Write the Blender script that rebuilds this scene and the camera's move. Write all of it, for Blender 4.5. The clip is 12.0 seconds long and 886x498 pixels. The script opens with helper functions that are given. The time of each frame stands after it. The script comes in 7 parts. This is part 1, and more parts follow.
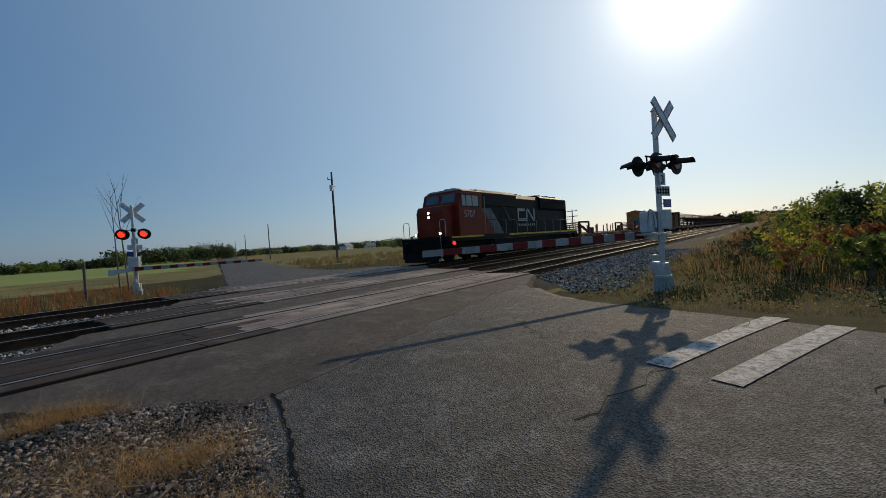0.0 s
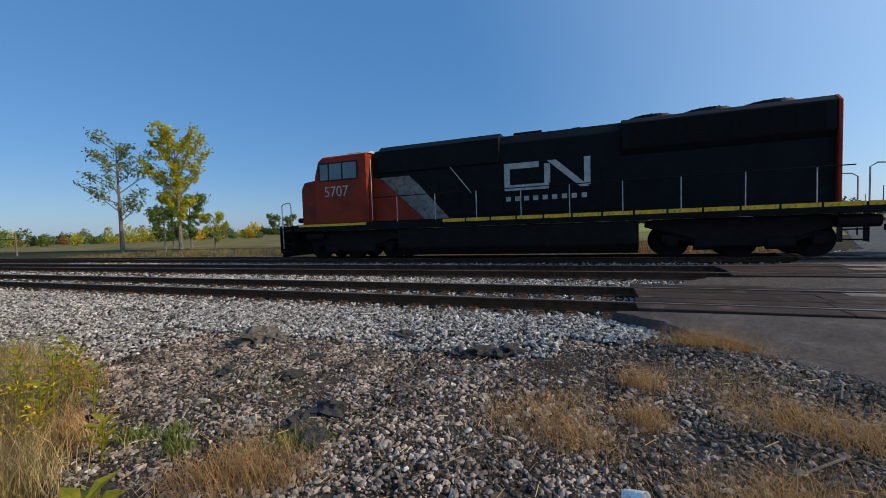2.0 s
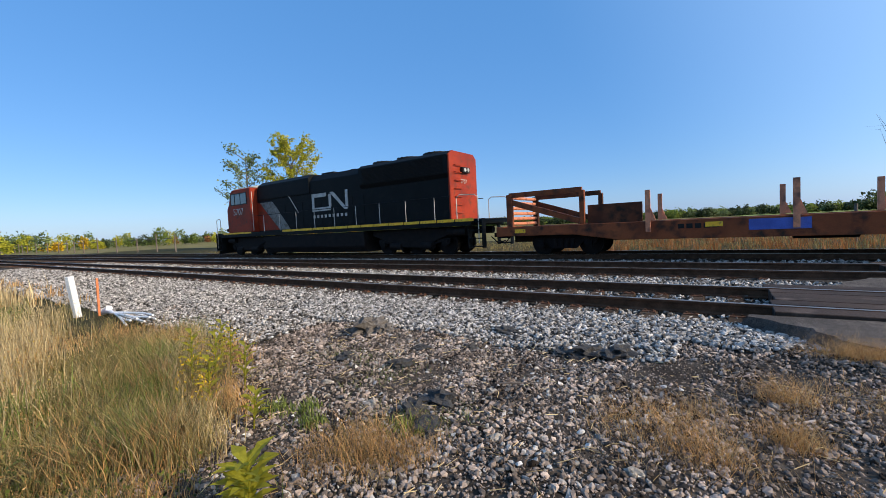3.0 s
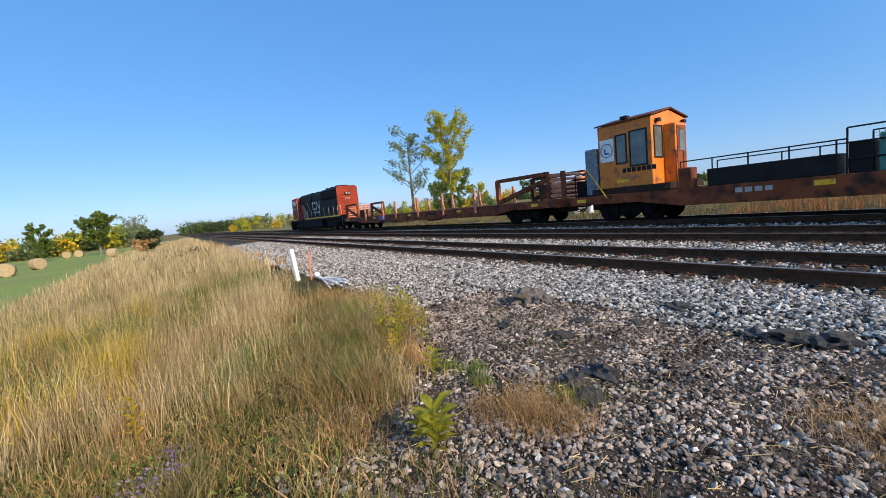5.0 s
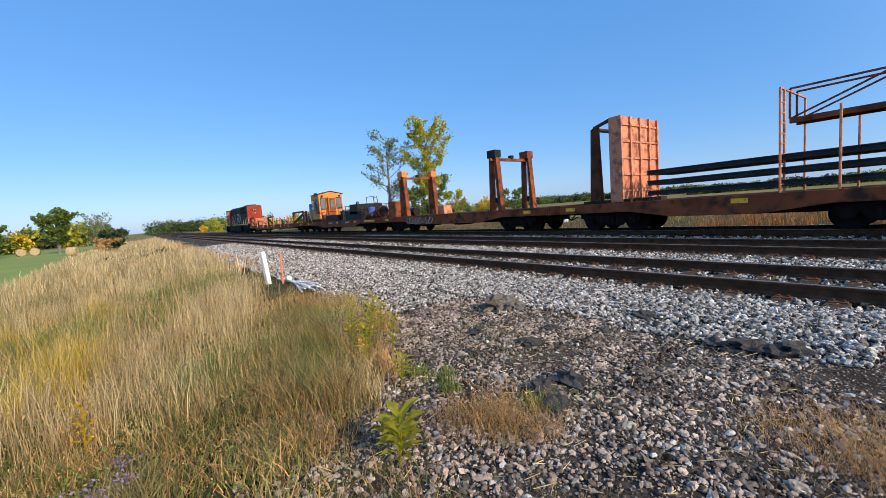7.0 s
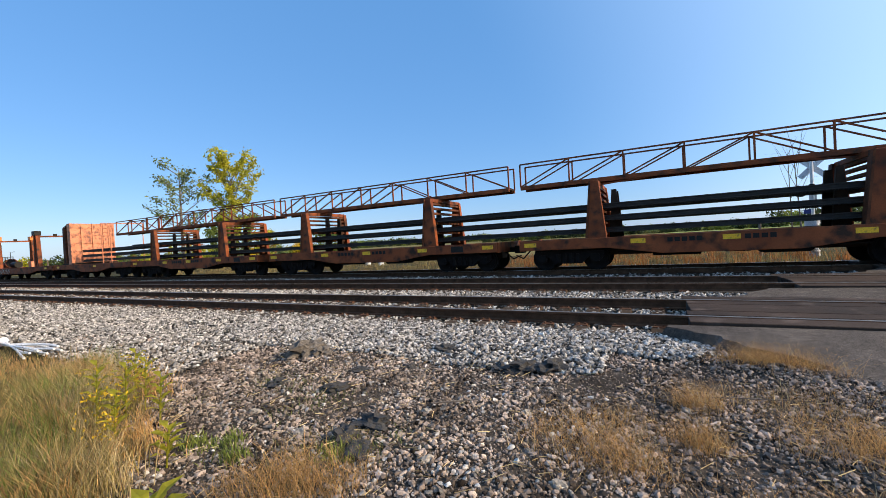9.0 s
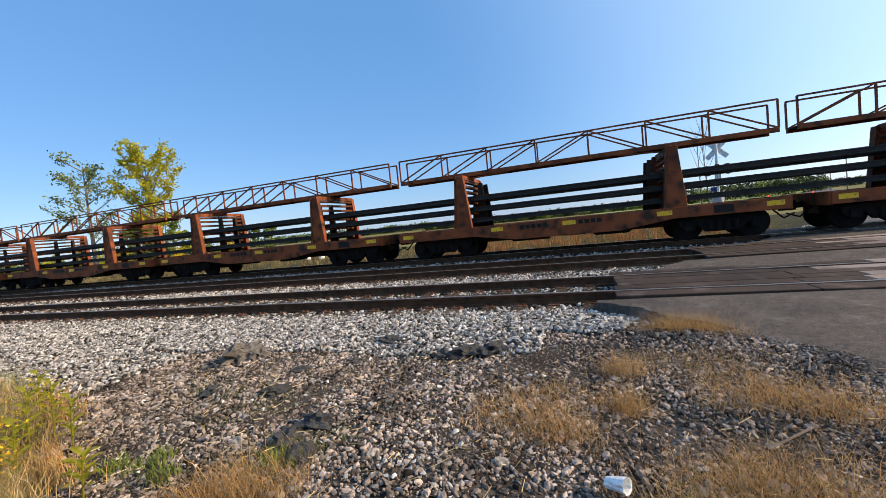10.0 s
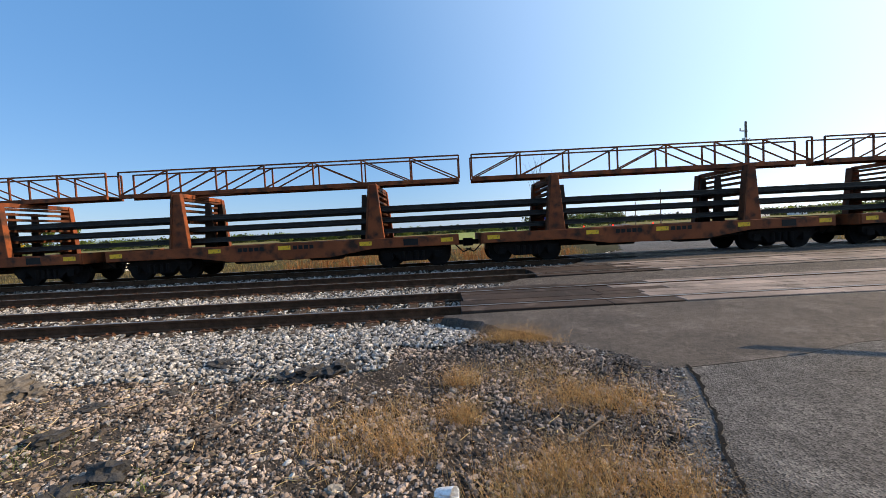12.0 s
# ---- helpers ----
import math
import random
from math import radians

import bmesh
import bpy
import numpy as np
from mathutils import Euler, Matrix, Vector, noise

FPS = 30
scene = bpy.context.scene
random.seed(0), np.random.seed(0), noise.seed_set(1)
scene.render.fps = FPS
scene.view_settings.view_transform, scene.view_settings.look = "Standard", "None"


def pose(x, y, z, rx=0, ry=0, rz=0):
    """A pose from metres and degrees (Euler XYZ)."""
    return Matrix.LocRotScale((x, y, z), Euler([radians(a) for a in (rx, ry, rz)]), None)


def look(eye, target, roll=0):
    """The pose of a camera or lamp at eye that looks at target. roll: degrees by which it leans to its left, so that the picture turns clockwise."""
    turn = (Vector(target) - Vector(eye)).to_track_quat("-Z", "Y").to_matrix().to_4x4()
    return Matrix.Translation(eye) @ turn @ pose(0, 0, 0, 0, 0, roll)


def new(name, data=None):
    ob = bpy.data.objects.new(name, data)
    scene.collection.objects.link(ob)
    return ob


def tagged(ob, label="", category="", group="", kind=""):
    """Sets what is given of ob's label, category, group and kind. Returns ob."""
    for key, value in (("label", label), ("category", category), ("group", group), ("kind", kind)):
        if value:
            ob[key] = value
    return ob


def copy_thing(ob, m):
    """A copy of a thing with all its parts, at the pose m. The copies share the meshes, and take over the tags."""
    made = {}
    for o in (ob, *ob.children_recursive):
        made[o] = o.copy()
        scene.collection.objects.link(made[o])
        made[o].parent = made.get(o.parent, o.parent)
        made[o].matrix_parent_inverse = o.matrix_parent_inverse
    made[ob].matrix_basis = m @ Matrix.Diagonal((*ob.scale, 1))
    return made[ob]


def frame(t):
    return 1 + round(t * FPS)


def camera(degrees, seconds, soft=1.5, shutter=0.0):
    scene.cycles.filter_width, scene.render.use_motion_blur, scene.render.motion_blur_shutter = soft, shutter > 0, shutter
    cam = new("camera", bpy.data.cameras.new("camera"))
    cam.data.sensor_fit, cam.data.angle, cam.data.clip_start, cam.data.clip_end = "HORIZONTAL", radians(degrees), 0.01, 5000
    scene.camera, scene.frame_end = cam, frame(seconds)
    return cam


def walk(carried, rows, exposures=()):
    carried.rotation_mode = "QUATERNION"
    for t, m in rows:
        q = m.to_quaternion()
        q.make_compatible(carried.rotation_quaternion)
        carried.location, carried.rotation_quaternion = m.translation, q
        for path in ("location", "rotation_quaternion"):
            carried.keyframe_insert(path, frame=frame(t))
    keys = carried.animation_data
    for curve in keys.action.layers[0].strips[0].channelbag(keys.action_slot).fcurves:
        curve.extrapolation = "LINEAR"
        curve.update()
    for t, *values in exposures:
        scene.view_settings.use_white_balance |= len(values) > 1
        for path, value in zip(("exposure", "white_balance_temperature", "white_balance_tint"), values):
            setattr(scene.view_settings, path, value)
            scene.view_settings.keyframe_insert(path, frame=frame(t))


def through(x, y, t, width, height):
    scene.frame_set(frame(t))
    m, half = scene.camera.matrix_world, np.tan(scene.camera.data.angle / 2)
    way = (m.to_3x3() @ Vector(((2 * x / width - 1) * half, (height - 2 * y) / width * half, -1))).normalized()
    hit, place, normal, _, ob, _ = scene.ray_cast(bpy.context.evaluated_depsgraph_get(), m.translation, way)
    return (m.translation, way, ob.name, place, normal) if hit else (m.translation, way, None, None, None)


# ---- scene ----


# ---- camera ----
cam = camera(95.3, 12.0, soft=0.6)
PATH = [  # seconds, x, y, z, yaw, pitch, roll
    (0.0, 0.000, -0.001, 1.261, -51.42, -1.08, -3.85),
    (0.3, -0.039, 0.028, 1.253, -45.79, -1.38, -4.20),
    (0.5, -0.065, 0.048, 1.242, -40.48, -0.68, -3.03),
    (1.0, -0.243, 0.121, 1.236, -21.35, -2.09, -2.69),
    (1.5, -0.263, 0.137, 1.215, 2.65, -2.67, -2.19),
    (2.0, -0.410, 0.114, 1.213, 21.87, -3.09, -2.02),
    (2.5, -0.493, 0.076, 1.212, 32.51, -3.99, -3.60),
    (2.7, -0.509, 0.059, 1.215, 33.46, -3.44, -3.31),
    (4.3, -0.458, -0.114, 1.308, 47.43, -3.00, -3.01),
    (4.5, -0.448, -0.100, 1.316, 50.40, -3.02, -3.46),
    (5.0, -0.449, -0.110, 1.306, 56.57, -6.01, -5.88),
    (5.5, -0.445, -0.106, 1.318, 56.28, -6.13, -5.64),
    (6.0, -0.433, -0.093, 1.324, 57.30, -6.03, -6.88),
    (6.5, -0.429, -0.076, 1.319, 56.32, -6.66, -6.07),
    (6.7, -0.424, -0.080, 1.315, 55.26, -6.18, -5.10),
    (8.3, -0.413, 0.087, 1.222, 38.55, -4.09, -4.93),
    (8.5, -0.407, 0.098, 1.218, 34.69, -3.49, -4.20),
    (9.0, -0.380, 0.086, 1.231, 27.56, -1.00, -3.23),
    (9.5, -0.345, 0.115, 1.253, 23.82, -2.46, -5.78),
    (10.0, -0.329, 0.119, 1.241, 19.72, -3.24, -5.91),
    (10.5, -0.282, 0.155, 1.237, 13.10, -3.05, -5.41),
    (11.0, -0.278, 0.166, 1.233, 9.25, -2.57, -3.30),
    (11.5, -0.253, 0.179, 1.236, 6.99, -2.80, -3.75),
    (12.0, -0.226, 0.169, 1.234, 0.07, -2.57, -2.94),
]


def heading(x, y, z, yaw, pitch, roll):
    ahead = Vector((-math.sin(radians(yaw)) * math.cos(radians(pitch)),
                    math.cos(radians(yaw)) * math.cos(radians(pitch)), math.sin(radians(pitch))))
    return look((x, y, z), Vector((x, y, z)) + ahead, roll)


EXPOSURES = [(0.0, -1.28, 8200, 10), (0.8, -1.28, 8100, 10), (1.5, -1.08, 7700, 12), (2.0, -0.58, 7500, 13), (2.5, -0.15, 7500, 14), (4.4, -0.02, 7300, 14), (6.6, -0.02, 7300, 15), (8.4, 0.13, 8000, 15), (10.0, 0.13, 8500, 16), (12.0, 0.06, 8700, 16)]
walk(cam, [(t, heading(*row)) for t, *row in PATH], EXPOSURES)

# ---- sky and sun ----
SUN_DIR = Vector((0.895, 0.112, 0.46)).normalized()
world = bpy.data.worlds.new("sky")
world.use_nodes = True
scene.world = world
sky = world.node_tree.nodes.new("ShaderNodeTexSky")
sky.sky_type, sky.sun_disc = "NISHITA", False
sky.sun_elevation = math.asin(SUN_DIR.z)
sky.sun_rotation = math.atan2(SUN_DIR.x, SUN_DIR.y)
sky.air_density, sky.dust_density, sky.ozone_density, sky.altitude = 1.0, 0.55, 3.4, 100
back = world.node_tree.nodes["Background"]
hue = world.node_tree.nodes.new("ShaderNodeHueSaturation")
hue.inputs["Saturation"].default_value = 1.15
world.node_tree.links.new(sky.outputs[0], hue.inputs["Color"])
tint = world.node_tree.nodes.new("ShaderNodeMix")
tint.data_type, tint.blend_type = "RGBA", "MULTIPLY"
tint.inputs[0].default_value, tint.inputs[7].default_value = 1.0, (0.92, 0.98, 1.08, 1)
world.node_tree.links.new(hue.outputs[0], tint.inputs[6])
haze = world.node_tree.nodes.new("ShaderNodeMix")  # an even blue haze through the clear-sky gradient
haze.data_type, haze.inputs[0].default_value = "RGBA", 0.60
haze.inputs[7].default_value = (0.40, 1.9, 4.9, 1)
world.node_tree.links.new(tint.outputs[2], haze.inputs[6])
# thin haze scatters a broad pale glow round the sun
tex = world.node_tree.nodes.new("ShaderNodeTexCoord")
lobe = world.node_tree.nodes.new("ShaderNodeVectorMath")
lobe.operation = "DOT_PRODUCT"
lobe.inputs[1].default_value = SUN_DIR
world.node_tree.links.new(tex.outputs["Generated"], lobe.inputs[0])
clip = world.node_tree.nodes.new("ShaderNodeMath")
clip.operation, clip.inputs[1].default_value = "MAXIMUM", 0.0
world.node_tree.links.new(lobe.outputs["Value"], clip.inputs[0])
into = haze.outputs[2]
for power, colour in ((1.6, (3.0, 3.9, 4.6)), (12.0, (1.2, 1.3, 1.3)), (240.0, (11.0, 11.0, 10.5))):
    fall = world.node_tree.nodes.new("ShaderNodeMath")
    fall.operation, fall.inputs[1].default_value = "POWER", power
    world.node_tree.links.new(clip.outputs[0], fall.inputs[0])
    glare = world.node_tree.nodes.new("ShaderNodeMix")
    glare.data_type, glare.blend_type = "RGBA", "ADD"
    glare.inputs[7].default_value = (*colour, 1)
    world.node_tree.links.new(fall.outputs[0], glare.inputs[0])
    world.node_tree.links.new(into, glare.inputs[6])
    into = glare.outputs[2]
world.node_tree.links.new(into, back.inputs[0])
back.inputs[1].default_value = 0.2
sun = new("sun", bpy.data.lights.new("sun", "SUN"))
sun.data.energy, sun.data.angle, sun.data.color = 5.0, radians(0.55), (1.0, 0.87, 0.68)
sun.matrix_world = look((0, 0, 60), Vector((0, 0, 60)) - SUN_DIR)


# ---- materials ----
def mat(name, dark, light, rough=0.7, metal=0.0, scale=6.0, bump=0.15, fine=60.0, island=0.0, per_object=0.0, dirt=None, dirt_amount=0.5, spec=0.5, grain=0.2, chips=0.0):
    """Two-scale procedural surface: colours dark to light by coarse noise, grain and relief by fine noise."""
    m = bpy.data.materials.new(name)
    m.use_nodes = True
    n, l = m.node_tree.nodes, m.node_tree.links
    b = n["Principled BSDF"]
    b.inputs["Metallic"].default_value = metal
    b.inputs["Specular IOR Level"].default_value = spec
    tc = n.new("ShaderNodeTexCoord")
    def noise_at(sc, detail=6.0):
        q = n.new("ShaderNodeTexNoise")
        q.inputs["Scale"].default_value, q.inputs["Detail"].default_value = sc, detail
        l.new(tc.outputs["Object"], q.inputs["Vector"])
        return q
    big, small = noise_at(scale), noise_at(fine, 3.0)
    def mix(kind, fac, a, c):
        q = n.new("ShaderNodeMix")
        q.data_type, q.blend_type = "RGBA", kind
        for slot, value in ((0, fac), (6, a), (7, c)):
            if isinstance(value, bpy.types.NodeSocket):
                l.new(value, q.inputs[slot])
            elif slot == 0:
                q.inputs[0].default_value = value
            else:
                q.inputs[slot].default_value = (*value, 1)
        return q.outputs[2]
    def ramp(socket, lo, hi):
        q = n.new("ShaderNodeMapRange")
        q.inputs[1].default_value, q.inputs[2].default_value = lo, hi
        l.new(socket, q.inputs[0])
        return q.outputs[0]
    col = mix("MIX", ramp(big.outputs[0], 0.3, 0.7), dark, light)
    if island:
        g = n.new("ShaderNodeNewGeometry")
        r = n.new("ShaderNodeMapRange")
        r.inputs[3].default_value, r.inputs[4].default_value = 1 - island, 1 + island
        l.new(g.outputs["Random Per Island"], r.inputs[0])
        col = mix("MULTIPLY", 1.0, col, r.outputs[0])
    if per_object:
        g = n.new("ShaderNodeObjectInfo")
        r = n.new("ShaderNodeMapRange")
        r.inputs[3].default_value, r.inputs[4].default_value = 1 - per_object, 1 + per_object
        l.new(g.outputs["Random"], r.inputs[0])
        col = mix("MULTIPLY", 1.0, col, r.outputs[0])
    if dirt:
        q = noise_at(scale * 2.7, 9.0)
        col = mix("MIX", ramp(q.outputs[0], 0.62 - 0.25 * dirt_amount, 0.75 - 0.1 * dirt_amount), col, dirt)
    speck = ramp(small.outputs[0], 0.3, 0.7)
    r = n.new("ShaderNodeMapRange")
    r.inputs[3].default_value, r.inputs[4].default_value = 1 - grain, 1 + grain
    l.new(speck, r.inputs[0])
    col = mix("MULTIPLY", 1.0, col, r.outputs[0])
    chip = None
    if chips:
        chip = n.new("ShaderNodeTexVoronoi")
        chip.inputs["Scale"].default_value = chips
        l.new(tc.outputs["Object"], chip.inputs["Vector"])
        pick = n.new("ShaderNodeSeparateColor")
        l.new(chip.outputs["Color"], pick.inputs[0])
        r = n.new("ShaderNodeMapRange")
        r.inputs[3].default_value, r.inputs[4].default_value = 0.35, 1.75
        l.new(pick.outputs[0], r.inputs[0])
        col = mix("MULTIPLY", 1.0, col, r.outputs[0])
    l.new(col, b.inputs["Base Color"])
    r = n.new("ShaderNodeMapRange")
    r.inputs[3].default_value, r.inputs[4].default_value = max(rough - 0.12, 0.03), min(rough + 0.1, 1)
    l.new(big.outputs[0], r.inputs[0])
    l.new(r.outputs[0], b.inputs["Roughness"])
    if bump:
        q = n.new("ShaderNodeBump")
        q.inputs["Strength"].default_value, q.inputs["Distance"].default_value = bump, 0.01
        l.new(chip.outputs["Distance"] if chip else small.outputs[0], q.inputs["Height"])
        l.new(q.outputs[0], b.inputs["Normal"])
    return m


def glow(name, colour, strength):
    m = bpy.data.materials.new(name)
    m.use_nodes = True
    b = m.node_tree.nodes["Principled BSDF"]
    b.inputs["Base Color"].default_value = (*colour, 1)
    b.inputs["Emission Color"].default_value = (*colour, 1)
    b.inputs["Emission Strength"].default_value = strength
    return m


ASPHALT = mat("asphalt", (0.050, 0.047, 0.044), (0.092, 0.086, 0.080), 0.8, scale=0.7, bump=0.8, fine=9, grain=0.25, spec=0.25, dirt=(0.115, 0.107, 0.098), dirt_amount=0.3, chips=75)
ASPHALT_NEW = mat("smooth_asphalt", (0.052, 0.043, 0.037), (0.090, 0.075, 0.063), 0.88, scale=0.9, bump=0.4, fine=14, grain=0.25, dirt=(0.115, 0.096, 0.082), dirt_amount=0.4, spec=0.25, chips=160)
CRACK_BLACK = mat("crack_black", (0.008, 0.008, 0.008), (0.018, 0.018, 0.018), 0.95, scale=5, bump=0.3, spec=0.05)
ROADPAINT = mat("road_paint", (0.26, 0.26, 0.25), (0.46, 0.455, 0.445), 0.8, scale=5, bump=0.6, fine=70, dirt=(0.10, 0.096, 0.092), dirt_amount=0.75, grain=0.45)
# Bed under the stones: shade in their gaps is put into its colour.
BALLAST = mat("shaded_ballast_bed", (0.022, 0.020, 0.018), (0.075, 0.067, 0.059), 0.95, scale=14, bump=1.0, fine=35, spec=0.05)
# Earth colour lowered for shade between loose stones; paler blotches are bare soil.
EARTH = mat("shaded_stony_earth", (0.028, 0.023, 0.019), (0.085, 0.070, 0.057), 0.95, scale=2.2, bump=1.0, fine=45, dirt=(0.13, 0.112, 0.095), dirt_amount=0.3, spec=0.05)
STONE = mat("crushed_stone", (0.125, 0.117, 0.107), (0.42, 0.395, 0.362), 0.95, scale=9, bump=0.3, fine=80, island=0.92, spec=0.08)
STONE_WARM = mat("mixed_stone", (0.080, 0.062, 0.050), (0.335, 0.266, 0.22), 0.92, scale=2.5, bump=0.3, fine=80, island=0.92, spec=0.08)
SOIL = mat("dry_field", (0.13, 0.11, 0.045), (0.26, 0.205, 0.09), 0.95, scale=0.15, bump=0.6, fine=8, dirt=(0.10, 0.12, 0.035), dirt_amount=0.6, spec=0.05)
# Turf colour carries the shade that falls beneath the grass.
TURF = mat("shaded_verge_turf", (0.030, 0.029, 0.013), (0.075, 0.060, 0.030), 0.95, scale=1.2, bump=1.0, fine=30, dirt=(0.045, 0.055, 0.018), dirt_amount=0.5, spec=0.05)
MEADOW = mat("green_field", (0.145, 0.19, 0.02), (0.215, 0.265, 0.04), 0.9, scale=0.08, bump=0.5, fine=10, dirt=(0.20, 0.18, 0.06), dirt_amount=0.3)
RUST = mat("rusted_steel", (0.060, 0.020, 0.011), (0.16, 0.053, 0.024), 0.8, metal=0.1, scale=1.4, bump=0.35, fine=40, dirt=(0.03, 0.018, 0.013), dirt_amount=0.5, spec=0.2)
RUST_DARK = mat("dark_rusty_steel", (0.020, 0.012, 0.009), (0.055, 0.030, 0.020), 0.8, metal=0.1, scale=3, bump=0.3, fine=50, spec=0.2)
RAILHEAD = mat("worn_rail_top", (0.20, 0.18, 0.16), (0.36, 0.33, 0.30), 0.42, metal=0.8, scale=3, bump=0.05)
RAILWEB = mat("rail_web", (0.050, 0.025, 0.014), (0.105, 0.053, 0.032), 0.85, metal=0.0, scale=6, bump=0.3, spec=0.1)
LOADRAIL = mat("new_dark_rail", (0.014, 0.013, 0.012), (0.038, 0.035, 0.032), 0.65, metal=0.2, scale=2, bump=0.15, spec=0.25)
TIE = mat("weathered_tie", (0.035, 0.024, 0.017), (0.10, 0.070, 0.050), 0.92, scale=3, bump=0.6, fine=30, per_object=0.35, spec=0.1)
PLATE = mat("rusty_tie_plate", (0.075, 0.033, 0.020), (0.15, 0.070, 0.042), 0.85, scale=8, bump=0.3, spec=0.15)
TIMBER = mat("crossing_timber", (0.10, 0.070, 0.056), (0.30, 0.232, 0.196), 0.85, scale=0.6, bump=0.6, fine=30, per_object=0.2, dirt=(0.07, 0.055, 0.045), dirt_amount=0.45)
TIMBER_DARK = mat("oiled_crossing_timber", (0.022, 0.014, 0.010), (0.060, 0.038, 0.028), 0.8, scale=0.8, bump=0.6, fine=30, per_object=0.25, dirt=(0.11, 0.08, 0.065), dirt_amount=0.25, spec=0.2)
LOCO_RED = mat("loco_red_paint", (0.20, 0.019, 0.006), (0.34, 0.036, 0.011), 0.55, scale=1.2, bump=0.05, dirt=(0.12, 0.032, 0.018), dirt_amount=0.35, spec=0.2)
LOCO_BLACK = mat("loco_black_paint", (0.0035, 0.0045, 0.005), (0.007, 0.009, 0.010), 0.6, scale=1.1, bump=0.05, dirt=(0.012, 0.012, 0.011), dirt_amount=0.2, spec=0.12)
BAND_GREY = mat("loco_weathered_band", (0.13, 0.125, 0.115), (0.24, 0.23, 0.21), 0.7, scale=2.2, bump=0.05, dirt=(0.09, 0.07, 0.055), dirt_amount=0.5, spec=0.2)
LOCO_GREY = mat("loco_pale_paint", (0.30, 0.295, 0.275), (0.50, 0.49, 0.46), 0.6, scale=3, bump=0.05, dirt=(0.3, 0.27, 0.24), dirt_amount=0.35)
UNDER = mat("near_black_running_gear", (0.005, 0.004, 0.004), (0.014, 0.011, 0.010), 0.85, scale=4, bump=0.3, spec=0.2)
YELLOW = mat("yellow_reflective_paint", (0.74, 0.37, 0.012), (0.92, 0.50, 0.02), 0.5, scale=4, bump=0.05, dirt=(0.25, 0.14, 0.03), dirt_amount=0.3)
WHITE = mat("white_paint", (0.66, 0.66, 0.65), (0.82, 0.82, 0.80), 0.5, scale=3, bump=0.05, dirt=(0.45, 0.42, 0.38), dirt_amount=0.2)
SILVER = mat("aluminium_paint", (0.48, 0.48, 0.48), (0.66, 0.66, 0.65), 0.42, metal=0.55, scale=5, bump=0.06)
CAB_ORANGE = mat("worn_orange_paint", (0.62, 0.145, 0.012), (0.76, 0.225, 0.024), 0.5, scale=1.3, bump=0.06, dirt=(0.18, 0.08, 0.04), dirt_amount=0.35)
PANEL_ORANGE = mat("faded_orange_steel", (0.52, 0.17, 0.08), (0.66, 0.25, 0.13), 0.65, scale=1.5, bump=0.15, dirt=(0.16, 0.06, 0.04), dirt_amount=0.55)
OXIDE = mat("red_oxide_paint", (0.13, 0.031, 0.012), (0.29, 0.074, 0.026), 0.7, scale=1.1, bump=0.15, dirt=(0.045, 0.022, 0.014), dirt_amount=0.55, spec=0.2)
BLUE = mat("blue_plastic", (0.03, 0.07, 0.30), (0.05, 0.11, 0.42), 0.4, scale=3, bump=0.03)
TEAL = mat("green_cabinet_paint", (0.03, 0.16, 0.13), (0.06, 0.26, 0.21), 0.5, scale=3, bump=0.05)
GREYBLUE = mat("grey_blue_paint", (0.10, 0.15, 0.19), (0.17, 0.22, 0.27), 0.5, scale=3, bump=0.05, dirt=(0.1, 0.07, 0.05), dirt_amount=0.4)
BLACK = mat("black_paint", (0.006, 0.006, 0.006), (0.016, 0.015, 0.014), 0.55, scale=4, bump=0.05, spec=0.2)
SIGNRED = mat("red_sheeting", (0.45, 0.02, 0.015), (0.6, 0.035, 0.025), 0.4, scale=5, bump=0.02)
SIGNBLUE = mat("blue_sheeting", (0.01, 0.03, 0.16), (0.02, 0.05, 0.24), 0.4, scale=5, bump=0.02)
POLEWOOD = mat("grey_pole_wood", (0.10, 0.075, 0.055), (0.20, 0.16, 0.13), 0.9, scale=4, bump=0.5)
BARK = mat("bark", (0.09, 0.075, 0.06), (0.22, 0.19, 0.16), 0.95, scale=6, bump=0.8, fine=25)
CONCRETE = mat("concrete", (0.30, 0.29, 0.28), (0.44, 0.43, 0.41), 0.9, scale=3, bump=0.4)
HAY = mat("hay", (0.27, 0.195, 0.10), (0.44, 0.33, 0.19), 0.95, scale=5, bump=0.9, fine=30)
RED_LAMP = glow("lit_red_lens", (1.0, 0.03, 0.02), 5.0)
RED_DIM = mat("unlit_red_lens", (0.20, 0.01, 0.008), (0.28, 0.02, 0.012), 0.2, scale=5, bump=0)
HEADLAMP = glow("lit_headlamp", (1.0, 0.93, 0.8), 6.0)


def leaf_mat(name, dark, light, through=0.25):
    m = mat(name, dark, light, 0.6, scale=0.8, bump=0.0, island=0.75, spec=0.15)
    b = m.node_tree.nodes["Principled BSDF"]
    b.inputs["Transmission Weight"].default_value = 0.0
    t = m.node_tree.nodes.new("ShaderNodeBsdfTranslucent")
    t.inputs[0].default_value = (*[c * 1.5 for c in light], 1)
    mx = m.node_tree.nodes.new("ShaderNodeMixShader")
    mx.inputs[0].default_value = through
    m.node_tree.links.new(b.outputs[0], mx.inputs[1])
    m.node_tree.links.new(t.outputs[0], mx.inputs[2])
    m.node_tree.links.new(mx.outputs[0], m.node_tree.nodes["Material Output"].inputs[0])
    return m


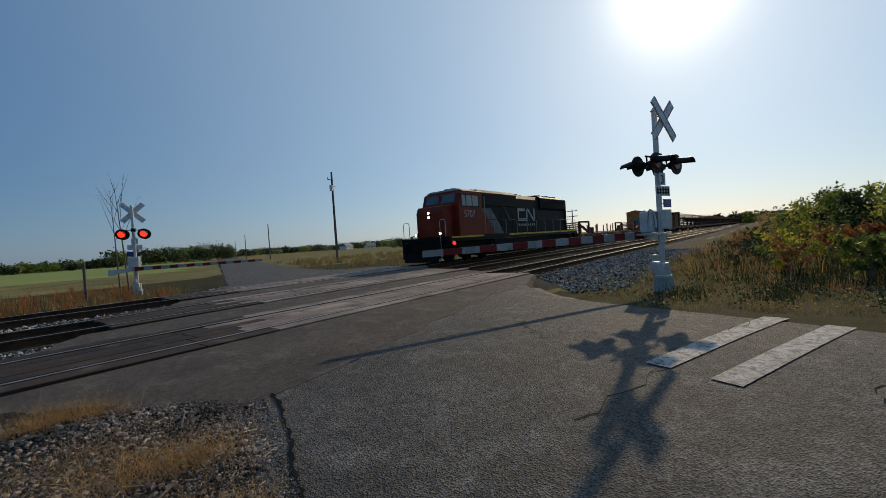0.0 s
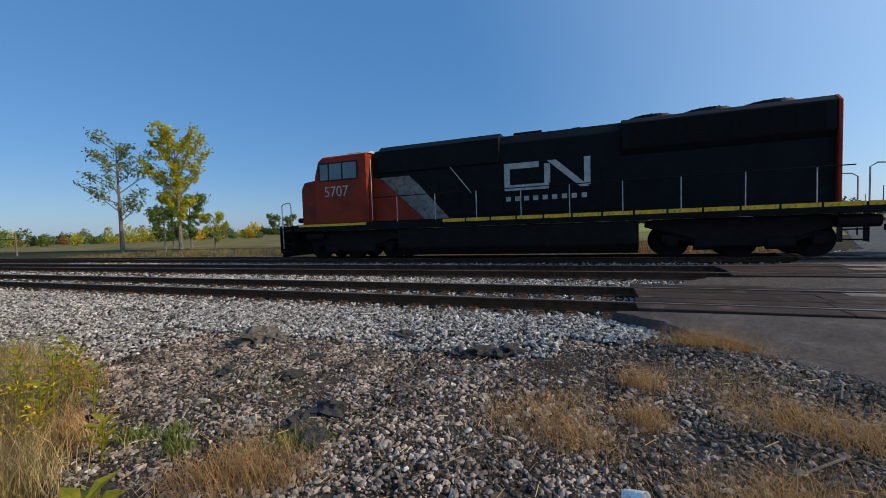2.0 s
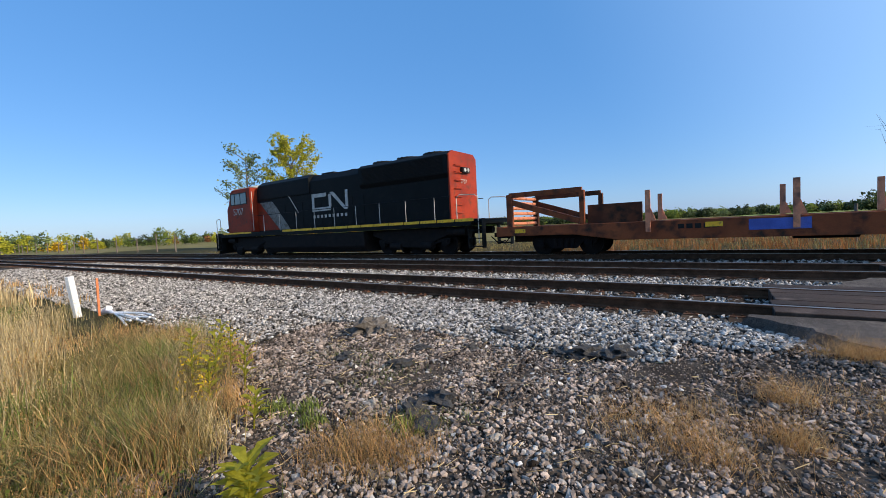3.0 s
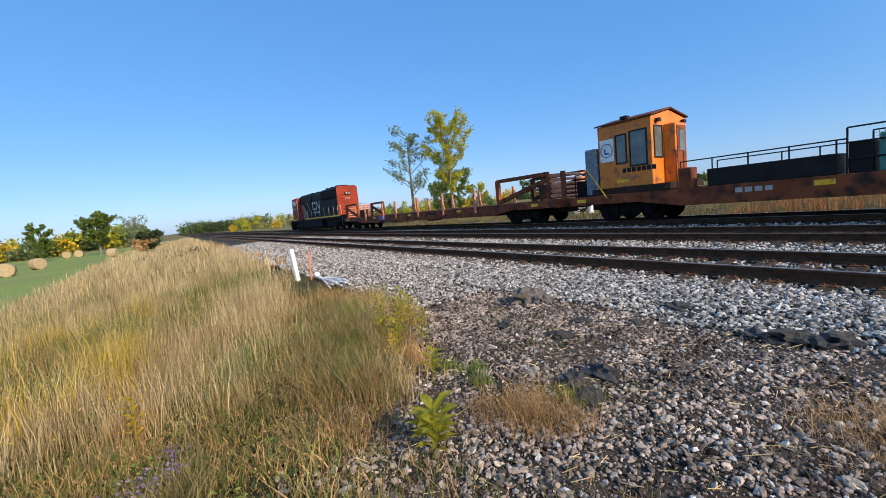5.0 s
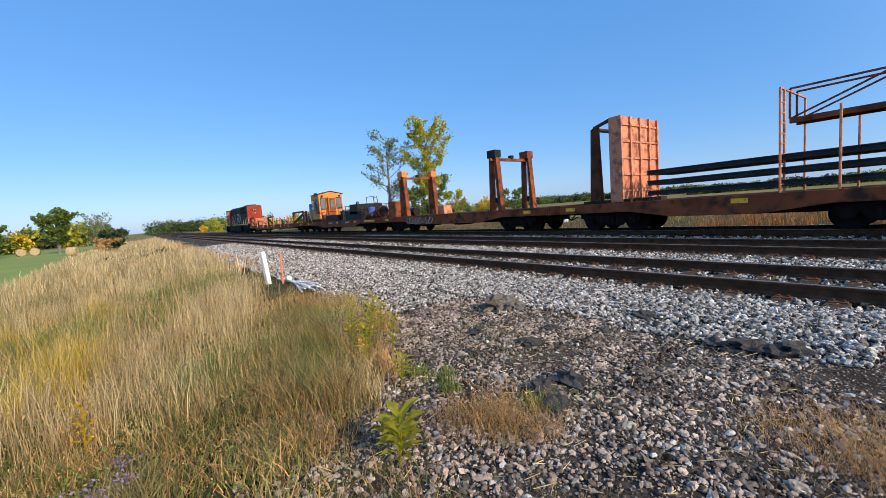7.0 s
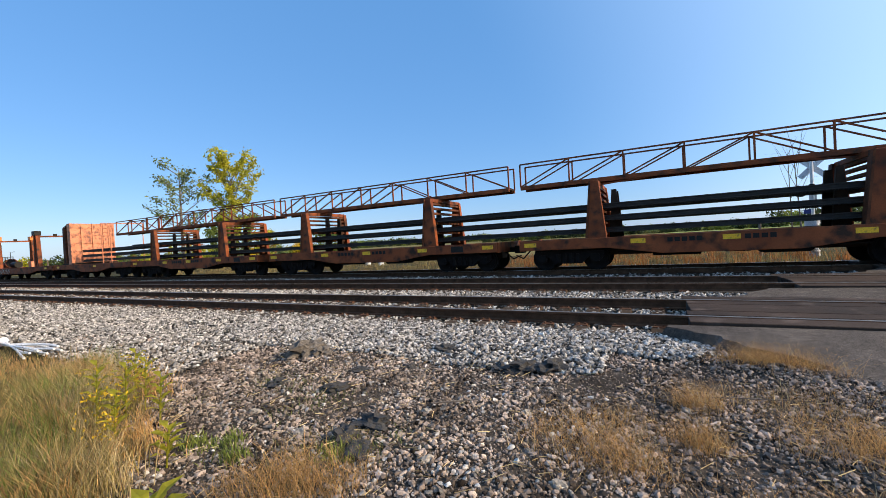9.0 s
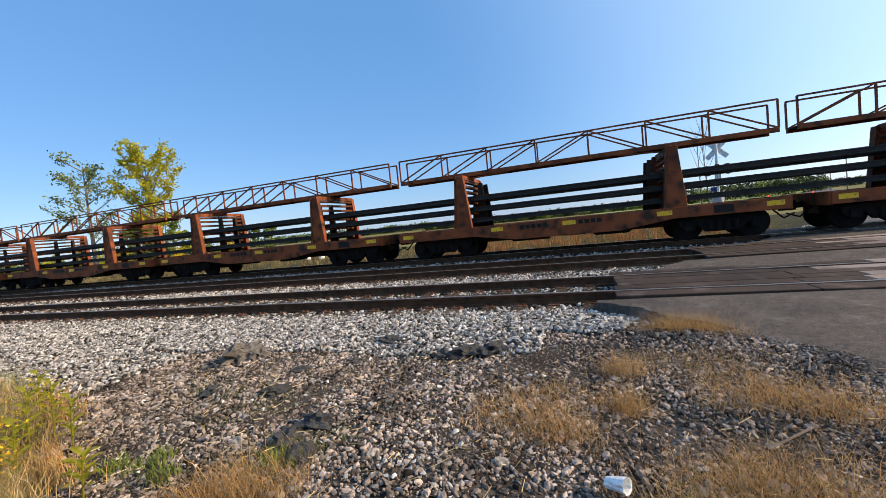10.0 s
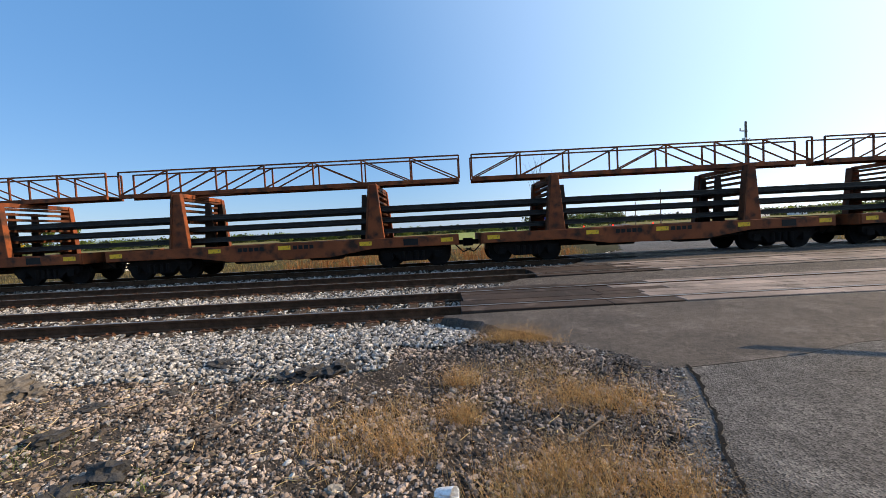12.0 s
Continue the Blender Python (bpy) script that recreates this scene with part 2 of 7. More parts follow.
LEAF = leaf_mat("green_leaves", (0.07, 0.11, 0.022), (0.15, 0.19, 0.042), 0.4)
LEAF_PALE = leaf_mat("pale_green_leaves", (0.10, 0.14, 0.05), (0.18, 0.22, 0.09))
LEAF_YELLOW = leaf_mat("yellow_green_leaves", (0.24, 0.235, 0.025), (0.42, 0.39, 0.05), 0.4)
LEAF_GOLD = leaf_mat("golden_leaves", (0.42, 0.26, 0.02), (0.58, 0.38, 0.03))
LEAF_DARK = leaf_mat("dark_foliage", (0.022, 0.04, 0.014), (0.055, 0.075, 0.028), 0.1)
LEAF_RUSSET = leaf_mat("russet_leaves", (0.20, 0.075, 0.03), (0.32, 0.14, 0.05))
STRAW = leaf_mat("straw_grass", (0.30, 0.222, 0.108), (0.54, 0.42, 0.23))
STRAW_BROWN = leaf_mat("brown_dry_grass", (0.26, 0.145, 0.056), (0.50, 0.295, 0.125))
DRY_FIELD = leaf_mat("dull_dry_weeds", (0.12, 0.080, 0.036), (0.22, 0.155, 0.075))
GRASS = leaf_mat("green_grass", (0.08, 0.115, 0.022), (0.18, 0.215, 0.055))
GRASS_GOLD = leaf_mat("golden_grass", (0.34, 0.24, 0.03), (0.52, 0.38, 0.07))
GRASS_OLIVE = leaf_mat("olive_grass", (0.15, 0.122, 0.045), (0.28, 0.222, 0.088))
PURPLE = leaf_mat("purple_flowers", (0.17, 0.12, 0.20), (0.28, 0.20, 0.32))


# ---- mesh helpers ----
def bx(bm, x0, x1, y0, y1, z0, z1):
    v = [bm.verts.new(p) for p in ((x0, y0, z0), (x1, y0, z0), (x1, y1, z0), (x0, y1, z0), (x0, y0, z1), (x1, y0, z1), (x1, y1, z1), (x0, y1, z1))]
    for f in ((3, 2, 1, 0), (4, 5, 6, 7), (0, 1, 5, 4), (1, 2, 6, 5), (2, 3, 7, 6), (3, 0, 4, 7)):
        bm.faces.new([v[i] for i in f])
    return bm


def rod(bm, p, q, r, n=8, r2=None):
    p, q = Vector(p), Vector(q)
    d = (q - p).normalized()
    a = d.orthogonal().normalized()
    b = d.cross(a)
    r2 = r if r2 is None else r2
    ring = lambda c, rr: [bm.verts.new(c + (a * math.cos(t) + b * math.sin(t)) * rr) for t in [2 * math.pi * (i + 0.5) / n for i in range(n)]]
    u, w = ring(p, r), ring(q, r2)
    for i in range(n):
        bm.faces.new((u[i], u[(i + 1) % n], w[(i + 1) % n], w[i]))
    bm.faces.new(u[::-1])
    bm.faces.new(w)
    return bm


def tube(bm, pts, r, n=6):
    """One bent tube through the points."""
    pts = [Vector(p) for p in pts]
    prev = None
    for k, p in enumerate(pts):
        d = (pts[min(k + 1, len(pts) - 1)] - pts[max(k - 1, 0)]).normalized()
        a = d.cross(Vector((0.13, 0.21, 0.97))).normalized()
        b = d.cross(a)
        ring = [bm.verts.new(p + (a * math.cos(2 * math.pi * i / n) + b * math.sin(2 * math.pi * i / n)) * r) for i in range(n)]
        if prev:
            for i in range(n):
                bm.faces.new((prev[i], prev[(i + 1) % n], ring[(i + 1) % n], ring[i]))
        else:
            bm.faces.new(ring[::-1])
        prev = ring
    bm.faces.new(prev)
    return bm


def bar(bm, p, q, w, h=None):
    """A square bar from p to q."""
    p, q = Vector(p), Vector(q)
    d = (q - p).normalized()
    side = d.cross(Vector((0, 0, 1)))
    side = side.normalized() if side.length > 1e-4 else Vector((1, 0, 0))
    top = side.cross(d)
    h = h or w
    rings = [[bm.verts.new(c + side * (i * w / 2) + top * (j * h / 2)) for i, j in ((-1, -1), (1, -1), (1, 1), (-1, 1))] for c in (p, q)]
    for i in range(4):
        bm.faces.new((rings[0][i], rings[0][(i + 1) % 4], rings[1][(i + 1) % 4], rings[1][i]))
    bm.faces.new(rings[0][::-1])
    bm.faces.new(rings[1])
    return bm


def prism_y(bm, outline, y0, y1):
    """An outline of (x, z) points drawn from y0 to y1."""
    a = [bm.verts.new((x, y0, z)) for x, z in outline]
    b = [bm.verts.new((x, y1, z)) for x, z in outline]
    n = len(a)
    for i in range(n):
        bm.faces.new((a[i], a[(i + 1) % n], b[(i + 1) % n], b[i]))
    bm.faces.new(a[::-1])
    bm.faces.new(b)
    return bm


def prism_x(bm, outline, x0, x1):
    """An outline of (y, z) points drawn from x0 to x1."""
    a = [bm.verts.new((x0, y, z)) for y, z in outline]
    b = [bm.verts.new((x1, y, z)) for y, z in outline]
    n = len(a)
    for i in range(n):
        bm.faces.new((a[i], a[(i + 1) % n], b[(i + 1) % n], b[i]))
    bm.faces.new(a[::-1])
    bm.faces.new(b)
    return bm


def mesh_of(name, bm, material, bevel=0.0):
    bmesh.ops.recalc_face_normals(bm, faces=bm.faces)
    if bevel:
        bmesh.ops.bevel(bm, geom=bm.edges, offset=bevel, segments=1, affect="EDGES", clamp_overlap=True)
    me = bpy.data.meshes.new(name)
    bm.to_mesh(me)
    bm.free()
    me.materials.append(material)
    return me


def part(name, bm, material, parent, label="", bevel=0.0):
    ob = new(name, mesh_of(name, bm, material, bevel))
    ob.parent = parent
    return tagged(ob, label)


def piece(name, me, parent, m=None):
    ob = new(name, me)
    ob.parent = parent
    if m is not None:
        ob.matrix_basis = m
    return ob


def thing(name, m, label, category, group="", kind=""):
    ob = new(name)
    ob.matrix_basis = m
    return tagged(ob, label, category, group, kind)


def solid(name, bm, material, label, category="", group="", kind="", bevel=0.0):
    return tagged(new(name, mesh_of(name, bm, material, bevel)), label, category, group, kind)


def raw_mesh(name, verts, faces, material):
    me = bpy.data.meshes.new(name)
    me.from_pydata(verts.tolist() if hasattr(verts, "tolist") else verts, [], faces.tolist() if hasattr(faces, "tolist") else faces)
    for m in (material if isinstance(material, (list, tuple)) else [material]):
        me.materials.append(m)
    return me


B = bmesh.new
rng = np.random.default_rng(7)

# ---- the plan ----
RAIL_Y = (6.70, 10.64, 14.76)          # near rail of each track
TRACK_Y = tuple(y + 0.75 for y in RAIL_Y)
TRAIN_Y = TRACK_Y[2]


def road_left(y):
    """The road's edge towards the camera's side, with the flare at the crossing."""
    x = 1.13 + 0.41 * (y - 2.0)
    if y > 3.9:
        x -= 3.2 * min((y - 3.9) / 2.4, 1.0) * (1.0 if y < 9 else max(0.0, 1 - (y - 9.0) / 10.0))
    return x


def road_right(y):
    x = 8.45 + 0.43 * (y - 2.0)
    if 3.0 < y < 24:
        x += 2.4 * min((y - 3.0) / 3.0, 1.0) * min(1.0, (24 - y) / 5.0)
    return x - 1.9 * min(max((y - 18.0) / 14.0, 0.0), 1.0)


def smooth(a, b, x):
    t = np.clip((x - a) / (b - a), 0, 1)
    return t * t * (3 - 2 * t)


def ground_z(x, y):
    x, y = np.asarray(x, float), np.asarray(y, float)
    z = -0.28 + 0.06 * smooth(4.2, 5.6, y) + 0 * x
    z = z - 0.14 * smooth(18.0, 20.5, y)
    # shoulder flush with the asphalt, and a bed cut below it
    left = 1.13 + 0.41 * (y - 2.0) - 3.2 * np.clip((y - 3.9) / 2.4, 0, 1) * np.where(y < 9, 1.0, np.clip(1 - (y - 9.0) / 10.0, 0, 1))
    right = 8.45 + 0.43 * (y - 2.0) + np.where((y > 3.0) & (y < 24), 2.4 * np.clip((y - 3.0) / 3.0, 0, 1) * np.clip((24 - y) / 5.0, 0, 1), 0.0) - 1.9 * np.clip((y - 18.0) / 14.0, 0, 1)
    level = -0.19 + 0.16 * smooth(2.5, 6.2, y) - 0.14 * smooth(17.5, 24.0, y) - 0.05
    flush = smooth(left - 1.6, left - 0.2, x) * np.maximum(smooth(5.5, 4.8, y), smooth(18.5, 20.0, y)) * (x < (left + right) / 2)
    flush = np.maximum(flush, smooth(right + 1.6, right + 0.2, x) * (x > (left + right) / 2) * ((y < 3.5) | (y > 19)))
    z = z * (1 - flush) + level * flush
    z = z - 0.25 * smooth(-2.5, -6.0, x) * smooth(1.8, -1.0, y)
    z = z - 0.9 * smooth(-1.0, -9.0, y) * smooth(-4.0, -12.0, x)
    z = z - 0.1 * smooth(3.5, 1.0, y) * smooth(8.0, 12.0, x)
    near = np.exp(-(x * x + y * y) / 400.0)
    bumps = 0.035 * np.sin(1.7 * x + 0.6 * y) * np.sin(1.3 * y - 0.4 * x + 1) + 0.02 * np.sin(4.1 * x + 1.2) * np.sin(3.7 * y)
    z = z + bumps * near * smooth(5.8, 4.6, y) * (1 - flush)
    return np.where((x > left + 0.75) & (x < right - 0.75) & (y < 420), np.minimum(z, level - 0.22), z)


def road_z(y):
    return float(-0.19 + 0.16 * smooth(2.5, 6.2, y) - 0.14 * smooth(17.5, 24.0, y))

# ---- ground ----
def graded(near, step, far, growth=1.22):
    pts, p, s = [0.0], 0.0, step
    while p < far:
        s = step if p < near else s * growth
        p += s
        pts.append(p)
    return pts


def axis(centre, near, step, far):
    h = graded(near, step, far)
    return np.array([centre - q for q in h[:0:-1]] + [centre + q for q in h])


def ground_mesh():
    xs, ys = axis(-1.0, 14, 0.33, 3500), axis(3.0, 17, 0.33, 3500)
    gx, gy = np.meshgrid(xs, ys)
    verts = np.stack([gx.ravel(), gy.ravel(), ground_z(gx.ravel(), gy.ravel())], 1)
    nx, ny = len(xs), len(ys)
    i = np.arange(nx * ny).reshape(ny, nx)
    faces = np.stack([i[:-1, :-1], i[:-1, 1:], i[1:, 1:], i[1:, :-1]], -1).reshape(-1, 4)
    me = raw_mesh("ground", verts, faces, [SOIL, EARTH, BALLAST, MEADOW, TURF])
    c = verts[faces].mean(1)
    x, y = c[:, 0], c[:, 1]
    wob = 0.35 * np.sin(2.1 * x + 0.7 * y) + 0.25 * np.sin(5.3 * x - 3.1 * y)
    kind = np.zeros(len(faces), int)
    kind[(y > 0.2 + wob) & (y < 6) & (x > -4.6 + 1.6 * (y - 1.5) * -1.0 + wob) & (x < 6)] = 1
    kind[(y > -0.5) & (y < 6) & (x > -2.6 + wob) & (x < 6)] = 1
    kind[(y > 3.0) & (y < 6) & (x <= 6) & (x > -60)] = 1
    edge = 4.55 + 0.4 * wob
    kind[(y > edge) & (y < 18.6) & (abs(x) < 900)] = 2
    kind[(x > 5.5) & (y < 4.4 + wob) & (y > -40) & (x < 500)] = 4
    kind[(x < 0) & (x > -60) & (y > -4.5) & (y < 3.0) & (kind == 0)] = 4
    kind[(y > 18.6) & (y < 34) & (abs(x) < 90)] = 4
    kind[(y < -3.5 + wob) & (x < -5) & (y > -32) & (x > -160)] = 3
    kind[(y > 60) & (y < 400) & (x > 0.02 * y) & (x < 0.41 * y - 5)] = 3
    me.polygons.foreach_set("material_index", kind.astype(np.int32))
    me.polygons.foreach_set("use_smooth", np.ones(len(faces), bool))
    return me


tagged(new("ground", ground_mesh()), "stony trackside earth, ballast and dry grass fields", "ground", kind="structure")


def road_strip(name, y0, y1, step, material, label, left=road_left, right=road_right, lift=0.0, slant=lambda y: 0.0):
    n = max(2, int((y1 - y0) / step))
    rows = []
    for k in range(n + 1):
        y = y0 + (y1 - y0) * k / n
        a, b = left(y), right(y)
        jag = 0.06 * math.sin(9 * y) + 0.05 * math.sin(23 * y + 1)
        row = []
        for u in np.linspace(0, 1, 13):
            x = a + (b - a) * u + (jag if u == 0 else 0)
            yy = y + slant(y) * min(max(0.2 * (x - 2.4), 0.0) + 0.05 * math.sin(5 * x) * (0 < u < 1), 1.25)
            row.append((x, yy, road_z(yy) + lift - 0.03 * abs(2 * u - 1) ** 3))
        rows.append(row)
    verts = [p for r in rows for p in r]
    faces = [(k * 13 + j, k * 13 + j + 1, (k + 1) * 13 + j + 1, (k + 1) * 13 + j) for k in range(n) for j in range(12)]
    base = len(verts)
    rim = [k * 13 for k in range(n + 1)], [k * 13 + 12 for k in range(n + 1)]
    for side, idx in enumerate(rim):
        low = []
        for i in idx:
            x, y, z = verts[i]
            low.append(len(verts))
            out = 0.45 if y < 4.9 else 0.14
            verts.append((x + (out if side else -out), y, z - (0.07 if y < 4.9 else 0.20)))
            verts.append((x + (out + 0.1 if side else -out - 0.1), y, z - 0.45))
        for k in range(n):
            q = (idx[k], idx[k + 1], low[k + 1], low[k])
            faces.append(q if side else q[::-1])
            q = (low[k], low[k + 1], low[k + 1] + 1, low[k] + 1)
            faces.append(q if side else q[::-1])
    for row, flip in ((0, False), (n, True)):
        low = len(verts)
        for j in range(13):
            x, y, z = verts[row * 13 + j]
            verts.append((x, y, z - 0.35))
        for j in range(12):
            q = (row * 13 + j, low + j, low + j + 1, row * 13 + j + 1)
            faces.append(q[::-1] if flip else q)
    return tagged(new(name, raw_mesh(name, verts, faces, material)), label, "road", kind="structure")


road_strip("road", -40.0, 3.9, 0.25, ASPHALT, "coarse grey worn asphalt road up to the crossing", slant=lambda y: max(0.0, (y + 0.5) / 4.4))
road_strip("road_apron", 3.9, RAIL_Y[0] - 0.42, 0.12, ASPHALT_NEW, "smoother asphalt ramp at the crossing", lift=0.004, slant=lambda y: max(0.0, 1 - (y - 3.9) / 2.38))
road_strip("road_between_tracks", RAIL_Y[0] + 1.92, RAIL_Y[1] - 0.42, 0.2, ASPHALT_NEW, "asphalt strip between crossing tracks", lift=0.0)
road_strip("road_between_tracks", RAIL_Y[1] + 1.92, RAIL_Y[2] - 0.42, 0.2, ASPHALT_NEW, "asphalt strip between crossing tracks", lift=0.0)
road_strip("road_far", RAIL_Y[2] + 1.92, 420.0, 1.2, ASPHALT, "grey asphalt road leading away through fields")


# Black strip painted for the crack and the shade of the ragged edge step.
def tar_seam():
    bm, prev = B(), None
    for k in range(220):
        y = 3.95 - k * 0.03
        x = 2.02 - 0.41 * (3.95 - y) + 0.045 * math.sin(2.3 * y) + 0.012 * math.sin(9 * y) + 0.008 * math.sin(31 * y) + 0.005 * math.sin(67 * y)
        w = 0.013 + 0.004 * math.sin(7 * y + 1) + 0.004 * math.sin(31 * y) + 0.003 * math.sin(83 * y)
        if x < road_left(y) + 0.06:
            x = road_left(y) + 0.06
        z = road_z(y) - 0.016
        row = [bm.verts.new((x - w, y, z)), bm.verts.new((x + w, y, z))]
        if prev:
            bm.faces.new((prev[0], prev[1], row[1], row[0]))
        prev = row
    return solid("tar_seam", bm, CRACK_BLACK, "black strip for the crack and step shade along the asphalt edge", "seam", kind="structure")


tar_seam()


def thin_crack(points, w):
    bm, prev = B(), None
    for k, (x, y) in enumerate(points):
        z = road_z(y) + 0.005
        row = [bm.verts.new((x - w, y - w * 0.4, z)), bm.verts.new((x + w, y + w * 0.4, z))]
        if prev:
            bm.faces.new((prev[0], prev[1], row[1], row[0]))
        prev = row
    return solid("asphalt_crack", bm, CRACK_BLACK, "thin dark crack in worn asphalt", "crack", kind="structure")


for x0, y0, dx, dy in ((3.2, 3.6, 4.6, 0.3), (3.0, 1.2, 4.4, -1.0), (5.2, 2.4, 1.2, 1.3), (4.4, -0.6, 3.3, -1.2)):
    thin_crack([(x0 + dx * k / 40 + 0.05 * math.sin(k * 1.7), y0 + dy * k / 40 + 0.06 * math.sin(k * 0.9 + x0)) for k in range(41)], 0.008)


def road_stripe(corners):
    bm = B()
    n = 14
    for k in range(n):
        q = []
        for u, e in ((k / n, 0), ((k + 1) / n, 0), ((k + 1) / n, 1), (k / n, 1)):
            a = Vector(corners[0]).lerp(Vector(corners[1]), u)
            b = Vector(corners[3]).lerp(Vector(corners[2]), u)
            p = a.lerp(b, e)
            mid = abs(2 * ((p.x - road_left(p.y)) / (road_right(p.y) - road_left(p.y))) - 1) ** 3
            q.append(bm.verts.new((p.x, p.y, road_z(p.y) + 0.012 - 0.03 * mid)))
        bm.faces.new(q)
    bmesh.ops.remove_doubles(bm, verts=bm.verts, dist=0.001)
    bm.normal_update()
    return solid("stop_line", bm, ROADPAINT, "worn white painted stop line on asphalt", "road marking", "stop lines", "structure")


road_stripe([(7.83, 0.06), (4.66, 1.06), (4.58, 0.80), (7.79, -0.24)])
road_stripe([(7.43, -0.61), (4.41, 0.45), (4.31, 0.20), (7.35, -0.89)])


# ---- tracks ----
RAIL_OUT = [(-0.07, -0.17), (0.07, -0.17), (0.07, -0.155), (0.012, -0.135), (0.012, -0.045), (0.036, -0.035), (0.036, -0.004), (0.03, 0.0), (-0.03, 0.0), (-0.036, -0.004), (-0.036, -0.035), (-0.012, -0.045), (-0.012, -0.135), (-0.07, -0.155)]


def rail(y):
    rail_thing = thing("rail", pose(0, y, 0), "long steel rail with a polished top and rusty web", "rail", "rails of the tracks", "structure")
    part("rail_web", prism_x(B(), [(a, b - 0.003 if b > -0.01 else b) for a, b in RAIL_OUT], -900, 900), RAILWEB, rail_thing)
    part("rail_head", bx(B(), -900, 900, -0.03, 0.03, -0.002, 0.001), RAILHEAD, rail_thing, "polished running surface")


for y in RAIL_Y:
    rail(y)
    rail(y + 1.5)

tie_me = mesh_of("tie", bx(B(), -0.115, 0.115, -1.3, 1.3, -0.36, -0.175), TIE, 0.012)
plate_bm = B()
for y in (-0.75, 0.75):
    bx(plate_bm, -0.09, 0.09, y - 0.17, y + 0.17, -0.178, -0.160)
    for sx in (-0.05, 0.05):
        for sy in (-0.10, 0.10):
            bx(plate_bm, sx - 0.012, sx + 0.012, y + sy - 0.02, y + sy + 0.02, -0.162, -0.140)
plate_me = mesh_of("tie_plate", plate_bm, PLATE)


def track_bed(index, x0, x1, y):
    bed = thing("track", pose(0, y, 0), "row of weathered wooden ties with rusty plates in ballast", "railway track", "tracks", "structure")
    k, x = 0, x0
    while x < x1:
        turn = rng.normal(0, 0.5)
        ob = piece("tie", tie_me, bed, pose(x, rng.normal(0, 0.02), rng.normal(0, 0.004), 0, 0, turn))
        if index < 2:
            piece("tie_plate", plate_me, ob)
        x += 0.53 + rng.normal(0, 0.012)
        k += 1
    return bed


track_bed(0, -48.0, -0.35, TRACK_Y[0])
track_bed(0, 13.6, 46.0, TRACK_Y[0])
track_bed(1, -48.0, 0.6, TRACK_Y[1])
track_bed(1, 15.0, 40.0, TRACK_Y[1])
track_bed(2, -48.0, 3.0, TRACK_Y[2])
far_ties = []
for y in TRACK_Y:
    for x in list(np.arange(-420, -48.2, 0.53)) + list(np.arange(46.5, 420, 0.53)):
        far_ties.append((x, y))
tv, tf = [], []
for x, y in far_ties:
    b = len(tv)
    tv += [(x + i * 0.115, y + j * 1.3, k) for k in (-0.3, -0.175) for i, j in ((-1, -1), (1, -1), (1, 1), (-1, 1))]
    tf += [(b + 4, b + 5, b + 6, b + 7), (b, b + 1, b + 5, b + 4), (b + 1, b + 2, b + 6, b + 5), (b + 2, b + 3, b + 7, b + 6), (b + 3, b, b + 4, b + 7)]
tagged(new("distant_ties", raw_mesh("distant_ties", tv, tf, TIE)), "distant weathered wooden ties in ballast", "railway ties", kind="stuff")

# crossing panels: timber boards between and beside the rails
def crossing(index):
    y = RAIL_Y[index]
    x0 = (0.0, 2.1, 4.6)[index]
    x1 = (12.6, 14.6, 16.6)[index]
    deck = thing("crossing_panel", pose(0, 0, 0), "worn grey timber crossing panel flush with the rails", "crossing panel", "crossing panels", "structure")
    lanes = [(y - 0.40, y - 0.06)] + [(y + 0.11 + 0.327 * k, y + 0.11 + 0.327 * k + 0.317) for k in range(4)] + [(y + 1.57, y + 1.90)]
    for a, b in lanes:
        x = x0 + rng.uniform(0, 0.1)
        while x < x1:
            soiled = (3.4, 5.0, 6.6)[index] + 0.5 * math.sin(7.0 * a)
            length = min(2.4 + rng.uniform(-0.1, 0.1), x1 - x)
            if x < soiled < x + length - 0.4:
                length = max(soiled - x, 0.35)
            if length > 0.3:
                dz = rng.normal(-0.006, 0.003)
                part("plank", bx(B(), x, x + length - 0.015, a, b, -0.30, dz), TIMBER_DARK if x < soiled - 0.1 else TIMBER, deck, bevel=0.008)
            x += length
    return deck


for i in range(3):
    crossing(i)

# ---- train ----
TRAIN = []  # (thing, place along the train)


def train_shift(t):
    return -15.498 * t + 0.008 * (t - 6.0) ** 2


def wheel_mesh(r):
    bm = B()
    for s in (-1, 1):
        y = s * 0.72
        rod(bm, (0, y - 0.065, 0), (0, y + 0.065, 0), r, 28)
        rod(bm, (0, y - s * 0.065, 0), (0, y - s * 0.10, 0), r + 0.028, 28)
        rod(bm, (0, y + s * 0.065, 0), (0, y + s * 0.085, 0), r * 0.86, 28)
        rod(bm, (0, y + s * 0.08, 0), (0, y + s * 0.16, 0), 0.13, 14)
        for k in range(6):
            a = k * math.pi / 3
            rod(bm, (math.cos(a) * r * 0.55, y + s * 0.08, math.sin(a) * r * 0.55), (math.cos(a) * r * 0.55, y + s * 0.10, math.sin(a) * r * 0.55), 0.045, 8)
    rod(bm, (0, -0.8, 0), (0, 0.8, 0), 0.08, 10)
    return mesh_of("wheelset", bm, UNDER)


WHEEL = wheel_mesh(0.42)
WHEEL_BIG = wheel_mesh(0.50)


